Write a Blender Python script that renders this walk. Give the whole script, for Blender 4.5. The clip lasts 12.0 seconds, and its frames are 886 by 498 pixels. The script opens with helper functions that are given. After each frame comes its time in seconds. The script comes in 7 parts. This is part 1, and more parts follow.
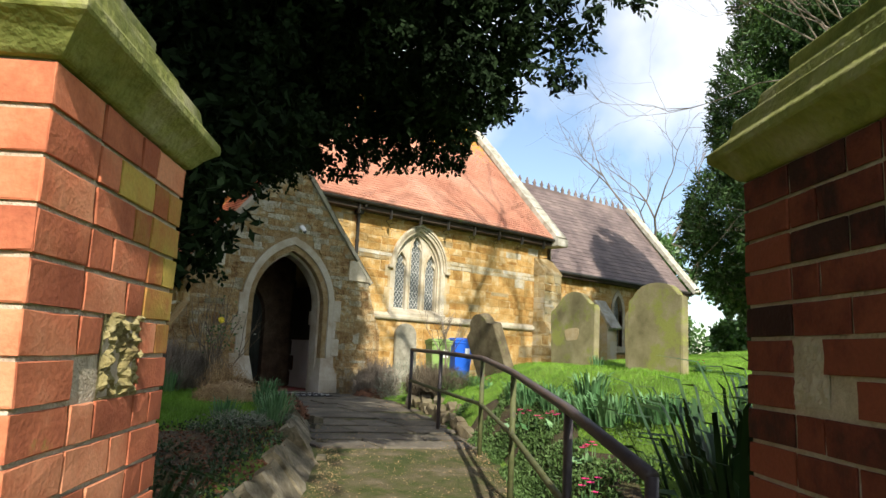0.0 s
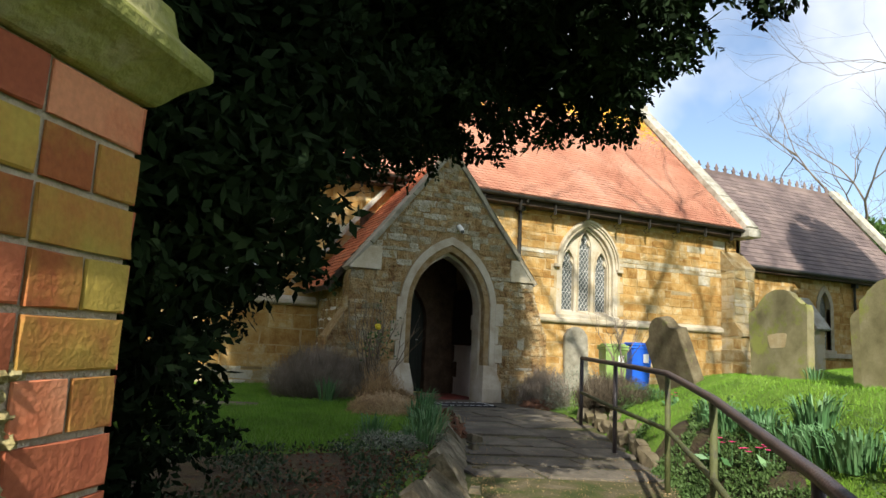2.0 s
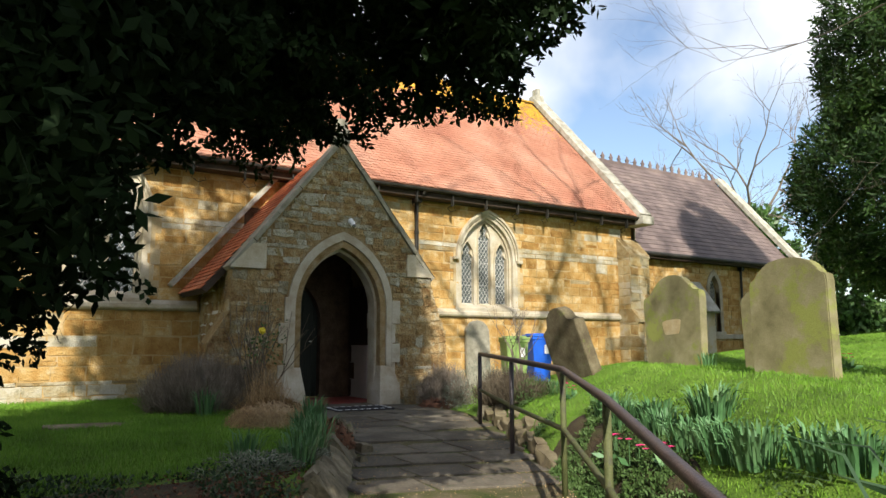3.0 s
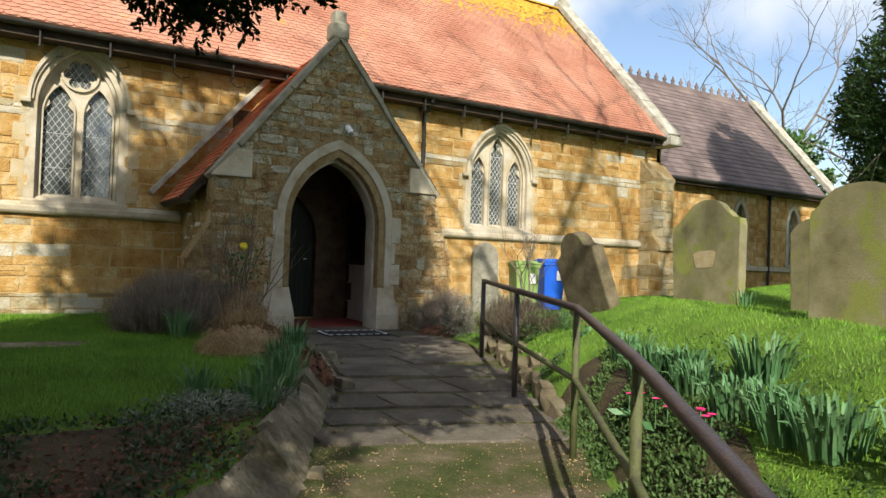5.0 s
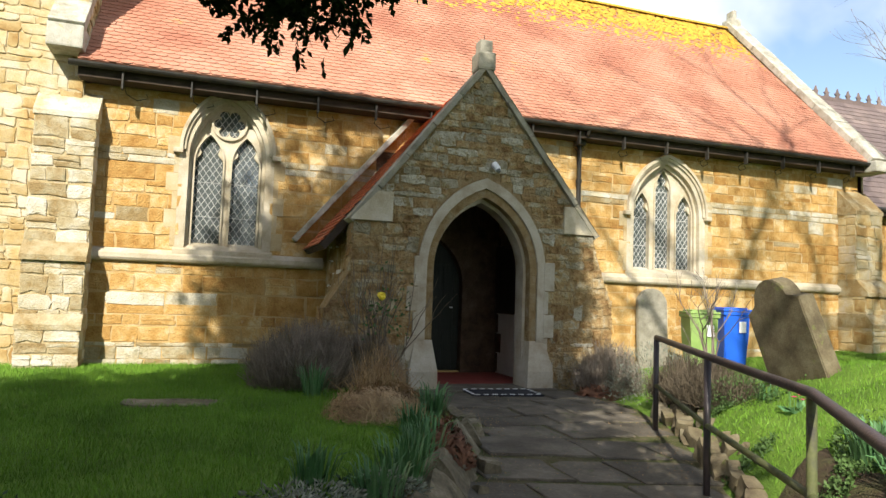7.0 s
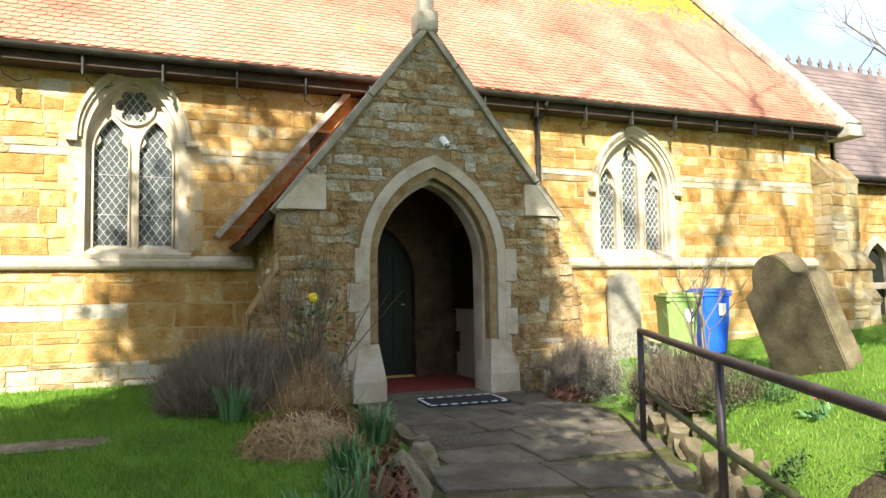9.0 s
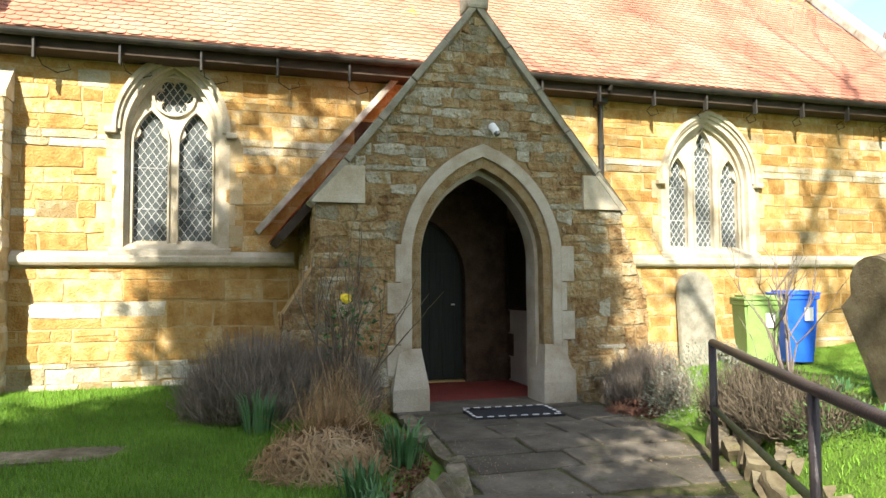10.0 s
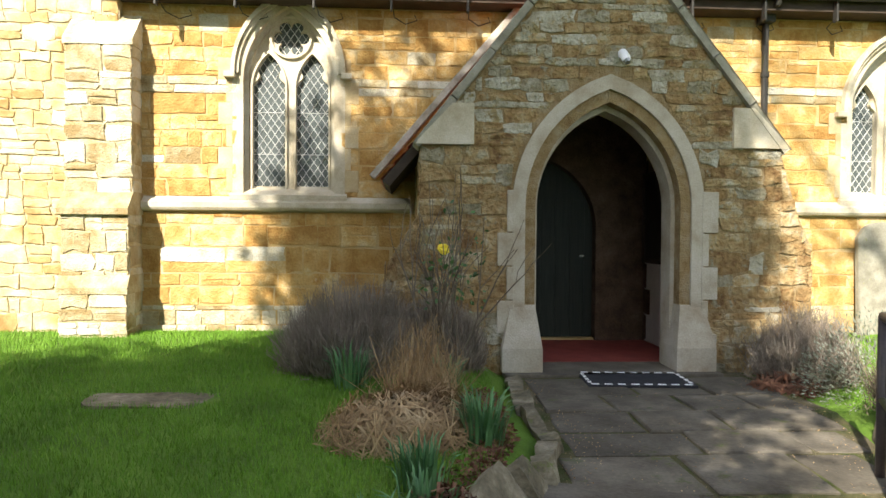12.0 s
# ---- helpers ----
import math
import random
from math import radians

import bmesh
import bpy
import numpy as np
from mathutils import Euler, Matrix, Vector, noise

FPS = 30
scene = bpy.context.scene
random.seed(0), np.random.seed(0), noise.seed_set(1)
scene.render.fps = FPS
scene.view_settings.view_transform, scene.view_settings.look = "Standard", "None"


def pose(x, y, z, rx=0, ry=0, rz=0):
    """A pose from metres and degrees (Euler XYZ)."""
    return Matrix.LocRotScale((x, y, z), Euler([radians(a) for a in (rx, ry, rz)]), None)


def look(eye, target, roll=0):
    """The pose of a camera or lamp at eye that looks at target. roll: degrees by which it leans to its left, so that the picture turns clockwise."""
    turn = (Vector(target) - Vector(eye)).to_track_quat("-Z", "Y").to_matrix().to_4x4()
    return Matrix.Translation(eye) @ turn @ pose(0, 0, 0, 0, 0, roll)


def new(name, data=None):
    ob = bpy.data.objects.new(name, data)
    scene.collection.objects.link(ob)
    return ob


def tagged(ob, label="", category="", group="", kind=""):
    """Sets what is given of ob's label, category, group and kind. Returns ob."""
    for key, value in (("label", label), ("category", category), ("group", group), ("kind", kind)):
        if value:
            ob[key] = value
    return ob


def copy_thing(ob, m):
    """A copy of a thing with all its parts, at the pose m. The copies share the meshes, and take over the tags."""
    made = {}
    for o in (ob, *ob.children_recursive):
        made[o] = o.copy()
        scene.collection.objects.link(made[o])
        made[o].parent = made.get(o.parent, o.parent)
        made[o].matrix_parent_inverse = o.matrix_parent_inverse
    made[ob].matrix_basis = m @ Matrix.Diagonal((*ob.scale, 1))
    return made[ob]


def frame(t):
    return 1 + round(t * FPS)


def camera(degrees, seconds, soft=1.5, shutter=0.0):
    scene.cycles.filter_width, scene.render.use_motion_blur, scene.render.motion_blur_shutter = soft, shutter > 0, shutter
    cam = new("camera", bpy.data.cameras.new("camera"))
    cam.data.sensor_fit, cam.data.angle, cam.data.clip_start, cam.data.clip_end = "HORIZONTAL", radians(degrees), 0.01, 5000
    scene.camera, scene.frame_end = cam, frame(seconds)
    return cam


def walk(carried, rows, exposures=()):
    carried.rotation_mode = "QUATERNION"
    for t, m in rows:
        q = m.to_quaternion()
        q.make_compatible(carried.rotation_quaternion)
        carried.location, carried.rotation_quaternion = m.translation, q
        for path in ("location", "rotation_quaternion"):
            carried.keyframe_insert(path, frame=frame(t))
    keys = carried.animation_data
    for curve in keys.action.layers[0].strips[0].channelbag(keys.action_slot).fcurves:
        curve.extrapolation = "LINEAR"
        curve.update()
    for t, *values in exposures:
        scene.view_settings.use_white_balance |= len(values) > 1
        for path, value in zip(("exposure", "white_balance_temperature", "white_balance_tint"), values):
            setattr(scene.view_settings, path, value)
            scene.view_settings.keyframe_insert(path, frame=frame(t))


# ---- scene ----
from mathutils.geometry import tessellate_polygon

cam = camera(65.5, 12.0)
PATH = [
    (0, (-5.837, -11.379, 0.835), (-4.58, -9.852, 1.131), 2.7),
    (0.5, (-5.735, -11.171, 0.874), (-4.528, -9.597, 1.126), 0.7),
    (1, (-5.563, -10.963, 0.888), (-4.393, -9.356, 1.112), 2.3),
    (1.5, (-5.364, -10.808, 0.942), (-4.418, -9.063, 1.188), 2.3),
    (2, (-5.193, -10.624, 0.95), (-4.346, -8.833, 1.224), 2.7),
    (2.5, (-4.97, -10.403, 0.988), (-3.999, -8.679, 1.277), 0.9),
    (4.5, (-4.111, -9.782, 1.046), (-2.93, -8.173, 1.176), 0.7),
    (5, (-4.024, -9.452, 1.076), (-2.967, -7.755, 1.109), 2.0),
    (5.5, (-3.969, -9.205, 1.105), (-3.019, -7.446, 1.167), 2.5),
    (6, (-3.874, -9.011, 1.112), (-2.993, -7.216, 1.186), 2.5),
    (6.5, (-3.74, -8.831, 1.163), (-3.012, -6.973, 1.291), 3.6),
    (7, (-3.539, -8.54, 1.17), (-2.886, -6.655, 1.311), 2.0),
    (7.5, (-3.445, -8.301, 1.193), (-2.715, -6.445, 1.338), -0.4),
    (9.5, (-2.74, -7.209, 1.234), (-1.983, -5.361, 1.342), -0.9),
    (10, (-2.53, -6.967, 1.269), (-1.959, -5.053, 1.376), -0.4),
    (10.5, (-2.377, -6.733, 1.273), (-1.843, -4.809, 1.389), -0.0),
    (11, (-2.239, -6.611, 1.265), (-1.69, -4.689, 1.298), -0.5),
    (11.5, (-2.136, -6.564, 1.304), (-1.743, -4.604, 1.279), -0.4),
    (12, (-1.951, -6.44, 1.307), (-1.833, -4.444, 1.256), 0.4),
]
EXPOSURES = [(0, 0.66), (2.5, 0.60), (4.5, 0.46), (6.0, 0.56), (7.5, 0.88), (9.4, 1.45), (12, 1.42)]
walk(cam, [(t, look(eye, target, roll)) for t, eye, target, roll in PATH], EXPOSURES)

# ---- light ----
SUN_TO = Vector((-0.46, -0.89, 0.74)).normalized()
world = bpy.data.worlds.new("sky")
scene.world = world
world.use_nodes = True
wn, wl = world.node_tree.nodes, world.node_tree.links
wn.clear()
w_out, w_bg, w_sky = wn.new("ShaderNodeOutputWorld"), wn.new("ShaderNodeBackground"), wn.new("ShaderNodeTexSky")
w_sky.sky_type, w_sky.sun_disc = "NISHITA", False
w_sky.sun_elevation = math.asin(SUN_TO.z)
w_sky.sun_rotation = math.atan2(SUN_TO.x, SUN_TO.y)
w_sky.air_density, w_sky.dust_density, w_sky.ozone_density = 1.0, 0.6, 1.5
w_noise, w_ramp, w_mix = wn.new("ShaderNodeTexNoise"), wn.new("ShaderNodeValToRGB"), wn.new("ShaderNodeMix")
w_noise.inputs["Scale"].default_value, w_noise.inputs["Detail"].default_value, w_noise.inputs["Roughness"].default_value = 2.1, 6.0, 0.5
w_ramp.color_ramp.elements[0].position, w_ramp.color_ramp.elements[1].position = 0.40, 0.58
w_mix.data_type = "RGBA"
w_ramp.color_ramp.elements[0].color = (0.05, 0.05, 0.05, 1)
w_mix.inputs["B"].default_value = (6.3, 6.4, 6.6, 1)
# a belt of cloud above the clear horizon, thinning overhead
w_co, w_xyz, w_lift, w_add = wn.new("ShaderNodeTexCoord"), wn.new("ShaderNodeSeparateXYZ"), wn.new("ShaderNodeValToRGB"), wn.new("ShaderNodeMath")
w_el = w_lift.color_ramp.elements
for z, g in ((0.23, 0.37), (0.35, 0.58), (0.50, 0.62), (0.70, 0.44)):
    w_e = w_el.new(z)
    w_e.color = (g, g, g, 1)
w_el[0].color, w_el[-1].color = (0.36, 0.36, 0.36, 1), (0.38, 0.38, 0.38, 1)
w_two = wn.new("ShaderNodeMath")
w_two.operation, w_two.inputs[1].default_value = "SUBTRACT", 0.5
wl.new(w_co.outputs["Generated"], w_xyz.inputs["Vector"])
wl.new(w_co.outputs["Generated"], w_noise.inputs["Vector"])
wl.new(w_xyz.outputs["Z"], w_lift.inputs["Fac"])
wl.new(w_lift.outputs["Color"], w_two.inputs[0])
wl.new(w_noise.outputs["Fac"], w_add.inputs[0])
wl.new(w_two.outputs["Value"], w_add.inputs[1])
wl.new(w_add.outputs["Value"], w_ramp.inputs["Fac"])
wl.new(w_ramp.outputs["Color"], w_mix.inputs["Factor"])
wl.new(w_sky.outputs["Color"], w_mix.inputs["A"])
wl.new(w_mix.outputs["Result"], w_bg.inputs["Color"])
w_bg.inputs["Strength"].default_value = 0.132
wl.new(w_bg.outputs["Background"], w_out.inputs["Surface"])

sun = new("sun", bpy.data.lights.new("sun", "SUN"))
sun.data.energy, sun.data.angle, sun.data.color = 5.0, radians(0.55), (1.0, 0.94, 0.84)
sun.matrix_world = look(SUN_TO * 40, (0, 0, 0))


# ---- materials ----
def surf(name, cols, scale=3.0, rough=0.85, bump=0.3, fine=60.0, rnd=0.0, island=False, metal=0.0, spots=None, hue=0.0, spec=0.3, stretch=None, dist=0.01):
    """Noise-mixed colours with fine grain, per-piece variation, spots of a second colour and bump."""
    m = bpy.data.materials.new(name)
    m.use_nodes = True
    n, l = m.node_tree.nodes, m.node_tree.links
    b = n["Principled BSDF"]
    geo = n.new("ShaderNodeNewGeometry")
    co = geo.outputs["Position"]
    if stretch:
        mp = n.new("ShaderNodeMapping")
        mp.inputs["Scale"].default_value = stretch
        l.new(co, mp.inputs["Vector"])
        co = mp.outputs["Vector"]
    n1 = n.new("ShaderNodeTexNoise")
    n1.inputs["Scale"].default_value, n1.inputs["Detail"].default_value, n1.inputs["Roughness"].default_value = scale, 6, 0.62
    l.new(co, n1.inputs["Vector"])
    ramp = n.new("ShaderNodeValToRGB")
    e = ramp.color_ramp.elements
    while len(e) < len(cols):
        e.new(0.5)
    for i, c in enumerate(cols):
        e[i].position = 0.3 + 0.4 * i / max(1, len(cols) - 1)
        e[i].color = (*c, 1)
    src = n1.outputs["Fac"]
    rand = None
    if rnd or hue:
        if island:
            rand = geo.outputs["Random Per Island"]
        else:
            rand = n.new("ShaderNodeObjectInfo").outputs["Random"]
    if hue:
        ad = n.new("ShaderNodeMath")
        ad.operation = "MULTIPLY_ADD"
        l.new(rand, ad.inputs[0])
        ad.inputs[1].default_value = hue
        sb = n.new("ShaderNodeMath")
        sb.operation = "SUBTRACT"
        l.new(src, sb.inputs[0])
        sb.inputs[1].default_value = hue / 2
        l.new(sb.outputs[0], ad.inputs[2])
        src = ad.outputs[0]
    l.new(src, ramp.inputs["Fac"])
    col = ramp.outputs["Color"]
    n2 = n.new("ShaderNodeTexNoise")
    n2.inputs["Scale"].default_value, n2.inputs["Detail"].default_value = fine, 4
    l.new(co, n2.inputs["Vector"])
    if spots:
        sc, thr, colour = spots
        n3 = n.new("ShaderNodeTexNoise")
        n3.inputs["Scale"].default_value, n3.inputs["Detail"].default_value, n3.inputs["Roughness"].default_value = sc, 7, 0.7
        l.new(co, n3.inputs["Vector"])
        r3 = n.new("ShaderNodeValToRGB")
        r3.color_ramp.elements[0].position, r3.color_ramp.elements[1].position = thr, min(1, thr + 0.08)
        l.new(n3.outputs["Fac"], r3.inputs["Fac"])
        mx = n.new("ShaderNodeMix")
        mx.data_type = "RGBA"
        l.new(r3.outputs["Color"], mx.inputs["Factor"])
        l.new(col, mx.inputs["A"])
        mx.inputs["B"].default_value = (*colour, 1)
        col = mx.outputs["Result"]
    hsv = n.new("ShaderNodeHueSaturation")
    l.new(col, hsv.inputs["Color"])
    val = n.new("ShaderNodeMath")
    val.operation = "MULTIPLY_ADD"
    l.new(n2.outputs["Fac"], val.inputs[0])
    val.inputs[1].default_value, val.inputs[2].default_value = 0.5, 0.75
    vout = val.outputs[0]
    if rnd:
        v2 = n.new("ShaderNodeMath")
        v2.operation = "MULTIPLY_ADD"
        l.new(rand, v2.inputs[0])
        v2.inputs[1].default_value = rnd
        l.new(vout, v2.inputs[2])
        v3 = n.new("ShaderNodeMath")
        v3.operation = "SUBTRACT"
        l.new(v2.outputs[0], v3.inputs[0])
        v3.inputs[1].default_value = rnd / 2
        vout = v3.outputs[0]
    l.new(vout, hsv.inputs["Value"])
    l.new(hsv.outputs["Color"], b.inputs["Base Color"])
    b.inputs["Roughness"].default_value, b.inputs["Metallic"].default_value = rough, metal
    b.inputs["Specular IOR Level"].default_value = spec
    if bump:
        bp = n.new("ShaderNodeBump")
        bp.inputs["Strength"].default_value, bp.inputs["Distance"].default_value = bump, dist
        sm = n.new("ShaderNodeMath")
        sm.operation = "MULTIPLY_ADD"
        l.new(n1.outputs["Fac"], sm.inputs[0])
        sm.inputs[1].default_value = 1.5
        l.new(n2.outputs["Fac"], sm.inputs[2])
        l.new(sm.outputs[0], bp.inputs["Height"])
        l.new(bp.outputs["Normal"], b.inputs["Normal"])
    return m


OCHRE = [(0.34, 0.175, 0.045), (0.44, 0.255, 0.075), (0.50, 0.325, 0.12), (0.55, 0.43, 0.24)]
PORCH_PALE = [(0.20, 0.17, 0.10), (0.31, 0.275, 0.19), (0.41, 0.38, 0.30)]
PORCH = [(0.165, 0.09, 0.033), (0.27, 0.17, 0.07), (0.335, 0.24, 0.115), (0.37, 0.325, 0.225)]
RUBBLE = [(0.33, 0.20, 0.07), (0.44, 0.32, 0.14), (0.48, 0.40, 0.24), (0.50, 0.45, 0.35)]
M_OCHRE = surf("ironstone", OCHRE, 5.0, 0.9, 0.9, 38, spots=(2.6, 0.62, (0.55, 0.45, 0.28)), rnd=0.14, hue=0.24, dist=0.018)
M_OCHRE_I = surf("ironstone_far", OCHRE, 5.0, 0.9, 0.9, 38, spots=(2.6, 0.62, (0.55, 0.45, 0.28)), rnd=0.14, hue=0.24, island=True, dist=0.018)
M_PORCH = surf("porch_stone", PORCH, 7.0, 0.92, 1.0, 30, rnd=0.18, hue=0.22, spots=(5.5, 0.57, (0.27, 0.25, 0.17)), dist=0.03)
M_PORCH_PALE = surf("porch_limestone", PORCH_PALE, 8.0, 0.92, 1.0, 30, rnd=0.2, hue=0.3, spots=(6, 0.52, (0.25, 0.19, 0.085)), dist=0.03)
M_RUBBLE = surf("rubble_stone", RUBBLE, 2.6, 0.92, 0.7, 50, rnd=0.18, hue=0.22)
M_RUBBLE_I = surf("rubble_stone_far", RUBBLE, 2.6, 0.92, 0.7, 50, rnd=0.18, hue=0.22, island=True)
M_RMORTAR = surf("pale_rubble_mortar", [(0.36, 0.25, 0.11), (0.48, 0.39, 0.22), (0.55, 0.49, 0.35)], 4, 0.95, 0.8, dist=0.02)
M_PALERUB = surf("pale_buttress_stone", [(0.30, 0.21, 0.09), (0.40, 0.33, 0.19), (0.47, 0.42, 0.30), (0.53, 0.50, 0.41)], 3.4, 0.92, 0.9, 45, rnd=0.22, hue=0.34, spots=(4.5, 0.60, (0.27, 0.25, 0.15)), dist=0.018)
M_MORTAR = surf("lime_mortar", [(0.38, 0.24, 0.08), (0.48, 0.33, 0.14), (0.54, 0.42, 0.24)], 2, 0.95, 0.5)
M_PMORTAR = surf("dark_lime_mortar", [(0.19, 0.115, 0.045), (0.27, 0.19, 0.09), (0.32, 0.26, 0.165)], 7, 0.95, 0.9, dist=0.02)
M_LIME = surf("pale_limestone", [(0.38, 0.31, 0.20), (0.49, 0.43, 0.31), (0.57, 0.52, 0.42)], 3.5, 0.88, 0.35, 70)
M_QUOIN = surf("buff_quoin_stone", [(0.36, 0.25, 0.11), (0.46, 0.36, 0.20), (0.52, 0.45, 0.31)], 3.0, 0.9, 0.4, 60, rnd=0.15)
M_JAMB = surf("weathered_limestone", [(0.30, 0.24, 0.16), (0.42, 0.37, 0.28), (0.50, 0.46, 0.38)], 2.6, 0.88, 0.4, 70)
M_COPING = surf("lichened_coping", [(0.24, 0.22, 0.16), (0.40, 0.38, 0.31), (0.52, 0.50, 0.43)], 5, 0.92, 0.5, 60, spots=(14, 0.6, (0.42, 0.40, 0.16)))
M_COPING_P = surf("grey_gable_coping", [(0.17, 0.155, 0.11), (0.27, 0.25, 0.19), (0.36, 0.34, 0.27)], 5, 0.92, 0.5, 60, spots=(14, 0.62, (0.26, 0.26, 0.10)))
M_TILE = surf("clay_tile", [(0.36, 0.145, 0.09), (0.44, 0.205, 0.13), (0.50, 0.27, 0.185)], 0.8, 0.85, 0.25, 40, rnd=0.12, spots=(1.6, 0.64, (0.50, 0.27, 0.05)))
M_TILE_I = surf("clay_tile_far", [(0.36, 0.145, 0.09), (0.44, 0.205, 0.13), (0.50, 0.27, 0.185)], 0.8, 0.85, 0.25, 40, rnd=0.12, island=True, spots=(1.6, 0.64, (0.50, 0.27, 0.05)))
M_TILE_P = surf("porch_clay_tile", [(0.38, 0.10, 0.045), (0.50, 0.16, 0.075), (0.58, 0.24, 0.13)], 2, 0.85, 0.25, 40, rnd=0.4, island=True)
M_LICHEN = surf("yellow_lichen", [(0.42, 0.22, 0.03), (0.62, 0.38, 0.05)], 8, 0.95, 0.6, 50)
M_SLATE = surf("slate", [(0.10, 0.075, 0.07), (0.16, 0.12, 0.11), (0.21, 0.16, 0.14)], 1.2, 0.7, 0.25, 30, rnd=0.35, island=True, spec=0.4)
M_BRICK = surf("red_brick", [(0.36, 0.10, 0.048), (0.51, 0.16, 0.075), (0.57, 0.24, 0.125)], 6, 0.85, 0.22, 90, rnd=0.30, hue=0.4, spots=(5, 0.66, (0.38, 0.28, 0.06)))
M_BRICK_MOSS = surf("algae_brick", [(0.38, 0.12, 0.04), (0.40, 0.22, 0.05), (0.40, 0.29, 0.06)], 7, 0.85, 0.25, 90, rnd=0.3, hue=0.3)
# right pier's red brick, darkened in its colours to carry the shade
M_BRICK_SHADE = surf("shade_toned_brick", [(0.04, 0.015, 0.012), (0.125, 0.03, 0.018), (0.185, 0.05, 0.026)], 9, 0.85, 0.3, 90, rnd=0.4, hue=0.6)
M_BMORTAR = surf("brick_mortar", [(0.38, 0.31, 0.22), (0.52, 0.45, 0.34)], 20, 0.95, 0.6, 120)
M_CAP = surf("mossy_cap_stone", [(0.13, 0.15, 0.03), (0.25, 0.26, 0.07), (0.34, 0.32, 0.18)], 5, 0.92, 0.7, 50, spots=(16, 0.62, (0.16, 0.17, 0.06)))
M_GRAVE = surf("green_gravestone", [(0.13, 0.115, 0.055), (0.22, 0.195, 0.10), (0.29, 0.26, 0.155)], 3.2, 0.92, 0.18, 90, spots=(2.2, 0.50, (0.22, 0.235, 0.06)), dist=0.015)
M_FLAG = surf("flagstone", [(0.055, 0.047, 0.034), (0.105, 0.09, 0.066), (0.17, 0.148, 0.112)], 2.5, 0.8, 0.5, 40, rnd=0.35, spots=(6, 0.60, (0.075, 0.085, 0.03)))
M_SLABEDGE = surf("edging_slab", [(0.075, 0.066, 0.04), (0.165, 0.14, 0.09), (0.30, 0.265, 0.19)], 5, 0.9, 0.7, 40, rnd=0.4, spots=(7, 0.6, (0.12, 0.14, 0.04)))
M_PATH = surf("mossy_gravel", [(0.03, 0.045, 0.008), (0.062, 0.074, 0.016), (0.105, 0.09, 0.042), (0.16, 0.13, 0.08)], 3.0, 0.95, 1.0, 90, spots=(45, 0.62, (0.30, 0.26, 0.17)), dist=0.02)
M_GROUND = surf("lawn_earth", [(0.062, 0.115, 0.012), (0.103, 0.19, 0.018), (0.15, 0.245, 0.03)], 1.6, 0.95, 0.8, 60, dist=0.03)
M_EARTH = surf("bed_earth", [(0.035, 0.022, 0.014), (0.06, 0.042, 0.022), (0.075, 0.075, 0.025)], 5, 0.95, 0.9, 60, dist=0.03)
M_GRASS = surf("grass_blade", [(0.07, 0.15, 0.011), (0.122, 0.25, 0.019), (0.185, 0.325, 0.038)], 1.1, 0.6, 0, 20, rnd=0.5, island=True)
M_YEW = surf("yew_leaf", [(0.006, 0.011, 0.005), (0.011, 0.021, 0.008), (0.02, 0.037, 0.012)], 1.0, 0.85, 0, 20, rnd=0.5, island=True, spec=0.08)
M_CONIFER = surf("conifer_leaf", [(0.014, 0.034, 0.008), (0.03, 0.07, 0.013), (0.065, 0.13, 0.022)], 0.8, 0.6, 0, 20, rnd=0.6, island=True)
M_IVY = surf("ivy_leaf", [(0.03, 0.075, 0.015), (0.06, 0.13, 0.03), (0.13, 0.2, 0.06)], 2.0, 0.4, 0, 20, rnd=0.6, island=True)
M_BARK = surf("bark", [(0.07, 0.05, 0.035), (0.13, 0.10, 0.07), (0.2, 0.17, 0.13)], 6, 0.95, 0.8, 30, stretch=(1, 1, 0.25))
M_TWIG = surf("grey_twig", [(0.15, 0.12, 0.09), (0.24, 0.2, 0.16)], 6, 0.9, 0.2)
M_LAV = surf("lavender_twig", [(0.14, 0.11, 0.08), (0.22, 0.18, 0.14), (0.31, 0.265, 0.21)], 5, 0.95, 0, 30, rnd=0.5, island=True)
M_SHRUB = surf("brown_shrub_twig", [(0.06, 0.047, 0.03), (0.11, 0.088, 0.058), (0.18, 0.145, 0.10)], 5, 0.95, 0, 30, rnd=0.5, island=True)
M_SANT = surf("silver_foliage", [(0.13, 0.145, 0.10), (0.21, 0.23, 0.17), (0.30, 0.32, 0.26)], 5, 0.95, 0, 30, rnd=0.5, island=True)
M_STRAW = surf("dead_stalk", [(0.20, 0.12, 0.058), (0.36, 0.24, 0.12), (0.50, 0.37, 0.21)], 5, 0.9, 0, 30, rnd=0.5, island=True)
M_DEADRED = surf("rusty_leaf", [(0.11, 0.05, 0.03), (0.19, 0.09, 0.05)], 5, 0.9, 0, 30, rnd=0.5, island=True)
M_DAFF = surf("daffodil_leaf", [(0.05, 0.13, 0.045), (0.09, 0.2, 0.075), (0.16, 0.27, 0.12)], 3, 0.5, 0, 20, rnd=0.5, island=True)
# leaf greens lowered to include the shade of pier and trees
M_IRIS_SHADE = surf("sword_leaf", [(0.012, 0.03, 0.012), (0.025, 0.058, 0.02), (0.05, 0.095, 0.03)], 3, 0.45, 0, 20, rnd=0.5, island=True)
M_WEED = surf("weed_leaf", [(0.03, 0.06, 0.014), (0.055, 0.105, 0.024), (0.09, 0.15, 0.045)], 2.0, 0.7, 0, 20, rnd=0.6, island=True)
M_PINK = surf("pink_petal", [(0.55, 0.02, 0.12), (0.75, 0.05, 0.22)], 20, 0.6, 0)
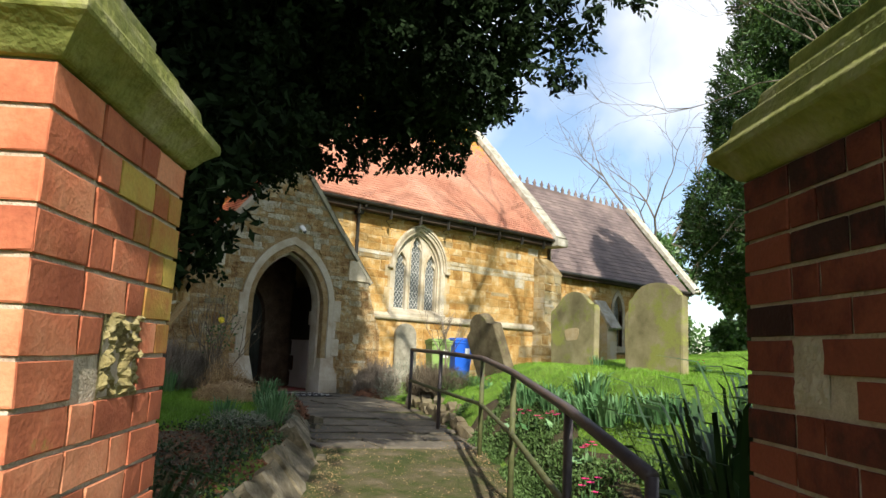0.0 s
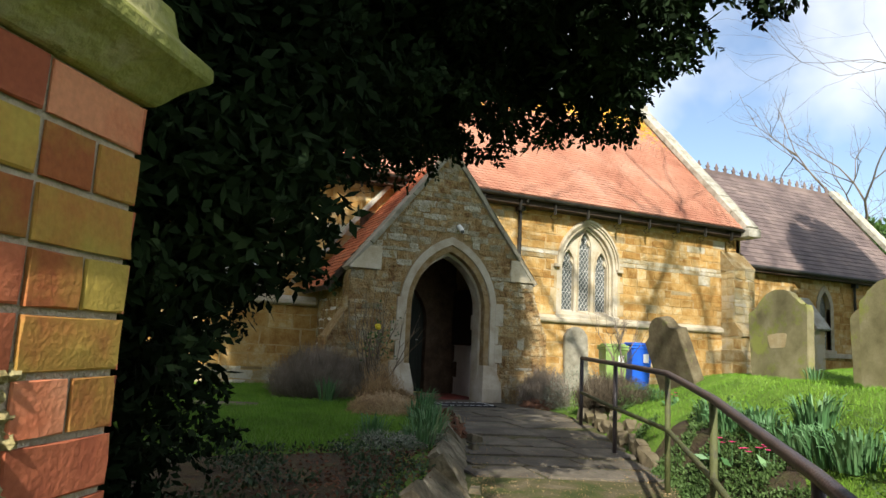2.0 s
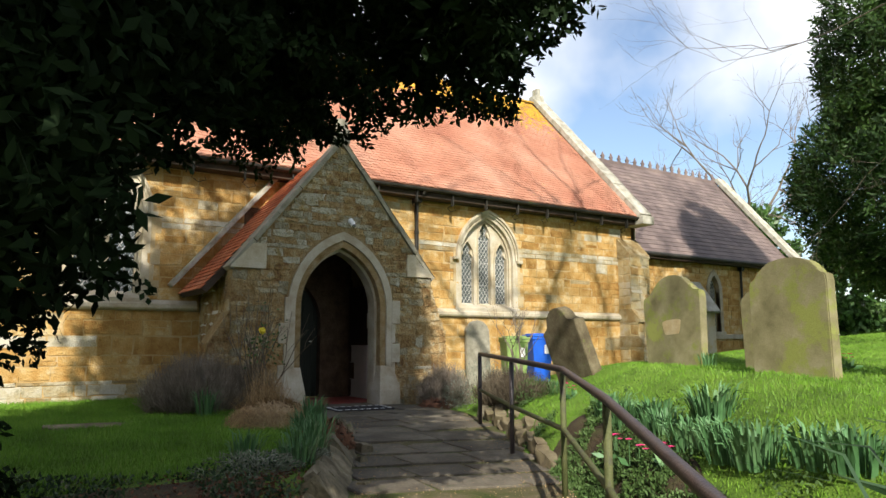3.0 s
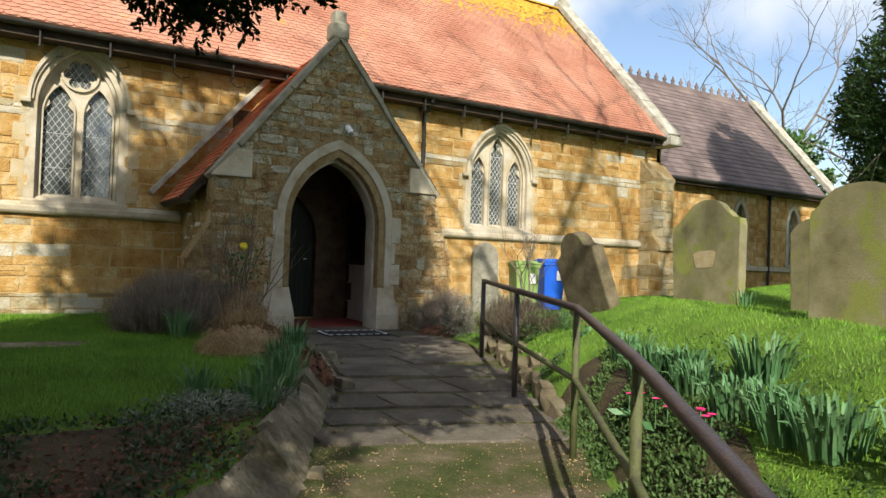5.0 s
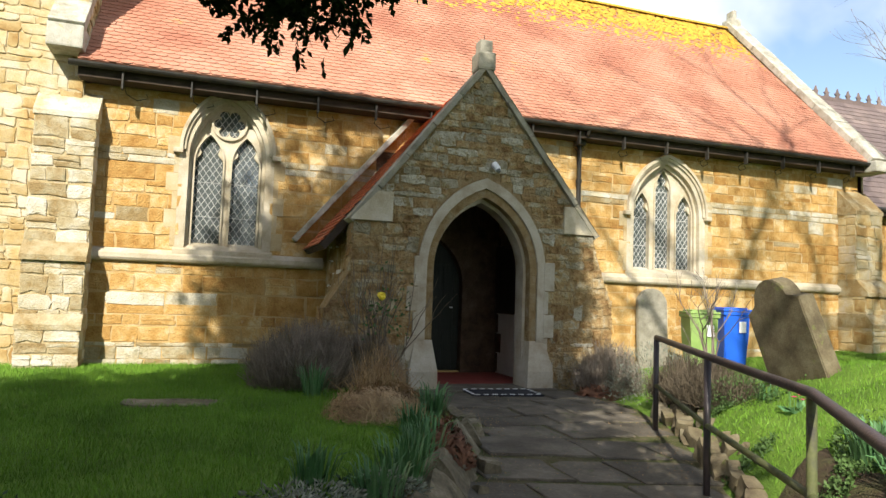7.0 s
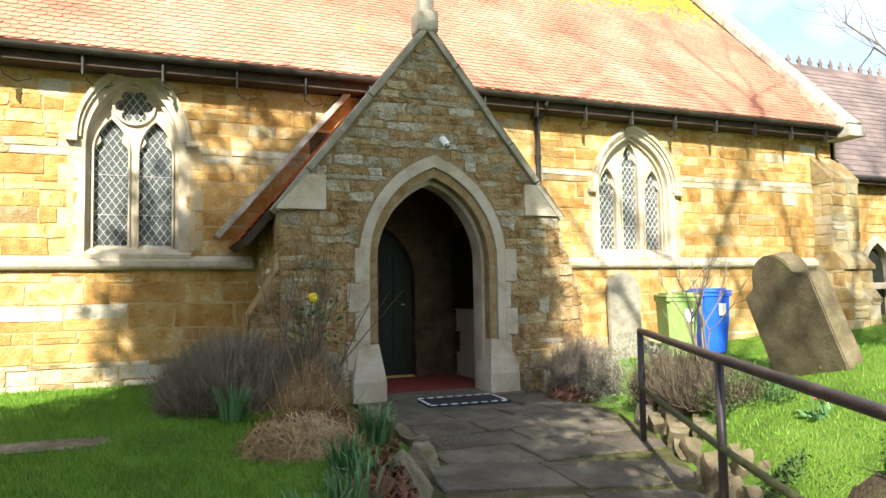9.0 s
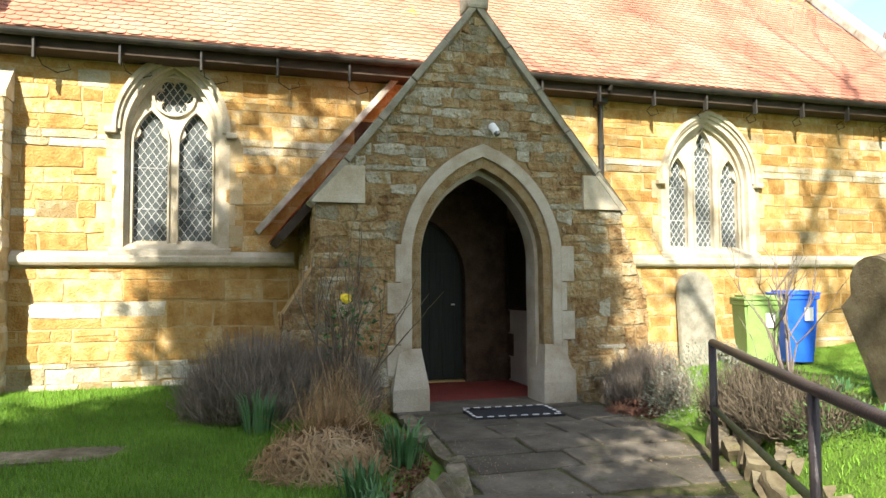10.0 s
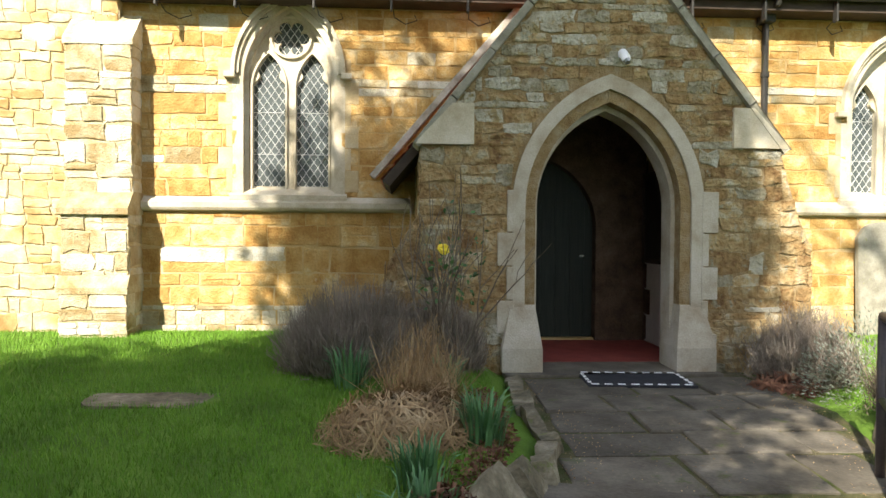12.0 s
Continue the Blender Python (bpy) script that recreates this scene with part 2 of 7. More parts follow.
M_YELLOW = surf("yellow_petal", [(0.7, 0.5, 0.02), (0.8, 0.65, 0.05)], 20, 0.6, 0)
M_RAIL = surf("handrail_paint", [(0.022, 0.018, 0.02), (0.045, 0.034, 0.036), (0.06, 0.045, 0.04)], 5, 0.45, 0.25, 80, spots=(18, 0.66, (0.10, 0.085, 0.05)), spec=0.5)
M_RAILMOSS = surf("mossy_rail_paint", [(0.05, 0.06, 0.02), (0.10, 0.11, 0.04), (0.055, 0.05, 0.04)], 9, 0.7, 0.4, 80)
M_IRON = surf("black_iron", [(0.02, 0.02, 0.018), (0.05, 0.045, 0.035)], 6, 0.6, 0.2, spots=(3, 0.6, (0.05, 0.07, 0.02)))
M_LEAD = surf("lead_came", [(0.42, 0.42, 0.40), (0.55, 0.55, 0.52)], 12, 0.7, 0.1)
M_PLASTER = surf("limewash", [(0.62, 0.60, 0.57), (0.76, 0.74, 0.71)], 3, 0.9, 0.3)
M_QUARRY = surf("red_quarry_tile", [(0.17, 0.035, 0.028), (0.27, 0.06, 0.045)], 5, 0.7, 0.2, rnd=0.3)
# stone inside the porch, with the interior's shade put into its colour
M_SHADESTONE = surf("shade_toned_stone", [(0.055, 0.034, 0.02), (0.10, 0.065, 0.04), (0.15, 0.105, 0.07)], 5, 0.92, 0.8, 40, dist=0.02)
M_DOOR = surf("dark_green_door", [(0.012, 0.018, 0.013), (0.025, 0.03, 0.022)], 4, 0.6, 0.3, stretch=(8, 8, 0.5))
M_BOARD = surf("dark_board", [(0.015, 0.012, 0.01), (0.03, 0.025, 0.02)], 4, 0.5, 0.1)
M_GREENBIN = surf("green_plastic", [(0.20, 0.31, 0.08), (0.26, 0.38, 0.12)], 3, 0.5, 0.05)
M_BLUEBIN = surf("blue_plastic", [(0.015, 0.10, 0.55), (0.02, 0.13, 0.65)], 3, 0.45, 0.05)
M_BLACK = surf("black_rubber", [(0.02, 0.02, 0.022), (0.035, 0.035, 0.037)], 9, 0.85, 0.3)
M_WHITE = surf("white_paint", [(0.72, 0.71, 0.68), (0.8, 0.8, 0.78)], 8, 0.6, 0.05)
M_WOOD = surf("dark_soffit_wood", [(0.035, 0.025, 0.018), (0.07, 0.05, 0.035)], 5, 0.85, 0.3)
M_ROOFSTONE = surf("rough_infill", [(0.12, 0.085, 0.035), (0.24, 0.20, 0.08), (0.36, 0.31, 0.16)], 14, 0.95, 1.0, 40, dist=0.02)
M_GRAVE_B = surf("brown_gravestone", [(0.075, 0.058, 0.035), (0.13, 0.105, 0.06), (0.18, 0.155, 0.095)], 6, 0.92, 0.5, 60, spots=(4, 0.6, (0.16, 0.18, 0.05)))

M_GLASS = bpy.data.materials.new("leaded_glass")
M_GLASS.use_nodes = True
_g = M_GLASS.node_tree.nodes["Principled BSDF"]
_g.inputs["Base Color"].default_value = (0.10, 0.115, 0.11, 1)
_g.inputs["Roughness"].default_value = 0.12
_g.inputs["Specular IOR Level"].default_value = 1.0
_g.inputs["Coat Weight"].default_value, _g.inputs["Coat Roughness"].default_value, _g.inputs["Coat IOR"].default_value = 1.0, 0.08, 1.9
_gn = M_GLASS.node_tree.nodes.new("ShaderNodeTexNoise")
_gn.inputs["Scale"].default_value = 9
_gb = M_GLASS.node_tree.nodes.new("ShaderNodeBump")
_gb.inputs["Strength"].default_value, _gb.inputs["Distance"].default_value = 0.25, 0.02
M_GLASS.node_tree.links.new(_gn.outputs["Fac"], _gb.inputs["Height"])
M_GLASS.node_tree.links.new(_gb.outputs["Normal"], _g.inputs["Normal"])


# ---- mesh helpers ----
def empty(name, x=0, y=0, z=0, label="", category="", group="", kind=""):
    e = new(name)
    e.location = (x, y, z)
    return tagged(e, label, category, group, kind)


def link_mesh(name, verts, faces, material, parent=None, label="", smooth=False):
    me = bpy.data.meshes.new(name)
    me.from_pydata([tuple(v) for v in verts], [], faces)
    me.materials.append(material)
    if smooth:
        me.shade_smooth()
    me.update()
    ob = new(name, me)
    if parent is not None:
        ob.parent = parent
        ob.matrix_parent_inverse = pose(*parent.location).inverted()
    if label:
        ob["label"] = label
    return ob


def part(name, bm, material, parent=None, label="", smooth=False):
    """One bmesh as one mesh object under a thing, in world coordinates."""
    me = bpy.data.meshes.new(name)
    bmesh.ops.recalc_face_normals(bm, faces=bm.faces)
    bm.to_mesh(me)
    bm.free()
    me.materials.append(material)
    if smooth:
        me.shade_smooth()
    ob = new(name, me)
    if parent is not None:
        ob.parent = parent
        ob.matrix_parent_inverse = pose(*parent.location).inverted()
    if label:
        ob["label"] = label
    return ob


def box_bm(x0, x1, y0, y1, z0, z1, bevel=0.0, bm=None, m=None):
    bm = bm or bmesh.new()
    r = bmesh.ops.create_cube(bm, size=1)
    for v in r["verts"]:
        v.co = Vector((x0 + (v.co.x + 0.5) * (x1 - x0), y0 + (v.co.y + 0.5) * (y1 - y0), z0 + (v.co.z + 0.5) * (z1 - z0)))
        if m is not None:
            v.co = m @ v.co
    if bevel:
        es = list({e for v in r["verts"] for e in v.link_edges})
        bmesh.ops.bevel(bm, geom=es, offset=bevel, segments=2, affect="EDGES", profile=0.6)
    return bm


def slab(name, outer, holes, at, depth, material, parent=None, label=""):
    """A flat plate with holes, thickened: outlines in (u, v); at(u, v, d) gives the world point."""
    loops = [[Vector((u, v, 0)) for u, v in lp] for lp in [outer, *holes]]
    flat = [p for lp in loops for p in lp]
    tris = tessellate_polygon(loops)
    n = len(flat)
    verts = [at(p.x, p.y, 0) for p in flat] + [at(p.x, p.y, depth) for p in flat]
    faces = [tuple(t) for t in tris] + [tuple(n + i for i in reversed(t)) for t in tris]
    k = 0
    for lp in loops:
        c = len(lp)
        faces += [(k + i, k + (i + 1) % c, n + k + (i + 1) % c, n + k + i) for i in range(c)]
        k += c
    bm = bmesh.new()
    bv = [bm.verts.new(v) for v in verts]
    for f in faces:
        if len(set(f)) > 2:
            try:
                bm.faces.new([bv[i] for i in f])
            except ValueError:
                pass
    return part(name, bm, material, parent, label)


def wall_at(y):
    return lambda u, v, d: (u, y + d, v)


def arch_x(w, rise, h):
    """Half width of a pointed arch, h above its springing."""
    if h <= 0:
        return w
    if h >= rise:
        return 0.0
    r = (w * w + rise * rise) / (2 * w)
    return max(0.0, math.sqrt(max(0, r * r - h * h)) + w - r)


def pointed(cx, w, z0, zs, za, n=9, cusp=0.0):
    """Outline of a pointed opening, from its foot at the right round to the left; cusp: depth of the foils."""
    right = [(cx + w, z0), (cx + w, zs)]
    for i in range(1, n):
        h = (za - zs) * i / n
        x = arch_x(w, za - zs, h)
        if cusp:
            f = i / n
            x -= cusp * max(0, math.sin(f * math.pi * 2.0 - 0.5)) ** 2 * (1 if f < 0.65 else 0.35)
        right.append((cx + max(0.01, x), zs + h))
    left = [(2 * cx - x, z) for x, z in reversed(right)]
    return right + [(cx, za)] + left


def arch_band(cx, w_in, za_in, w_out, za_out, z0, zs, n=12):
    """An open arch ring that stands on z0."""
    o, i = pointed(cx, w_out, z0, zs, za_out, n), pointed(cx, w_in, z0, zs, za_in, n)
    return o + i[::-1]


def tube(path, radius, sides=8, bm=None, taper=None):
    bm = bm or bmesh.new()
    rings = []
    pts = [Vector(p) for p in path]
    for i, p in enumerate(pts):
        d = (pts[min(i + 1, len(pts) - 1)] - pts[max(i - 1, 0)]).normalized()
        q = d.to_track_quat("Z", "Y")
        r = radius if taper is None else radius + (taper - radius) * i / (len(pts) - 1)
        rings.append([bm.verts.new(p + q @ Vector((r * math.cos(a), r * math.sin(a), 0))) for a in [2 * math.pi * k / sides for k in range(sides)]])
    for a, b in zip(rings, rings[1:]):
        for k in range(sides):
            bm.faces.new((a[k], a[(k + 1) % sides], b[(k + 1) % sides], b[k]))
    bm.faces.new(rings[0][::-1])
    bm.faces.new(rings[-1])
    return bm


def block_meshes(name, material, count, seed, rough=0.06, chamfer=0.07):
    """Unit blocks (1 x 1 x 1, face towards -y, its back at y = 0) with uneven chamfered faces."""
    rng = random.Random(seed)
    out = []
    for _ in range(count):
        j = lambda a: rng.uniform(-a, a)
        base = [(-0.5, -0.5), (0.0, -0.5), (0.5, -0.5), (0.5, 0.0), (0.5, 0.5), (0.0, 0.5), (-0.5, 0.5), (-0.5, 0.0)]
        back = [(x + j(rough * 0.45), 0, z + j(rough)) for x, z in base]
        if rough > 0.05:
            k = 1 - rough * 0.22
            back = [(x * (k if i % 2 == 0 else 1), y, z * (k if i % 2 == 0 else 1)) for i, (x, y, z) in enumerate(back)]
        mid = [(x, -0.6, z) for x, _, z in back]
        fr = [(x * (1 - chamfer * 0.9) + j(0.02), -1 + j(0.2), z * (1 - chamfer * 1.8) + j(0.03)) for x, _, z in back]
        v = back + mid + fr + [(j(0.2), -1.08 + j(0.3), j(0.2))]
        f = []
        for k in range(8):
            n2 = (k + 1) % 8
            f += [(k, n2, 8 + n2, 8 + k), (8 + k, 8 + n2, 16 + n2, 16 + k), (16 + k, 16 + n2, 24)]
        me = bpy.data.meshes.new(name)
        me.from_pydata(v, [], f)
        me.materials.append(material)
        me.update()
        out.append(me)
    return out


def courses(x0, x1, z0, z1, hs, ws, seed, blocked=None, joint=0.012):
    """Rectangles (x, z, w, h) of random coursed stone between x0 and x1, leaving out blocked(z_low, z_high) -> [(a, b)]."""
    rng = random.Random(seed)
    z = z0
    out = []
    while z < z1 - 0.05:
        h = min(rng.uniform(*hs), z1 - z)
        if z1 - z - h < hs[0] * 0.6:
            h = z1 - z
        cuts = sorted(blocked(z, z + h)) if blocked else []
        free, a = [], x0
        for c, d in cuts:
            if c > a:
                free.append((a, min(c, x1)))
            a = max(a, d)
        if a < x1:
            free.append((a, x1))
        for a, b in free:
            x = a
            while x < b - 0.04:
                w = min(rng.uniform(*ws), b - x)
                if b - x - w < ws[0] * 0.7:
                    w = b - x
                if w > 0.9 * ws[1] * 1.5:
                    w = w / 2
                out.append((x + w / 2, z + h / 2, w - joint, h - joint))
                x += w
        z += h
    return out


def split_rubble(rects, seed, share=0.35):
    """Breaks some stones of a coursed face into two thin ones, or shifts them, so that the courses wander."""
    rng = random.Random(seed)
    out = []
    for x, z, w, h in rects:
        if h > 0.12 and w > 0.16 and rng.random() < share:
            f = rng.uniform(0.35, 0.65)
            out += [(x, z - h / 2 + h * f / 2, w, h * f - 0.008), (x, z + h / 2 - h * (1 - f) / 2, w, h * (1 - f) - 0.004)]
        elif w > 0.34 and h > 0.1 and rng.random() < 0.3:
            f = rng.uniform(0.4, 0.6)
            out += [(x - w / 2 + w * f / 2, z, w * f - 0.008, h), (x + w / 2 - w * (1 - f) / 2, z, w * (1 - f) - 0.006, h * 0.93)]
        else:
            out.append((x, z + rng.uniform(-0.006, 0.006), w, h * rng.uniform(0.94, 1.0)))
    return out


def lay(name, meshes, rects, y, depth, parent, seed, near=None, rest=None, m=None):
    """Lays blocks on a wall face at y: those for which near(x, z) holds as pieces, the others joined into one part."""
    rng = random.Random(seed)
    vs, fs = [], []
    made = 0
    for x, z, w, h in rects:
        me = rng.choice(meshes)
        d = depth * rng.uniform(0.6, 1.5)
        mt = Matrix.LocRotScale((x, y, z), None, (w, d, h))
        if m is not None:
            mt = m @ mt
        if (near is None or near(x, z)) and made < 300:
            ob = new(name, me)
            ob.parent = parent
            ob.matrix_parent_inverse = pose(*parent.location).inverted()
            ob.matrix_basis = mt
            made += 1
        else:
            k = len(vs)
            vs += [mt @ v.co for v in me.vertices]
            fs += [tuple(k + i for i in p.vertices) for p in me.polygons]
    if vs:
        ob = link_mesh(name + "work", vs, fs, rest or meshes[0].materials[0], parent)
        tagged(ob, kind="stuff")


# ---- ground ----
PY = [-60.0, -14.0, -11.4, -10.0, -8.5, -7.0, -5.0, -2.75, -1.5, 3.0]
PZ = [-1.6, -0.9, -0.70, -0.55, -0.39, -0.25, -0.14, -0.06, -0.03, -0.03]
LY = [-60.0, -13.0, -10.0, -8.6, -5.9, -3.1, -2.3, -0.3, 3.0]
LX = [-40.0, -8.0, -5.75, -4.45, -2.62, -1.22, -0.95, -0.9, -0.9]
RY = [-60.0, -13.0, -10.4, -9.07, -7.53, -6.06, -4.63, -2.75, -1.5, 3.0]
RX = [-38.0, -5.6, -3.9, -2.97, -1.79, -0.75, -0.13, 0.84, 1.2, 1.3]


def smooth(a, b, t):
    t = min(1.0, max(0.0, (t - a) / (b - a)))
    return t * t * (3 - 2 * t)


def path_z(y):
    return float(np.interp(y, PY, PZ))


def left_z(x, y):
    return float(np.interp(y, [-60, -13, -9, -6, -3, 2], [-1.3, -0.65, -0.22, 0.0, 0.05, 0.12]))


def right_z(x, y):
    bank = 0.70 * smooth(-0.6, -4.0, y) * (1 - 0.8 * smooth(-8.5, -13.0, y))
    return 0.03 + 0.07 * min(7.0, max(0.0, x - 3)) + bank + (path_z(y) + 0.14) * smooth(-6.0, -12.0, y)


def ground_z(x, y):
    lx, rx, zp = float(np.interp(y, LY, LX)), float(np.interp(y, RY, RX)), path_z(y)
    if x < lx:
        return zp - 0.04 + (left_z(x, y) - zp + 0.04) * smooth(0.05, 0.42, lx - x)
    if x > rx:
        return zp - 0.04 + (right_z(x, y) - zp + 0.04) * (0.42 * smooth(0.02, 0.55, x - rx) + 0.58 * smooth(0.2, 2.0, x - rx)) + 0.03 * noise.noise(Vector((x * 2, y * 2, 0))) * smooth(0.1, 0.5, x - rx)
    return zp - 0.04


def grid_axis(a, b, step, far):
    mid = list(np.arange(a, b + 1e-6, step))
    return sorted([a - f for f in far] + mid + [b + f for f in far])


gx = grid_axis(-10, 13, 0.16, [1, 3, 7, 14, 30, 70, 180, 500, 1500])
gy = grid_axis(-14, 2.4, 0.16, [1, 3, 7, 14, 30, 70, 180, 500, 1500])
gv = [(x, y, ground_z(x, y)) for y in gy for x in gx]
gf = [(j * len(gx) + i, j * len(gx) + i + 1, (j + 1) * len(gx) + i + 1, (j + 1) * len(gx) + i) for j in range(len(gy) - 1) for i in range(len(gx) - 1)]
ground = tagged(link_mesh("ground", gv, gf, M_GROUND, smooth=True), "green churchyard lawn with raised banks beside the path", "ground", kind="structure")

pv, pf = [], []
pys = [-13.5 + 0.2 * i for i in range(69)]
for i, y in enumerate(pys):
    lx, rx = float(np.interp(y, LY, LX)), float(np.interp(y, RY, RX))
    for k in range(7):
        x = lx - 0.1 + (rx - lx + 0.2) * k / 6
        pv.append((x, y, path_z(y) + 0.012 * noise.noise(Vector((x * 3, y * 3, 2)))))
    if i:
        for k in range(6):
            a = (i - 1) * 7 + k
            pf.append((a, a + 1, a + 8, a + 7))
path = tagged(link_mesh("pavement", pv, pf, M_PATH, smooth=True), "mossy gravel and flagstone church path", "path", kind="structure")

# ---- nave ----
WY, EAVE_Y, EAVE_Z, RIDGE_Y, RIDGE_Z = 1.80, 1.46, 4.08, 5.37, 8.23
NX0, NX1 = -5.2, 9.0
WL, WR = -3.29, 4.28
nave_wall = tagged(slab("wall_south", [(NX0, -0.6), (NX1, -0.6), (NX1, 4.12), (NX0, 4.12)],
                        [pointed(WL, 0.56, 1.74, 3.05, 3.98), pointed(WR, 0.72, 1.74, 2.75, 3.74), pointed(-0.24, 0.66, 0.02, 1.35, 2.25)],
                        wall_at(WY), 0.6, M_MORTAR), "coursed golden ironstone nave wall with pale bands", "wall", kind="structure")


def nave_blocked(a, b):
    half = 1.72 if b < 1.9 else max(0.0, 1.95 - (b - 1.8) / 1.27)
    out = [(-0.05 - half, -0.05 + half)] if half > 0.05 else []
    for cx, w, z0, zs, za in ((WL, 0.60, 1.66, 3.05, 4.05), (WR, 0.76, 1.66, 2.75, 3.8)):
        if b > z0 and a < za:
            h = arch_x(w, za - zs, a - zs)
            out.append((cx - h, cx + h))
    return out


NAVE_BLOCKS = block_meshes("ashlar", M_OCHRE, 14, 3, 0.085, 0.03)
rects = courses(NX0, NX1 - 0.1, 0.42, 1.52, (0.14, 0.34), (0.2, 0.78), 11, nave_blocked)
rects += courses(NX0, NX1 - 0.1, 1.70, 2.90, (0.13, 0.28), (0.2, 0.66), 12, nave_blocked)
rects += courses(NX0, NX1 - 0.1, 3.10, 3.92, (0.14, 0.26), (0.2, 0.6), 13, nave_blocked)
PALE_BLOCKS = block_meshes("pale_ashlar", M_PALERUB, 5, 4, 0.06, 0.04)
rects = split_rubble(rects, 76, 0.14)
rng = random.Random(77)
odd = [r for r in rects if rng.random() < 0.05 and r[2] > 0.3]
lay("pale_stone", PALE_BLOCKS, odd, WY, 0.007, nave_wall, 7)
rects = [r for r in rects if r not in odd]
lay("stone", NAVE_BLOCKS, rects, WY, 0.009, nave_wall, 5, near=lambda x, z: -5.2 < x < 3.0 or x < 6.2 and z < 3, rest=M_OCHRE_I)
FOOT_BLOCKS = block_meshes("foot_rubble", M_PALERUB, 6, 8, 0.10, 0.06)
lay("foot_stone", FOOT_BLOCKS, courses(NX0, NX1 - 0.1, -0.1, 0.42, (0.10, 0.18), (0.16, 0.42), 15, nave_blocked), WY, 0.012, nave_wall, 16, near=lambda x, z: x < 2, rest=M_RUBBLE_I)
lay("pale_stone", PALE_BLOCKS, courses(NX0, NX1 - 0.1, 2.90, 3.10, (0.1, 0.1), (0.3, 0.7), 14, nave_blocked), WY, 0.012, nave_wall, 6)

# string course with a sloped top, cut by the porch
for a, b in ((NX0 + 0.2, -1.86), (1.86, NX1)):
    bm = bmesh.new()
    prof = [(WY, 1.52), (WY - 0.07, 1.54), (WY - 0.09, 1.57), (WY - 0.09, 1.63), (WY, 1.70)]
    va, vb = [bm.verts.new((a, y, z)) for y, z in prof], [bm.verts.new((b, y, z)) for y, z in prof]
    for k in range(4):
        bm.faces.new((va[k], va[k + 1], vb[k + 1], vb[k]))
    bm.faces.new(va)
    bm.faces.new(vb[::-1])
    tagged(part("trim", bm, M_LIME), "pale limestone string course along the nave wall", "string course", kind="structure")


def lattice(name, outline, y, parent, pitch_x=0.092, pitch_z=0.132, r=0.0055):
    """Diamond lead cames inside an outline."""
    xs, zs = [p[0] for p in outline], [p[1] for p in outline]
    x0, x1, z0, z1 = min(xs), max(xs), min(zs), max(zs)

    def inside(x, z):
        hit = False
        for (ax, az), (bx, bz) in zip(outline, outline[1:] + outline[:1]):
            if (az > z) != (bz > z) and x < (bx - ax) * (z - az) / (bz - az) + ax:
                hit = not hit
        return hit
    vs, fs = [], []

    def bar(a, b):
        dx, dz = b[0] - a[0], b[1] - a[1]
        ln = math.hypot(dx, dz)
        if ln < 0.02:
            return
        nx, nz = -dz / ln * r, dx / ln * r
        k = len(vs)
        for (px, pz) in (a, b):
            vs.extend([(px + nx, y, pz + nz), (px, y - r * 1.3, pz), (px - nx, y, pz - nz)])
        fs.extend([(k, k + 1, k + 4, k + 3), (k + 1, k + 2, k + 5, k + 4)])
    sl = pitch_z / pitch_x
    for sgn in (1, -1):
        c = -(z1 - z0) / sl - (x1 - x0)
        while c < (z1 - z0) / sl + (x1 - x0):
            run = None
            n = 90
            for i in range(n + 1):
                z = z0 + (z1 - z0) * i / n
                x = (x0 + x1) / 2 + c + sgn * (z - z0) / sl
                if inside(x, z):
                    run = (run[0], (x, z)) if run else ((x, z), (x, z))
                elif run:
                    bar(*run)
                    run = None
            if run:
                bar(*run)
            c += pitch_x
    z = z0 + 0.42
    while z < z1 - 0.3:
        bar((x0, z), (x1, z))
        z += 0.5
    return link_mesh(name, vs, fs, M_LEAD, parent)


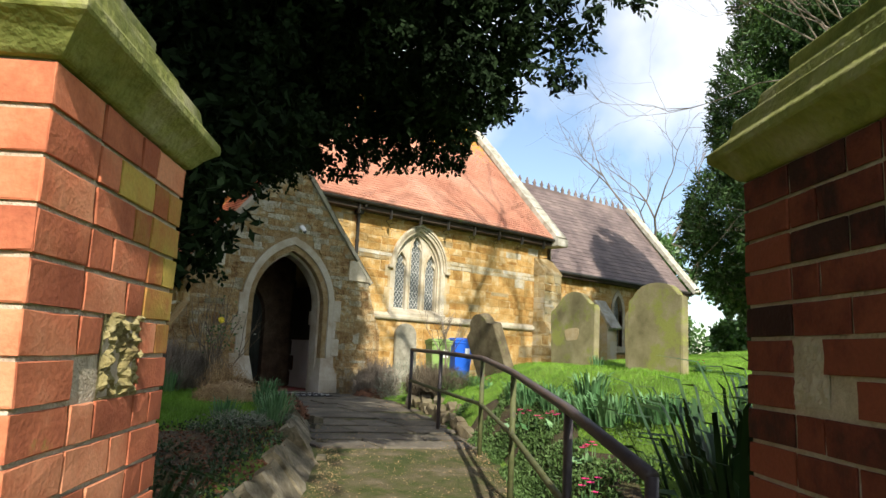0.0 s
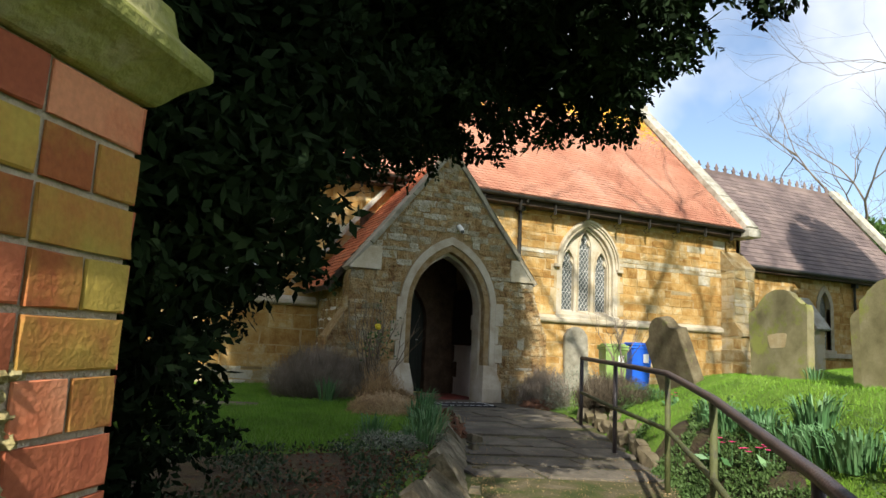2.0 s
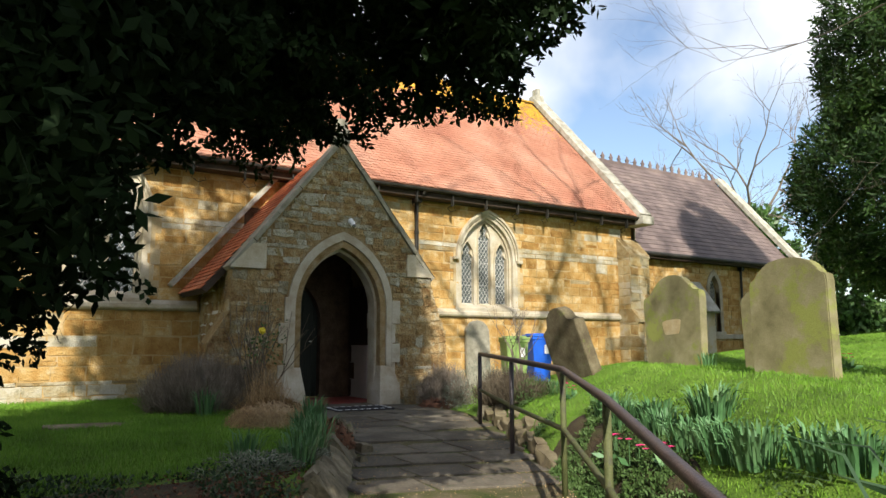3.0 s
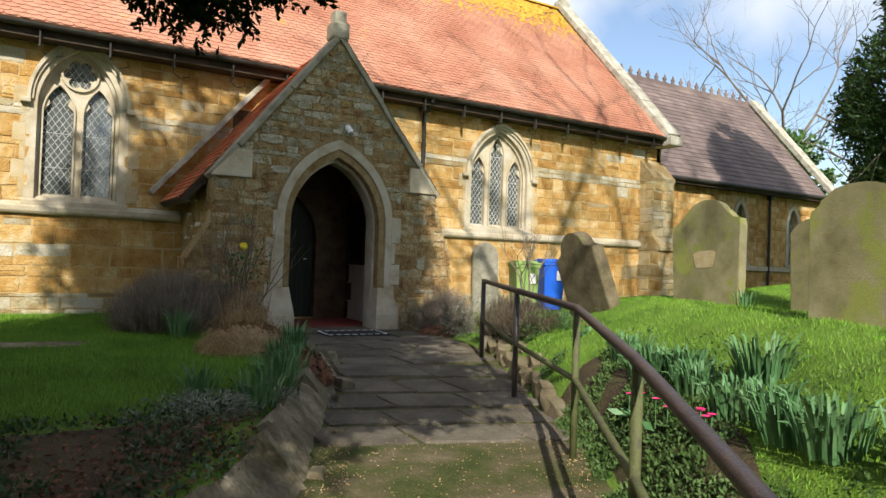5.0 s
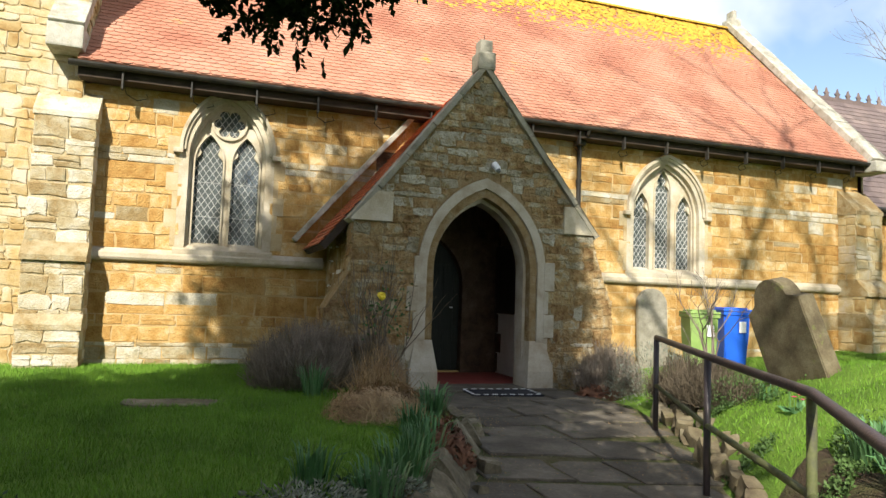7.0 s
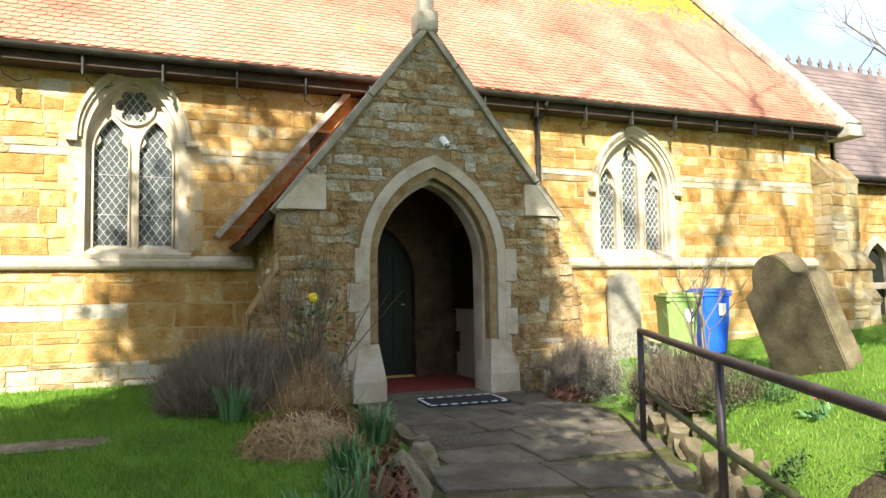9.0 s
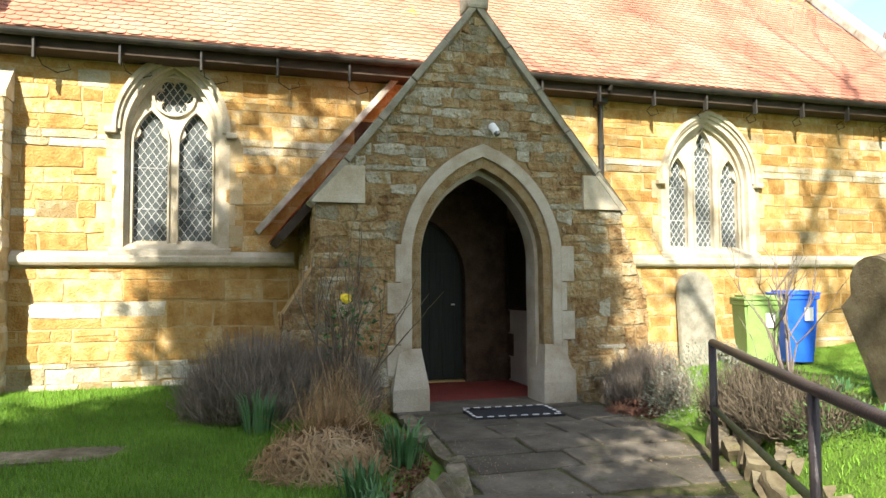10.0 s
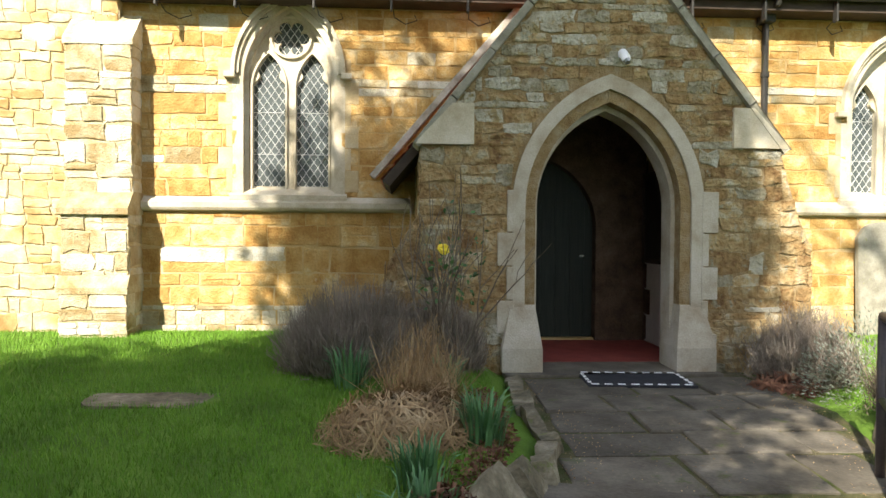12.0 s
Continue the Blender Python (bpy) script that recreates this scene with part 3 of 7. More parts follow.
def tracery_window(cx, lights, w_open, z0, zs, za, hood, label, eye=None):
    """A pointed stone window: splayed frame, tracery plate with its lights, leaded glass, hood mould and sill."""
    win = empty("window_1", cx, WY, z0, label, "window", kind="structure")
    slab("frame", arch_band(cx, w_open - 0.03, za - 0.04, w_open + 0.10, za + 0.14, z0 - 0.02, zs, 14), [], wall_at(WY - 0.012), 0.16, M_LIME, win)
    slab("inner_frame", arch_band(cx, w_open - 0.075, za - 0.10, w_open - 0.03, za - 0.04, z0 - 0.02, zs, 14), [], wall_at(WY + 0.075), 0.16, M_LIME, win)
    holes = [pointed(c, w, a, b, d, 16, 0.06) for c, w, a, b, d in lights]
    if eye:
        ex, ez, er = eye
        foil = lambda t: er * (0.60 + 0.40 * math.sqrt(abs(math.cos(3 * t))))
        holes.append([(ex + foil(t) * math.cos(t), ez + foil(t) * math.sin(t)) for t in [2 * math.pi * k / 72 for k in range(72)]])
    slab("tracery", pointed(cx, w_open - 0.065, z0, zs, za - 0.09, 14), holes, wall_at(WY + 0.135), 0.09, M_LIME, win)
    for k, h in enumerate(holes):
        pane = slab("pane", h, [], wall_at(WY + 0.195), 0.006, M_GLASS, win)
        lattice("lead_lattice", h, WY + 0.192, pane)
    for c, w, a, b, d in lights:
        # moulded rib round each light
        slab("light_moulding", arch_band(c, w, d, w + 0.022, d + 0.034, a, b, 12), [], wall_at(WY + 0.10), 0.045, M_LIME, win)
    if eye:
        ring = [(eye[0] + eye[2] * 1.17 * math.cos(t), eye[1] + eye[2] * 1.17 * math.sin(t)) for t in [2 * math.pi * k / 32 for k in range(32)]]
        inner = [(eye[0] + eye[2] * 1.03 * math.cos(t), eye[1] + eye[2] * 1.03 * math.sin(t)) for t in [2 * math.pi * k / 32 for k in range(32)]]
        slab("eye_moulding", ring, [inner], wall_at(WY + 0.095), 0.05, M_LIME, win)
    # hood mould: two stepped bands from stop to stop
    hw, hs, ha = hood
    slab("hood_mould", arch_band(cx, hw - 0.045, ha - 0.06, hw, ha, hs, hs + 0.02, 16), [], wall_at(WY - 0.085), 0.09, M_LIME, win)
    slab("hood_fillet", arch_band(cx, hw - 0.085, ha - 0.11, hw - 0.045, ha - 0.06, hs, hs + 0.02, 16), [], wall_at(WY - 0.05), 0.05, M_LIME, win)
    for sx in (-1, 1):
        part("hood_stop", box_bm(cx + sx * (hw + 0.015) - 0.065, cx + sx * (hw + 0.015) + 0.065, WY - 0.10, WY, hs - 0.06, hs + 0.01, 0.012), M_LIME, win)
    # long-and-short quoins down the jambs
    z, k = z0, 0
    while z < zs + 0.1:
        for sx in (-1, 1):
            ww = 0.16 if (k + (sx > 0)) % 2 else 0.07
            a, b = sorted((cx + sx * (w_open + 0.095), cx + sx * (w_open + 0.095 + ww)))
            part("quoin", box_bm(a, b, WY - 0.015, WY + 0.02, z + 0.002, z + 0.258, 0.004), M_QUOIN, win)
        z += 0.26
        k += 1
    bm = bmesh.new()
    prof = [(WY + 0.22, z0 + 0.09), (WY - 0.06, z0 - 0.04), (WY - 0.06, z0 - 0.10), (WY + 0.22, z0 - 0.10)]
    va, vb = [[bm.verts.new((x, y, z)) for y, z in prof] for x in (cx - w_open - 0.12, cx + w_open + 0.12)]
    for k in range(4):
        bm.faces.new((va[k], va[(k + 1) % 4], vb[(k + 1) % 4], vb[k]))
    bm.faces.new(va)
    bm.faces.new(vb[::-1])
    part("sill", bm, M_LIME, win)
    return win


tracery_window(WL, [(WL - 0.255, 0.192, 1.80, 3.00, 3.41), (WL + 0.255, 0.192, 1.80, 3.00, 3.41)], 0.56, 1.76, 3.05, 3.98, (0.66, 3.14, 4.10),
               "pale stone two-light traceried window with leaded diamond panes", (WL, 3.60, 0.215))
w2 = tracery_window(WR, [(WR - 0.455, 0.165, 1.81, 2.80, 3.18), (WR, 0.165, 1.81, 3.22, 3.62), (WR + 0.455, 0.165, 1.81, 2.80, 3.18)], 0.74, 1.76, 2.75, 3.76, (0.85, 2.80, 3.88),
                    "pale stone three-light stepped window with leaded diamond panes")
w2.name = "window_2"


# ---- roofs ----
def tile_roof(name, x0, x1, eave, ridge, tile_w, gauge, material, near_mat, label, piece="tile", near=None, seed=1, scallop=True):
    """Plain tiles on a slope that faces -y: each a thin plate with a rounded tail, laid in bonded courses over a deck."""
    (ye, ze), (yr, zr) = eave, ridge
    ln = math.hypot(yr - ye, zr - ze)
    dy, dz = (yr - ye) / ln, (zr - ze) / ln
    ny, nz = -dz, dy
    roof = tagged(link_mesh(name, [(x0, ye, ze), (x1, ye, ze), (x1, yr, zr), (x0, yr, zr), (x0, ye - ny * 0.1, ze - nz * 0.1), (x1, ye - ny * 0.1, ze - nz * 0.1), (x1, yr - ny * 0.1, zr - nz * 0.1), (x0, yr - ny * 0.1, zr - nz * 0.1)],
                            [(0, 1, 2, 3), (7, 6, 5, 4), (0, 4, 5, 1), (1, 5, 6, 2), (2, 6, 7, 3), (3, 7, 4, 0)], material), label, "roof", kind="structure")
    rng = random.Random(seed)
    rows = int(ln / gauge)
    vs, fs = [], []
    t = 0.010
    shape = [(-0.485, 0.42), (-0.40, 0.14), (-0.18, 0.0), (0.18, 0.0), (0.40, 0.14), (0.485, 0.42)] if scallop else [(-0.485, 0.0), (0.485, 0.0)]
    prof = [(u * tile_w, v * gauge) for u, v in shape]
    prof += [(0.485 * tile_w, gauge * 1.12), (-0.485 * tile_w, gauge * 1.12)]
    n = len(prof)
    lift = lambda v: 0.0155 - 0.0105 * v / gauge

    def local(u, v, top):
        h = lift(v) + (0 if top else -t)
        return (u, v * dy + h * ny, v * dz + h * nz)
    lv = [local(u, v, True) for u, v in prof] + [local(u, v, False) for u, v in prof[:n - 2]]
    lf = [tuple(range(n))] + [(n + i, n + i + 1, i + 1, i) for i in range(n - 3)]
    me = bpy.data.meshes.new(piece)
    me.from_pydata(lv, [], lf)
    me.materials.append(near_mat)
    me.update()
    made = 0
    for r in range(rows):
        off = 0.5 * tile_w if r % 2 else 0
        x = x0 + off + tile_w / 2
        while x < x1 - tile_w / 2 + 0.001:
            v = r * gauge + rng.uniform(-0.005, 0.005)
            px, py, pz = x + rng.uniform(-0.003, 0.003), ye + v * dy, ze + v * dz + rng.uniform(0, 0.004)
            if near and made < 300 and near(x, r):
                ob = new(piece, me)
                ob.parent = roof
                ob.matrix_basis = pose(px, py, pz)
                made += 1
            else:
                k = len(vs)
                vs += [(px + a, py + b, pz + c) for a, b, c in lv]
                fs += [tuple(k + i for i in f) for f in lf]
            x += tile_w
    tagged(link_mesh(piece + "_field", vs, fs, material, roof), kind="stuff")
    return roof


tile_roof("roof_nave", NX0 - 0.05, NX1 - 0.25, (EAVE_Y - 0.06, EAVE_Z + 0.06), (RIDGE_Y, RIDGE_Z), 0.165, 0.105, M_TILE_I, M_TILE, "steep roof of weathered red clay tiles with yellow lichen",
          near=lambda x, r: r < 9 and -4.9 < x < 0.9, seed=3)
link_mesh("roof_nave_back", [(NX0, RIDGE_Y, RIDGE_Z), (NX1, RIDGE_Y, RIDGE_Z), (NX1, 9.2, 4.1), (NX0, 9.2, 4.1)], [(0, 1, 2, 3)], M_TILE_I)
tagged(bpy.data.objects["roof_nave_back"], "red clay tile roof slope behind the ridge", "roof", kind="structure")

# ridge tiles
ridge = empty("ridge", 0, RIDGE_Y, RIDGE_Z, "row of half-round clay ridge tiles with yellow lichen", "ridge", kind="structure")
bm = bmesh.new()
ring = [(0.12 * math.cos(a), 0.09 * math.sin(a)) for a in [math.pi * k / 8 for k in range(9)]]
va, vb = [[bm.verts.new((x, c, s)) for c, s in ring] for x in (-0.222, 0.222)]
for k in range(8):
    bm.faces.new((va[k], va[k + 1], vb[k + 1], vb[k]))
bm.faces.new(va)
bm.faces.new(vb)
first = part("ridge_tile", bm, M_LICHEN)
first.parent, first.matrix_parent_inverse = ridge, pose(*ridge.location).inverted()
x = NX0 + 0.3
first.location = (x, RIDGE_Y, RIDGE_Z)
while x < NX1 - 0.6:
    x += 0.45
    o = first.copy()
    scene.collection.objects.link(o)
    o.location = (x, RIDGE_Y, RIDGE_Z + random.uniform(-0.006, 0.006))
# lichen cushions under the ridge
vs, fs = [], []
rng = random.Random(8)
sl = math.atan2(RIDGE_Z - EAVE_Z, RIDGE_Y - EAVE_Y)
for _ in range(3800):
    v = abs(rng.gauss(0, 0.75)) + 0.05
    x = NX1 - 0.35 - abs(rng.gauss(0, 5.5)) if rng.random() < 0.75 else rng.uniform(NX0, NX1 - 0.3)
    if x < NX0 or v > 3:
        continue
    r = rng.uniform(0.02, 0.065)
    cy, cz = RIDGE_Y - v * math.cos(sl), RIDGE_Z - v * math.sin(sl)
    cy, cz = cy - math.sin(sl) * 0.034, cz + math.cos(sl) * 0.034
    k = len(vs)
    m = rng.randint(5, 7)
    for i in range(m):
        a, rr = 2 * math.pi * i / m, r * rng.uniform(0.6, 1.3)
        vs.append((x + rr * math.cos(a), cy + rr * math.sin(a) * math.cos(sl), cz + rr * math.sin(a) * math.sin(sl)))
    vs.append((x, cy - math.sin(sl) * 0.012, cz + math.cos(sl) * 0.012))
    fs += [(k + i, k + (i + 1) % m, k + m) for i in range(m)]
tagged(link_mesh("lichen", vs, fs, M_LICHEN), "patches of yellow lichen on the roof tiles", "lichen", kind="stuff")

# eaves: dark soffit, gutter, brackets, twisted wire hooks
tagged(part("eaves_board", box_bm(NX0 - 0.05, NX1 - 0.02, EAVE_Y + 0.02, WY + 0.02, 3.93, 4.07, 0.005), M_WOOD), "dark timber eaves board under the nave roof", "eaves", kind="structure")
gutter = empty("gutter", 0, EAVE_Y, EAVE_Z, "black cast iron gutter with green algae along the eaves", "gutter")
bm = bmesh.new()
ring = [(EAVE_Y - 0.06 + 0.065 * math.cos(a), EAVE_Z + 0.02 + 0.065 * math.sin(a)) for a in [math.pi + math.pi * k / 8 for k in range(9)]]
ring += [(y, z + 0.0) for y, z in [(EAVE_Y - 0.06 + 0.05 * math.cos(a), EAVE_Z + 0.02 + 0.05 * math.sin(a)) for a in [2 * math.pi - math.pi * k / 8 for k in range(9)]]]
va, vb = [[bm.verts.new((x, y, z)) for y, z in ring] for x in (NX0 - 0.15, NX1 + 0.05)]
for k in range(18):
    bm.faces.new((va[k], va[(k + 1) % 18], vb[(k + 1) % 18], vb[k]))
part("channel", bm, M_IRON, gutter)
x = NX0 + 0.5
while x < NX1:
    part("bracket", box_bm(x - 0.012, x + 0.012, EAVE_Y - 0.05, EAVE_Y + 0.03, 3.80, EAVE_Z - 0.03, 0.003), M_IRON, gutter)
    part("wire_hook", tube([(x + 0.02, EAVE_Y + 0.02, 3.86), (x + 0.03, WY - 0.12, 3.80), (x + 0.16, WY - 0.03, 3.75), (x + 0.30, WY - 0.02, 3.80), (x + 0.27, WY - 0.02, 3.86)], 0.006, 5), M_IRON, gutter)
    x += 0.87
pipe = empty("downpipe", 2.42, WY - 0.1, 0.1, "black iron downpipe with a hopper head on the nave wall", "downpipe")
part("pipe", tube([(2.42, WY - 0.09, 3.86), (2.42, WY - 0.09, 0.1)], 0.04, 10), M_IRON, pipe)
part("hopper", box_bm(2.34, 2.50, WY - 0.19, WY - 0.01, 3.84, 4.0, 0.02), M_IRON, pipe)
part("offset", tube([(2.42, EAVE_Y - 0.06, 4.06), (2.42, EAVE_Y - 0.03, 4.0), (2.42, WY - 0.12, 3.95)], 0.035, 8), M_IRON, pipe)
for z in (3.2, 1.9, 0.8):
    part("collar", tube([(2.42, WY - 0.09, z), (2.42, WY - 0.09, z + 0.06)], 0.052, 10), M_IRON, pipe)

# east gable with raised coping and cross base
gable_e = tagged(slab("wall_east", [(1.8, -0.6), (8.94, -0.6), (8.94, 4.2), (RIDGE_Y, RIDGE_Z - 0.05), (1.8, 4.2)], [], lambda u, v, d: (NX1 - 0.3 + d, u, v), 0.35, M_RUBBLE), "rough stone east gable of the nave", "wall", kind="structure")


def coping_run(name, x0, x1, a, b, count, label, material=M_COPING):
    """Sloping coping stones from a (low) to b (high), given as (y, z)."""
    th = empty(name, (x0 + x1) / 2, a[0], a[1], label, "coping", kind="structure")
    ang = math.atan2(b[1] - a[1], b[0] - a[0])
    ln = math.hypot(b[1] - a[1], b[0] - a[0])
    for k in range(count):
        m = pose(0, a[0], a[1], math.degrees(ang))
        part("coping_stone", box_bm(x0 - random.uniform(0, 0.012), x1 + random.uniform(0, 0.012), ln * k / count + 0.004, ln * (k + 1) / count - 0.004, -0.04, 0.10 + random.uniform(0, 0.012), 0.015, m=m), material, th)
    return th


coping_run("coping_east", NX1 - 0.30, NX1 + 0.10, (1.35, 4.12), (RIDGE_Y, RIDGE_Z + 0.14), 9, "lichened stone coping along the nave gable")
kn = tagged(part("kneeler", box_bm(NX1 - 0.30, NX1 + 0.12, 1.22, 1.85, 3.92, 4.14, 0.03), M_COPING), "weathered kneeler stone at the gable foot", "kneeler", kind="structure")
cross = empty("gable_cross", NX1 - 0.1, RIDGE_Y, RIDGE_Z + 0.1, "broken stone cross base on the gable top", "finial")
part("base", box_bm(NX1 - 0.26, NX1 + 0.06, RIDGE_Y - 0.18, RIDGE_Y + 0.18, RIDGE_Z + 0.05, RIDGE_Z + 0.30, 0.05), M_COPING, cross)
part("stump", box_bm(NX1 - 0.16, NX1 - 0.04, RIDGE_Y - 0.13, RIDGE_Y + 0.13, RIDGE_Z + 0.28, RIDGE_Z + 0.52, 0.03), M_COPING, cross)


# ---- buttresses ----
def buttress(name, x0, x1, y_face, steps, material, blocks, rest, label, seed):
    """Stepped buttress against the nave wall: steps of (z_low, z_high, projection), each with a sloped weathering."""
    th = empty(name, (x0 + x1) / 2, y_face, steps[0][0], label, "buttress", kind="structure")
    for k, (a, b, p) in enumerate(steps):
        nxt = steps[k + 1][2] if k + 1 < len(steps) else 0.02
        part("core", box_bm(x0 + 0.01, x1 - 0.01, y_face - p + 0.012, y_face, a, b), M_RMORTAR, th)
        lay("stone", blocks, split_rubble(courses(x0, x1, a, b, (0.13, 0.27), (0.18, 0.45), seed + k), seed + k, 0.25), y_face - p + 0.012, 0.013, th, seed + k)
        mside = Matrix.Translation((x1 - 0.01, 0, 0)) @ pose(0, 0, 0, 0, 0, 90)
        lay("side_stone", blocks, courses(y_face - p + 0.02, y_face, a, b, (0.14, 0.26), (0.2, 0.4), seed + k + 9), 0.0, 0.010, th, seed + k + 5, m=mside)
        mside = Matrix.Translation((x0 + 0.01, 0, 0)) @ pose(0, 0, 0, 0, 0, -90)
        lay("side_stone", blocks, [(-x, z, w, h) for x, z, w, h in courses(y_face - p + 0.02, y_face, a, b, (0.14, 0.26), (0.2, 0.4), seed + k + 9)], 0.0, 0.010, th, seed + k + 5, m=mside)
        bm = bmesh.new()
        lip = 0.045 if 1.3 < b < 1.6 else 0.012
        prof = [(y_face - p - lip, b - 0.03), (y_face - p - lip, b + 0.04), (y_face - nxt, b + 0.12 + (p - nxt) * 0.9), (y_face, b + 0.12 + (p - nxt) * 0.9), (y_face, b - 0.03)]
        va, vb = [[bm.verts.new((x, y, z)) for y, z in prof] for x in (x0 - 0.012, x1 + 0.012)]
        for i in range(5):
            bm.faces.new((va[i], va[(i + 1) % 5], vb[(i + 1) % 5], vb[i]))
        bm.faces.new(va)
        bm.faces.new(vb[::-1])
        part("weathering", bm, M_PALERUB, th)
    return th


PALE_RUB = block_meshes("pale_rubble", M_PALERUB, 12, 22, 0.14, 0.06)
RUB = block_meshes("rubble", M_RUBBLE, 12, 21, 0.16, 0.06)
buttress("buttress_west", -5.72, -4.98, WY, [(0.0, 0.62, 0.48), (0.70, 1.50, 0.42), (1.66, 3.4, 0.30)], M_MORTAR, PALE_RUB, M_RUBBLE_I, "weathered pale stone buttress between nave and tower", 31)
buttress("buttress_east", 8.35, 9.05, WY, [(0.0, 0.9, 0.75), (1.0, 1.50, 0.62), (1.66, 3.1, 0.42)], M_MORTAR, RUB, M_RUBBLE_I, "stepped stone buttress at the nave corner", 41)

# ---- west tower ----
tower = tagged(slab("wall_west", [(-9.5, -0.6), (-5.2, -0.6), (-5.2, 11.0), (-9.5, 11.0)], [], wall_at(1.72), 5.5, M_RMORTAR), "tall tower wall of golden rubble stone", "wall", kind="structure")
lay("stone", RUB, split_rubble(courses(-9.5, -5.2, 0.0, 11.0, (0.10, 0.22), (0.12, 0.42), 51), 51, 0.4), 1.72, 0.013, tower, 52, near=lambda x, z: x > -7.2 and z < 5, rest=M_RUBBLE_I)
mt = Matrix.Translation((-5.2, 0, 0)) @ pose(0, 0, 0, 0, 0, 90)
lay("stone", RUB, courses(1.72, 7.2, 4.3, 11.0, (0.12, 0.22), (0.16, 0.42), 53), 0.0, 0.013, tower, 54, near=lambda x, z: False, rest=M_RUBBLE_I, m=mt)
tagged(part("kneeler", box_bm(-5.62, -5.18, 1.30, 1.9, 4.24, 4.56, 0.03), M_COPING), "grey kneeler stone at the west end of the roof", "kneeler", kind="structure")
coping_run("coping_west", -5.6, -5.18, (1.34, 4.5), (RIDGE_Y, RIDGE_Z + 0.35), 9, "grey stone coping at the west end of the roof")

# ---- chancel ----
CX1, CWY, CEY, CEZ, CRZ = 17.8, 2.8, 2.55, 3.46, 6.86
chancel = tagged(slab("wall_chancel", [(9.0, -0.6), (CX1, -0.6), (CX1, 3.5), (9.0, 3.5)], [pointed(11.45, 0.42, 0.3, 1.45, 2.1), pointed(13.6, 0.24, 1.3, 2.5, 3.0), pointed(16.2, 0.24, 1.3, 2.5, 3.0)], wall_at(CWY), 0.5, M_MORTAR),
                 "shaded ironstone chancel wall", "wall", kind="structure")


def chancel_blocked(a, b):
    out = []
    for cx, w, z0, zs, za in ((11.45, 0.55, 0.0, 1.45, 2.28), (13.6, 0.36, 1.15, 2.5, 3.2), (16.2, 0.36, 1.15, 2.5, 3.2)):
        if b > z0 and a < za:
            h = arch_x(w, za - zs, a - zs)
            out.append((cx - h, cx + h))
    return sorted(out)


lay("stone", NAVE_BLOCKS, courses(9.0, CX1, 0.2, 3.45, (0.16, 0.26), (0.25, 0.6), 61, chancel_blocked), CWY, 0.014, chancel, 62, near=lambda x, z: False, rest=M_OCHRE_I)
for cx, w, z0, zs, za in ((13.6, 0.24, 1.3, 2.5, 3.0), (16.2, 0.24, 1.3, 2.5, 3.0)):
    w3 = empty("window_3", cx, CWY, z0, "narrow pointed stone chancel window with leaded glass", "window", kind="structure")
    slab("frame", arch_band(cx, w, za, w + 0.13, za + 0.18, z0, zs, 8), [], wall_at(CWY - 0.03), 0.14, M_JAMB, w3)
    pane3 = slab("pane", pointed(cx, w, z0, zs, za), [], wall_at(CWY + 0.14), 0.01, M_GLASS, w3)
    lattice("lead_lattice", pointed(cx, w, z0, zs, za), CWY + 0.135, pane3)
    part("sill", box_bm(cx - w - 0.15, cx + w + 0.15, CWY - 0.09, CWY + 0.12, z0 - 0.12, z0, 0.02), M_JAMB, w3)
d3 = empty("door_2", 11.45, CWY, 0.3, "small pointed dark priest's door in the chancel", "door", kind="structure")
slab("frame", arch_band(11.45, 0.40, 2.08, 0.55, 2.26, 0.2, 1.45, 8), [], wall_at(CWY - 0.03), 0.2, M_JAMB, d3)
slab("leaf", pointed(11.45, 0.41, 0.2, 1.45, 2.09), [], wall_at(CWY + 0.16), 0.05, M_DOOR, d3)
tagged(part("trim", box_bm(9.0, CX1, CWY - 0.08, CWY + 0.02, 1.08, 1.22, 0.02), M_JAMB), "stone string course along the chancel", "string course", kind="structure")
tile_roof("roof_chancel", 9.05, CX1 - 0.12, (CEY, CEZ), (RIDGE_Y, CRZ), 0.30, 0.19, M_SLATE, M_SLATE, "steep dark purple slate chancel roof", "slate", None, 9, False)
link_mesh("roof_chancel_back", [(9, RIDGE_Y, CRZ), (CX1, RIDGE_Y, CRZ), (CX1, 8.2, 3.46), (9, 8.2, 3.46)], [(0, 1, 2, 3)], M_SLATE)
tagged(bpy.data.objects["roof_chancel_back"], "dark slate roof slope behind the ridge", "roof", kind="structure")
tagged(slab("wall_chancel_east", [(2.8, -0.6), (7.94, -0.6), (7.94, 3.5), (RIDGE_Y, CRZ - 0.06), (2.8, 3.5)], [], lambda u, v, d: (CX1 - 0.2 + d, u, v), 0.4, M_RUBBLE), "stone east gable of the chancel", "wall", kind="structure")
coping_run("coping_chancel", CX1 - 0.2, CX1 + 0.22, (2.3, 3.40), (RIDGE_Y, CRZ + 0.14), 8, "pale lichened coping on the chancel gable")
cg = empty("chancel_gutter", 13, CEY, CEZ, "black gutter along the chancel eaves", "gutter")
part("channel", tube([(9.1, CEY - 0.03, CEZ - 0.02), (CX1 + 0.1, CEY - 0.03, CEZ - 0.02)], 0.06, 8), M_IRON, cg)
part("soffit", box_bm(9.1, CX1, CEY, CWY + 0.02, CEZ - 0.14, CEZ - 0.05), M_WOOD, cg)
cp = empty("downpipe", 14.9, CWY - 0.08, 0.3, "black iron downpipe on the chancel wall", "downpipe")
part("pipe", tube([(14.9, CWY - 0.07, 3.4), (14.9, CWY - 0.07, 0.3)], 0.04, 8), M_IRON, cp)
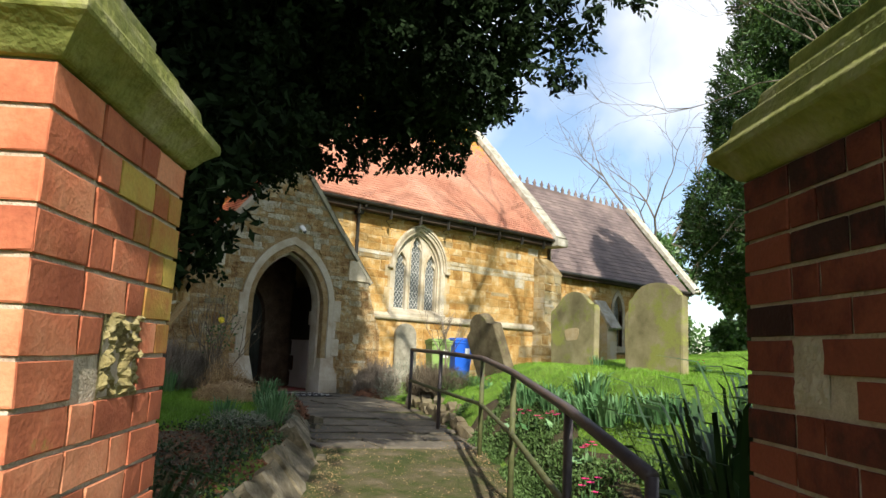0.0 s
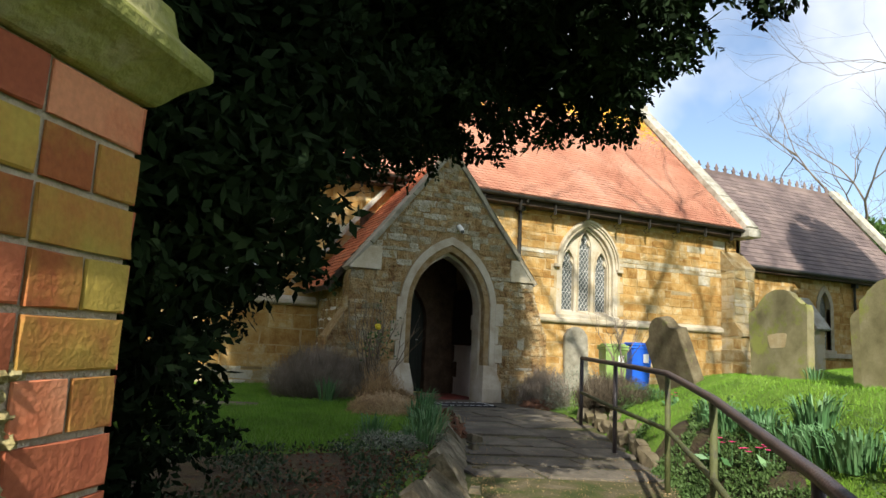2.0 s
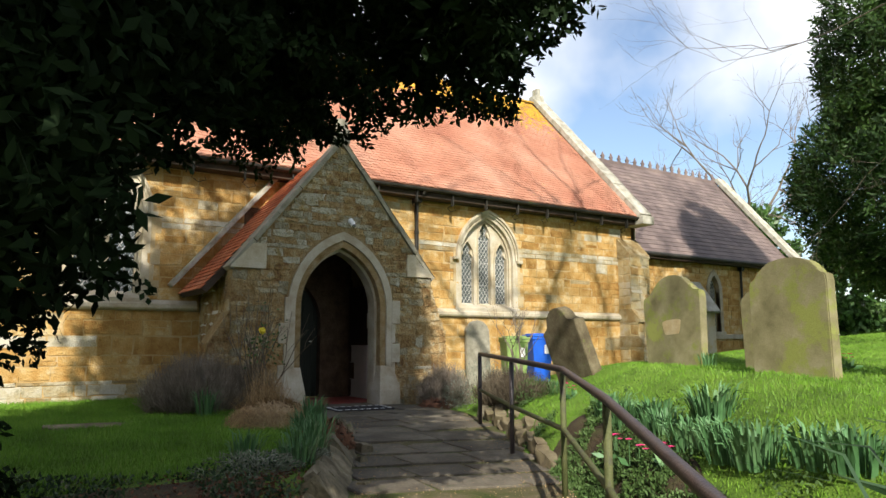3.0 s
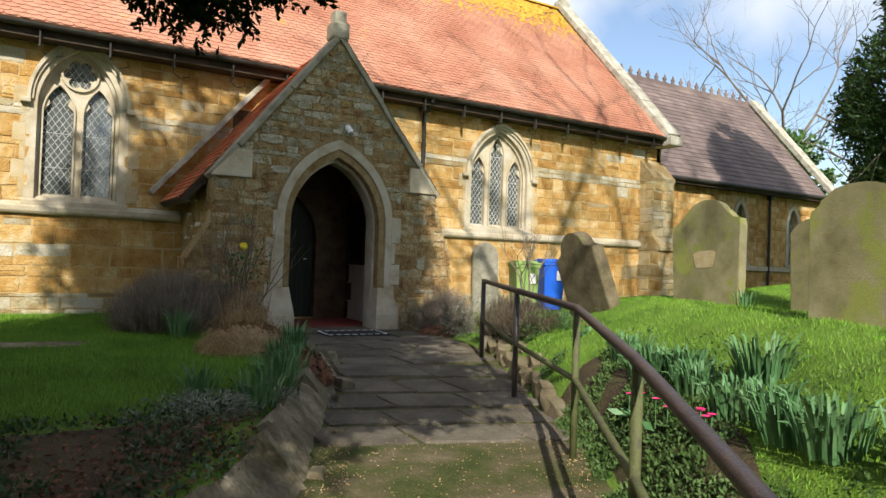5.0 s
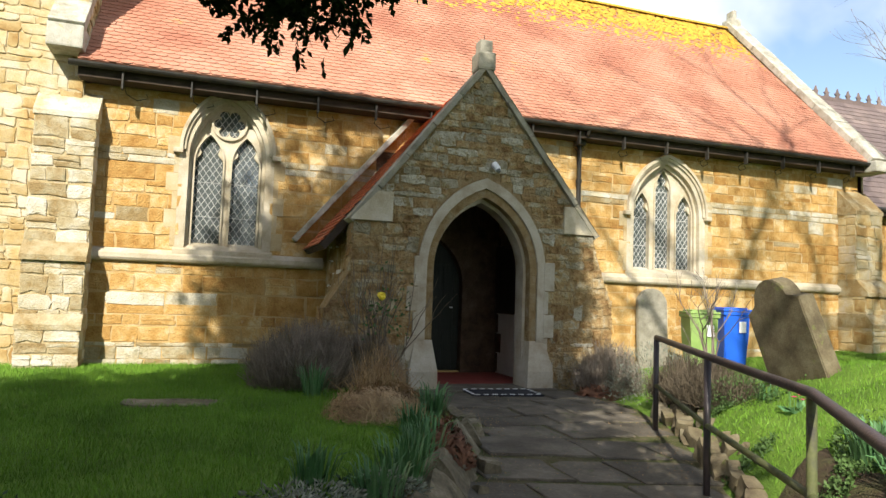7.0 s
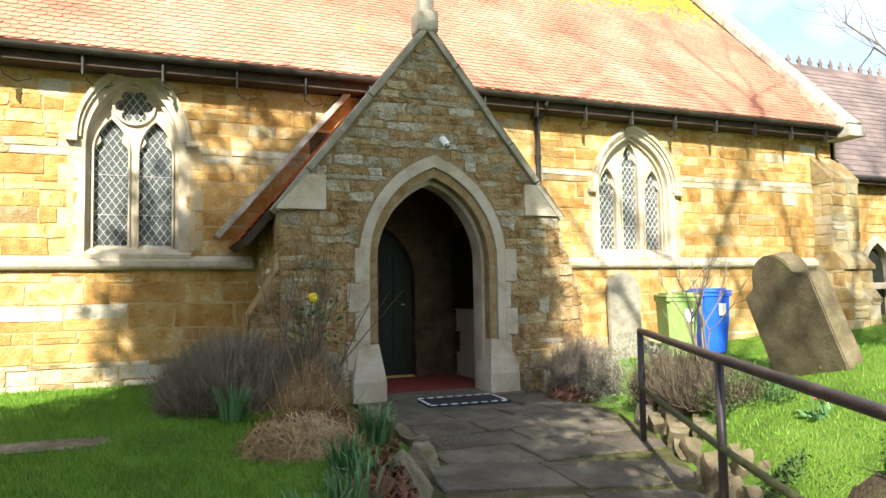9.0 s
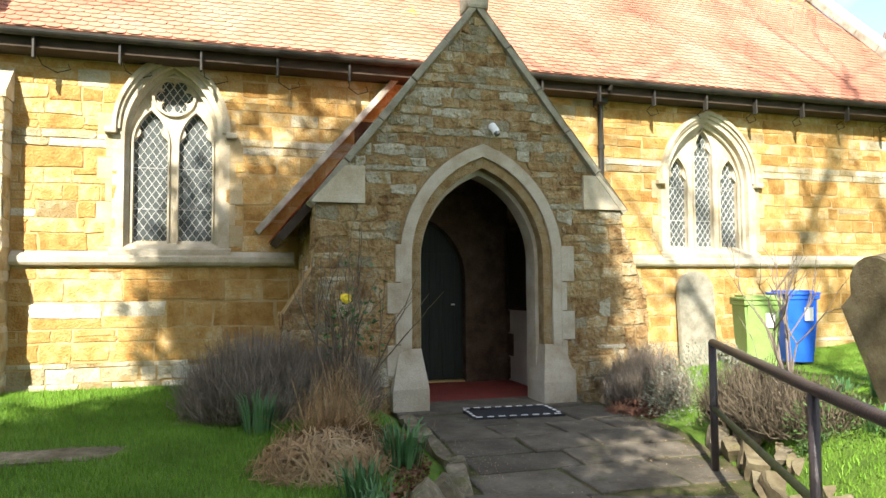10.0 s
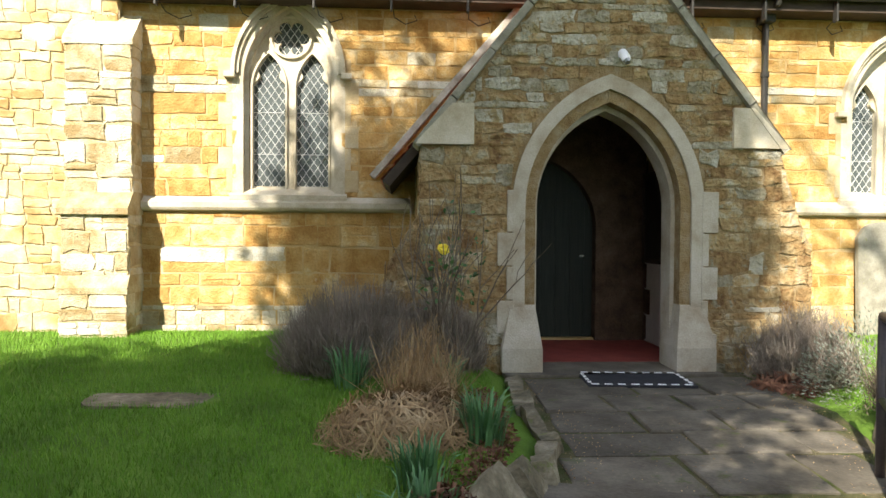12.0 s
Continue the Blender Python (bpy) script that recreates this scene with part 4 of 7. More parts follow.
part("hopper", box_bm(14.82, 14.98, CWY - 0.16, CWY - 0.01, 3.2, 3.36, 0.02), M_IRON, cp)
# chancel buttress with a steep weathering
cb = empty("chancel_buttress", 12.5, CWY, 0.3, "stone buttress with a sloped head on the chancel", "buttress", kind="structure")
bm = bmesh.new()
prof = [(CWY, 0.1), (CWY - 0.6, 0.1), (CWY - 0.6, 1.9), (CWY, 2.7)]
va, vb = [[bm.verts.new((x, y, z)) for y, z in prof] for x in (12.25, 12.75)]
for i in range(4):
    bm.faces.new((va[i], va[(i + 1) % 4], vb[(i + 1) % 4], vb[i]))
bm.faces.new(va)
bm.faces.new(vb[::-1])
part("shaft", bm, M_RUBBLE, cb)
part("head", box_bm(12.2, 12.8, -0.05, 1.08, 0, 0.09, 0.02, m=pose(0, CWY - 0.68, 1.84, 53)), M_COPING, cb)
# crested ridge
crest = empty("ridge_crest", 13, RIDGE_Y, CRZ, "decorative crested ridge tiles along the chancel roof", "ridge", kind="structure")
bm = bmesh.new()
out = [(-0.19, -0.08), (0.19, -0.08), (0.19, 0.04), (0.06, 0.06), (0.05, 0.11), (0.10, 0.16), (0.05, 0.18), (0.0, 0.30), (-0.05, 0.18), (-0.10, 0.16), (-0.05, 0.11), (-0.06, 0.06), (-0.19, 0.04)]
fa, fb = [[bm.verts.new((u, y, v)) for u, v in out] for y in (-0.02, 0.02)]
bm.faces.new(fa)
bm.faces.new(fb[::-1])
for i in range(13):
    bm.faces.new((fa[i], fa[(i + 1) % 13], fb[(i + 1) % 13], fb[i]))
first = part("crest_tile", bm, M_SLATE)
first.parent, first.matrix_parent_inverse = crest, pose(*crest.location).inverted()
first.location = (9.4, RIDGE_Y, CRZ + 0.05)
for k in range(1, 22):
    o = first.copy()
    scene.collection.objects.link(o)
    o.location = (9.4 + 0.385 * k, RIDGE_Y, CRZ + 0.05)

# ---- porch ----
PX, PW, PAPEX = -0.05, 1.74, 4.30
slope = (PAPEX - 2.05) / PW
porch = tagged(slab("wall_porch_front", [(PX - PW, -0.3), (-0.70, -0.3)] + pointed(0, 0.70, -0.3, 1.55, 2.54, 14)[::-1][1:-1] + [(0.70, -0.3), (PX + PW, -0.3), (PX + PW, 2.10), (PX, PAPEX), (PX - PW, 2.10)], [], wall_at(0.0), 0.42, M_PMORTAR),
               "weathered mixed ironstone gabled porch front", "wall", kind="structure")


def porch_blocked(a, b):
    out = []
    if a < 2.84:
        h = arch_x(0.93, 2.84 - 1.55, a - 1.55)
        out.append((-h, h))
    return out


PBL = block_meshes("porch_rubble", M_PORCH, 18, 71, 0.19, 0.035)
PPALE = block_meshes("porch_limestone", M_PORCH_PALE, 10, 70, 0.19, 0.035)
face_rects = courses(PX - PW, PX + PW, -0.05, 2.1, (0.10, 0.21), (0.13, 0.46), 72, porch_blocked, 0.009)
face_rects += courses(PX - PW, PX + PW, 2.1, 4.2, (0.065, 0.145), (0.12, 0.50), 74, porch_blocked, 0.009)
pr, pale = [], []
rng = random.Random(79)
for x, z, w, h in split_rubble(face_rects, 78):
    lim = PW - max(0, (z + h / 2) - 2.08) / slope * 1.0
    a, b = max(x - w / 2, PX - lim), min(x + w / 2, PX + lim)
    if b - a > 0.05:
        band = 0.5 if 2.85 < z < 2.97 or 3.2 < z < 3.35 else 0.40 if z > 2.0 else 0.18
        (pale if rng.random() < band else pr).append(((a + b) / 2, z, b - a, h))
lay("stone", PBL, pr, 0.0, 0.010, porch, 73)
lay("pale_stone", PPALE, pale, 0.0, 0.009, porch, 75)
# side walls with a plastered inside
for sx, nm in ((-1, "wall_porch_west"), (1, "wall_porch_east")):
    a, b = sorted((PX + sx * PW, PX + sx * (PW - 0.69)))
    sw = tagged(part(nm, box_bm(a, b, 0.42, WY, -0.3, 2.02), M_PLASTER), "porch side wall, limewashed inside", "wall", kind="structure")
    ms = Matrix.Translation((PX + sx * PW, 0, 0)) @ pose(0, 0, 0, 0, 0, 90 * sx)
    lay("stone", PBL, [(x * sx, z, w, h) for x, z, w, h in courses(0.02, WY, -0.05, 2.0, (0.1, 0.19), (0.15, 0.42), 75 + sx)], 0.0, 0.013, sw, 76 + sx, m=ms)
# splayed corner buttresses
for sx in (-1, 1):
    th = empty("porch_buttress", PX + sx * PW, 0.2, 0, "low stone corner buttress of the porch with sloped head", "buttress", kind="structure")
    x_in, x_out = PX + sx * (PW - 0.02), PX + sx * (PW + 0.30)
    rake = [(2.10, 0.02), (1.80, 0.10), (1.45, 0.22), (1.18, 0.34), (0.0, 0.36)] if sx > 0 else [(1.52, 0.0), (1.0, 0.32), (0.0, 0.36)]
    slab("shaft", [(x_in, -0.3)] + [(x_in + sx * u, z) for z, u in rake[::-1]] + [(x_in, rake[0][0])], [], wall_at(0.03), 0.46, M_PMORTAR, th)
    rr = []
    for x, z, w, h in split_rubble(courses(0.0, 0.40, -0.05, rake[0][0], (0.10, 0.18), (0.14, 0.3), 80 + sx), 81 + sx):
        lim = float(np.interp(z + h / 2, [q[0] for q in rake[::-1]], [q[1] for q in rake[::-1]])) + 0.012
        a, b = max(0, x - w / 2), min(lim, x + w / 2)
        if b - a > 0.04:
            rr.append((x_in + sx * (a + b) / 2, z, b - a, h))
    lay("stone", PBL, rr, 0.03, 0.014, th, 82 + sx)
    ms = Matrix.Translation((x_out + sx * 0.02, 0, 0)) @ pose(0, 0, 0, 0, 0, 90 * sx)
    lay("stone", PBL, [(x * sx, z, w, h) for x, z, w, h in courses(0.03, 0.49, -0.05, 1.0, (0.1, 0.19), (0.15, 0.3), 85 + sx)], 0.0, 0.014, th, 86 + sx, m=ms)
    # kneeler block under the coping
    o = [(PX + sx * (PW - 0.50), 2.12), (PX + sx * (PW + 0.04), 2.12), (PX + sx * (PW + 0.02), 2.16), (PX + sx * (PW - 0.30), 2.50), (PX + sx * (PW - 0.50), 2.50)]
    tagged(slab("kneeler", o, [], wall_at(-0.045), 0.2, M_LIME), "pale limestone kneeler block at the porch gable foot", "kneeler", kind="structure")
# gable coping and finial
for sx in (-1, 1):
    th = empty("porch_coping", PX, 0.1, 3.3, "weathered stone coping along the porch gable", "coping", kind="structure")
    p0, p1 = Vector((PX + sx * (PW + 0.035), 0, 2.10)), Vector((PX, 0, PAPEX + 0.035))
    d = p1 - p0
    for k in range(5):
        ang = math.degrees(math.atan2(d.z, d.x))
        m = Matrix.Translation((p0.x, 0, p0.z)) @ pose(0, 0, 0, 0, -ang, 0)
        part("coping_stone", box_bm(d.length * k / 5 + 0.003, d.length * (k + 1) / 5 - 0.003, -0.04 - 0.012 * (k % 2), 0.30, -0.03, 0.048, 0.012, m=m), M_COPING_P, th)
fin = empty("porch_finial", PX, 0.1, PAPEX, "broken stone finial on the porch gable", "finial")
part("foot", box_bm(PX - 0.13, PX + 0.13, -0.06, 0.24, PAPEX - 0.02, PAPEX + 0.24, 0.04), M_COPING_P, fin)
part("stump", box_bm(PX - 0.09, PX + 0.10, 0.0, 0.2, PAPEX + 0.22, PAPEX + 0.42, 0.03), M_COPING_P, fin)
part("pin", tube([(PX, 0.1, PAPEX + 0.4), (PX + 0.005, 0.1, PAPEX + 0.52)], 0.006, 5), M_IRON, fin)
# moulded doorway
arch = empty("door_1", 0, 0.1, 0, "pale moulded limestone porch archway, open", "doorway", kind="structure")
for a_in, a_out, z_in, z_out, y0, dp in ((0.80, 0.92, 2.66, 2.80, -0.03, 0.16), (0.73, 0.80, 2.56, 2.66, 0.05, 0.18), (0.66, 0.73, 2.48, 2.56, 0.14, 0.24)):
    slab("moulding", arch_band(0, a_in, z_in, a_out, z_out, 0.0, 1.55, 16), [], wall_at(y0), dp, M_JAMB, arch)
for k, (z0, z1) in enumerate(((0.02, 0.34), (0.35, 0.66), (0.67, 0.98), (0.99, 1.30), (1.31, 1.70))):
    for sx in (-1, 1):
        ww = 0.14 if (k + (sx > 0)) % 2 else 0.05
        a, b = sorted((sx * 0.90, sx * (0.92 + ww)))
        part("jamb_stone", box_bm(a, b, -0.034, 0.1, z0, z1, 0.008), M_JAMB, arch)
for sx in (-1, 1):
    bm = bmesh.new()
    lo, hi = (0.64, 1.02, -0.12, 0.30), (0.70, 0.93, -0.025, 0.28)
    for r, z in ((lo, 0.0), (lo, 0.22), (hi, 0.62)):
        for x, y in ((r[0], r[2]), (r[1], r[2]), (r[1], r[3]), (r[0], r[3])):
            bm.verts.new((sx * x, y, z))
    bm.verts.ensure_lookup_table()
    for l in (0, 4):
        for k in range(4):
            bm.faces.new([bm.verts[i] for i in (l + k, l + (k + 1) % 4, l + 4 + (k + 1) % 4, l + 4 + k)])
    bm.faces.new([bm.verts[i] for i in (8, 9, 10, 11)])
    part("plinth", bm, M_JAMB, arch)
part("threshold", box_bm(-1.0, 1.05, -0.22, 0.40, -0.10, 0.0, 0.012), M_FLAG, arch)
# porch interior
tagged(part("floor", box_bm(PX - PW + 0.05, PX + PW - 0.05, 0.40, 2.1, -0.12, 0.0), M_QUARRY), "dark red quarry tile porch floor", "floor", kind="structure")
slab("inner_arch", arch_band(-0.24, 0.62, 2.18, 0.94, 2.50, 0.0, 1.35, 14), [], wall_at(WY - 0.05), 0.25, M_SHADESTONE, nave_wall)
inner = tagged(slab("door_3", pointed(-0.24, 0.63, 0.0, 1.35, 2.19, 12), [], wall_at(WY + 0.12), 0.06, M_DOOR), "dark green boarded church door, closed", "door", kind="structure")
for k in range(7):
    x = -0.80 + 0.18 * k
    part("board", box_bm(x, x + 0.165, WY + 0.105, WY + 0.12, 0.03, 1.70, 0.004), M_DOOR, inner)
part("door_handle", tube([(0.22, WY + 0.08, 1.02), (0.24, WY + 0.06, 1.02), (0.26, WY + 0.08, 1.02)], 0.012, 6), M_LEAD, inner)
tagged(part("plaster_panel", box_bm(PX - PW + 0.69, PX + PW - 0.69, WY - 0.02, WY - 0.004, 2.3, 3.4), M_SHADESTONE), "rough stone wall above the inner door, coloured dark for shade", "wall", kind="structure")
tagged(slab("plaster_panel", [(-1.1, 0.0), (-0.88, 0.0)] + pointed(-0.24, 0.64, 0.0, 1.35, 2.20, 12)[::-1][1:-1] + [(0.40, 0.0), (0.72, 0.0), (0.72, 2.3), (-1.1, 2.3)], [], wall_at(WY - 0.02), 0.016, M_SHADESTONE), "rough stone wall round the inner door, coloured dark for shade", "wall", kind="structure")
tagged(part("plaster_panel", box_bm(0.72, PX + PW - 0.69, WY - 0.02, WY - 0.004, 0.0, 2.3), M_SHADESTONE), "rough stone wall beside the inner door, coloured dark for shade", "wall", kind="structure")
for k in range(7):
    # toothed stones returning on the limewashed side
    part("jamb_stone", box_bm(PX + PW - 0.715, PX + PW - 0.688, WY - (0.20 if k % 2 else 0.08), WY - 0.022, 0.02 + 0.31 * k, 0.315 + 0.31 * k, 0.006), M_SHADESTONE, nave_wall)
nb = empty("notice_board", PX + PW - 0.7, 1.0, 1.05, "dark framed notice board on the porch wall", "notice board")
part("panel", box_bm(PX + PW - 0.73, PX + PW - 0.695, 0.50, 1.70, 1.00, 2.00, 0.004), M_BOARD, nb)
for a in ((0.46, 0.51, 0.95, 2.02), (1.69, 1.74, 0.95, 2.02), (0.51, 1.69, 0.95, 1.0), (0.51, 1.69, 1.97, 2.02)):
    part("frame", box_bm(PX + PW - 0.75, PX + PW - 0.693, *a, 0.004), M_WOOD, nb)
part("notice", box_bm(PX + PW - 0.737, PX + PW - 0.731, 0.8, 1.0, 1.25, 1.52), M_JAMB, nb)
# porch roof, both slopes
for sx in (-1, 1):
    rng = random.Random(90 + sx)
    base = Vector((PX - PW - 0.36, 0, 1.80)) if sx < 0 else Vector((PX + PW + 0.06, 0, 2.06))
    top = Vector((PX, 0, PAPEX - 0.04))
    d = (top - base)
    ln = d.length
    d.normalize()
    nrm = Vector((sx * d.z * 1.0, 0, abs(d.x)))
    pr_roof = tagged(link_mesh("roof_porch", [base + Vector((0, 0.28, 0)), top + Vector((0, 0.28, 0)), top + Vector((0, 1.9, 0)), base + Vector((0, 1.9, 0)),
                                              base + Vector((0, 0.28, 0)) - nrm * 0.09, top + Vector((0, 0.28, 0)) - nrm * 0.09, top + Vector((0, 1.9, 0)) - nrm * 0.09, base + Vector((0, 1.9, 0)) - nrm * 0.09],
                               [(0, 1, 2, 3), (7, 6, 5, 4), (0, 4, 5, 1), (1, 5, 6, 2), (2, 6, 7, 3), (3, 7, 4, 0)], M_WOOD), "red clay tile porch roof", "roof", kind="structure")
    vs, fs = [], []
    for r in range(int(ln / 0.1)):
        y = 0.28 + (0.08 if r % 2 else 0)
        while y < 1.85:
            s0, s1 = r * 0.1, min(ln, r * 0.1 + 0.112)
            k = len(vs)
            yy = y + 0.156
            j = rng.uniform(0, 0.005)
            for s, h in ((s0, 0.026 + j), (s1, 0.008 + j)):
                q = base + d * s + nrm * h
                vs += [(q.x, y, q.z), (q.x, yy, q.z)]
            q = base + d * s0 + nrm * (0.012 + j)
            vs += [(q.x, y, q.z), (q.x, yy, q.z)]
            fs += [(k, k + 1, k + 3, k + 2), (k + 4, k + 5, k + 1, k)]
            y += 0.162
    tagged(link_mesh("tile_field", vs, fs, M_TILE_P, pr_roof), kind="stuff")
    # stone weathering on the nave wall over the porch roof
    q0, q1 = base + nrm * 0.20, top + nrm * 0.16
    m = Matrix.Translation((q0.x, 0, q0.z)) @ pose(0, 0, 0, 0, -math.degrees(math.atan2(d.z, d.x)), 0)
    tagged(part("trim", box_bm(0, (q1 - q0).length, WY - 0.16, WY + 0.01, -0.03, 0.05, 0.012, m=m), M_COPING), "stone weathering ledge above the porch roof", "ledge", kind="structure")
lampo = empty("porch_lamp", 0.10, -0.05, 2.9, "small grey floodlight with a round lens above the arch", "lamp")
part("bracket", box_bm(0.07, 0.13, -0.06, 0.0, 2.95, 3.02, 0.01), M_LEAD, lampo)
part("housing", tube([(0.10, -0.05, 2.99), (0.10, -0.14, 2.93), (0.105, -0.16, 2.89)], 0.044, 12, taper=0.04), M_WHITE, lampo)
part("lens", tube([(0.105, -0.165, 2.895), (0.108, -0.18, 2.87)], 0.036, 12, taper=0.025), M_GLASS, lampo)
mat_ = empty("doormat", 0.1, -0.35, -0.02, "black rubber doormat with a white dashed border", "doormat")
mm = pose(0.14, -0.40, -0.012, 0, 0, -4)
part("pad", box_bm(-0.47, 0.47, -0.28, 0.28, -0.015, 0.012, 0.006, m=mm), M_BLACK, mat_)
for k in range(8):
    for s in (-1, 1):
        part("dash", box_bm(-0.44 + 0.115 * k, -0.375 + 0.115 * k, s * 0.25 - 0.014, s * 0.25 + 0.014, 0.011, 0.017, m=mm), M_WHITE, mat_)
for k in range(4):
    for s in (-1, 1):
        part("dash", box_bm(s * 0.44 - 0.014, s * 0.44 + 0.014, -0.19 + 0.11 * k, -0.13 + 0.11 * k, 0.011, 0.017, m=mm), M_WHITE, mat_)

# ---- gate piers ----
GU, GN = Vector((0.584, 0.812, 0)), Vector((0.812, -0.584, 0))


def brick_pier(corner, side, brick, mossy, label, z0, ztop):
    """A square brick pier: corner is its near corner beside the passage; side -1: it lies left of the passage."""
    w, c = 0.79, 0.09
    name = "gate_pier"
    ctr = Vector(corner) + GU * w / 2 + GN * side * w / 2
    th = empty(name, ctr.x, ctr.y, z0, label, "gate pier")
    rot = Matrix(((GN.x, GU.x, 0, ctr.x), (GN.y, GU.y, 0, ctr.y), (0, 0, 1, 0), (0, 0, 0, 1)))
    part("core", box_bm(-w / 2 + 0.012, w / 2 - 0.012, -w / 2 + 0.012, w / 2 - 0.012, z0 - 0.3, ztop, m=rot), M_BMORTAR, th)
    rng = random.Random(int(ctr.x * 100))
    mesh_of = {}
    for key, mat in (("plain", brick), ("moss", mossy)):
        mesh_of[key] = block_meshes("brick", mat, 5, 7, 0.012, 0.025)
    rows = int((ztop - z0) / c)
    hole = (-0.05, 0.15, ztop - 0.63, ztop - 0.44) if side < 0 else (-0.16, -0.06, ztop - 0.61, ztop - 0.45)
    for face in range(4):
        fm = rot @ pose(0, 0, 0, 0, 0, 90 * face) @ Matrix.Translation((0, -w / 2 + 0.012, 0))
        for r in range(rows):
            z = ztop - (r + 0.5) * c
            xs, x = [], -w / 2
            lens = [0.115, 0.225, 0.115, 0.225] if r % 2 else [0.225, 0.115, 0.225, 0.225]
            if face % 2:
                lens = lens[::-1]
            k = 0
            while x < w / 2 - 0.02:
                ln = min(lens[k % 4], w / 2 - x)
                if w / 2 - x - ln < 0.05:
                    ln = w / 2 - x
                xs.append((x, ln))
                x += ln
                k += 1
            pass_face = (face == 1 and side < 0) or (face == 3 and side > 0)
            for x, ln in xs:
                mid = x + ln / 2
                if pass_face and hole[0] - 0.06 < mid < hole[1] + 0.06 and hole[2] < z < hole[3]:
                    continue
                moss = side < 0 and pass_face and mid > 0.15 + 0.1 * math.sin(z * 9) and 0.07 < ztop - z < 0.55
                ob = new("brick", rng.choice(mesh_of["moss" if moss else "plain"]))
                ob.parent = th
                ob.matrix_parent_inverse = pose(*th.location).inverted()
                ob.matrix_basis = fm @ Matrix.LocRotScale((mid, -0.002, z), None, (ln - 0.010, 0.006 * rng.uniform(0.8, 1.25), c - 0.011))
    pf = 1 if side < 0 else 3
    fm = rot @ pose(0, 0, 0, 0, 0, 90 * pf) @ Matrix.Translation((0, -w / 2 + 0.012, 0))
    bm = bmesh.new()
    bmesh.ops.create_grid(bm, x_segments=26, y_segments=26, size=0.5)
    for v in bm.verts:
        u, q = v.co.x, v.co.y
        edge = max(abs(u), abs(q)) * 2
        n = noise.noise(Vector((u * 5, q * 5, side * 4.0))) * 0.045 + noise.noise(Vector((u * 16, q * 16, 1))) * 0.02
        wide, tall = (0.25, 0.21) if side < 0 else (0.15, 0.165)
        v.co = fm @ Vector(((hole[0] + hole[1]) / 2 + 0.025 * (side < 0) + u * wide, -0.004 + (n if edge < 0.9 else 0) * (1 if side < 0 else 0.2), (hole[2] + hole[3]) / 2 + q * tall))
    part("stone_patch", bm, M_ROOFSTONE if side < 0 else M_JAMB, th, "rough lichened stone set where the gate latch was")
    # moulded cap: cove, slab, chamfered upper tiers
    bm = bmesh.new()
    tiers = [(0.397, 0.0), (0.407, 0.008), (0.432, 0.040), (0.458, 0.062), (0.466, 0.068), (0.466, 0.094), (0.42, 0.132), (0.41, 0.185), (0.365, 0.21), (0.355, 0.255), (0.30, 0.30), (0.30, 0.345), (0.16, 0.42), (0.0, 0.46)]
    rings = []
    for r, z in tiers:
        rings.append([bm.verts.new(rot @ Vector((r * a, r * b, ztop + z))) for a, b in ((-1, -1), (1, -1), (1, 1), (-1, 1))])
    for a, b in zip(rings, rings[1:]):
        for k in range(4):
            bm.faces.new((a[k], a[(k + 1) % 4], b[(k + 1) % 4], b[k]))
    bm.faces.new(rings[0][::-1])
    bmesh.ops.remove_doubles(bm, verts=bm.verts, dist=0.0005)
    bmesh.ops.bevel(bm, geom=[e for e in bm.edges if e.calc_length() > 0.3], offset=0.004, segments=1, affect="EDGES")
    part("cap", bm, M_CAP, th, "moss-green moulded stone cap")
    return th


brick_pier((-5.63, -10.01, 0), -1, M_BRICK, M_BRICK_MOSS, "red brick gate pier with mossy moulded stone cap and algae", -0.70, 1.33)
brick_pier((-4.41, -11.07, 0), 1, M_BRICK_SHADE, M_BRICK_SHADE, "red brick gate pier with mossy stone cap, bricks coloured dark for shade", -0.75, 1.36)

# ---- handrail ----
POSTS = [(0.74, -2.75, 0.85), (-0.23, -4.63, 0.83), (-0.85, -6.06, 0.79), (-1.89, -7.53, 0.70), (-3.07, -9.07, 0.58), (-3.78, -10.02, 0.46)]
rail = empty("handrail", POSTS[2][0], POSTS[2][1], path_z(-6), "dark painted tubular steel handrail with a lower rail beside the path", "handrail")
part("top_rail", tube(POSTS, 0.027, 12), M_RAIL, rail, smooth=True)
part("lower_rail", tube([(x, y, z - 0.47) for x, y, z in POSTS], 0.021, 10), M_RAILMOSS, rail, smooth=True)
for i, (x, y, z) in enumerate(POSTS):
    part("post", tube([(x, y, z), (x, y, path_z(y) - 0.15)], 0.024 if i else 0.027, 10), M_RAIL if i < 2 or i > 3 else M_RAILMOSS, rail, smooth=True)


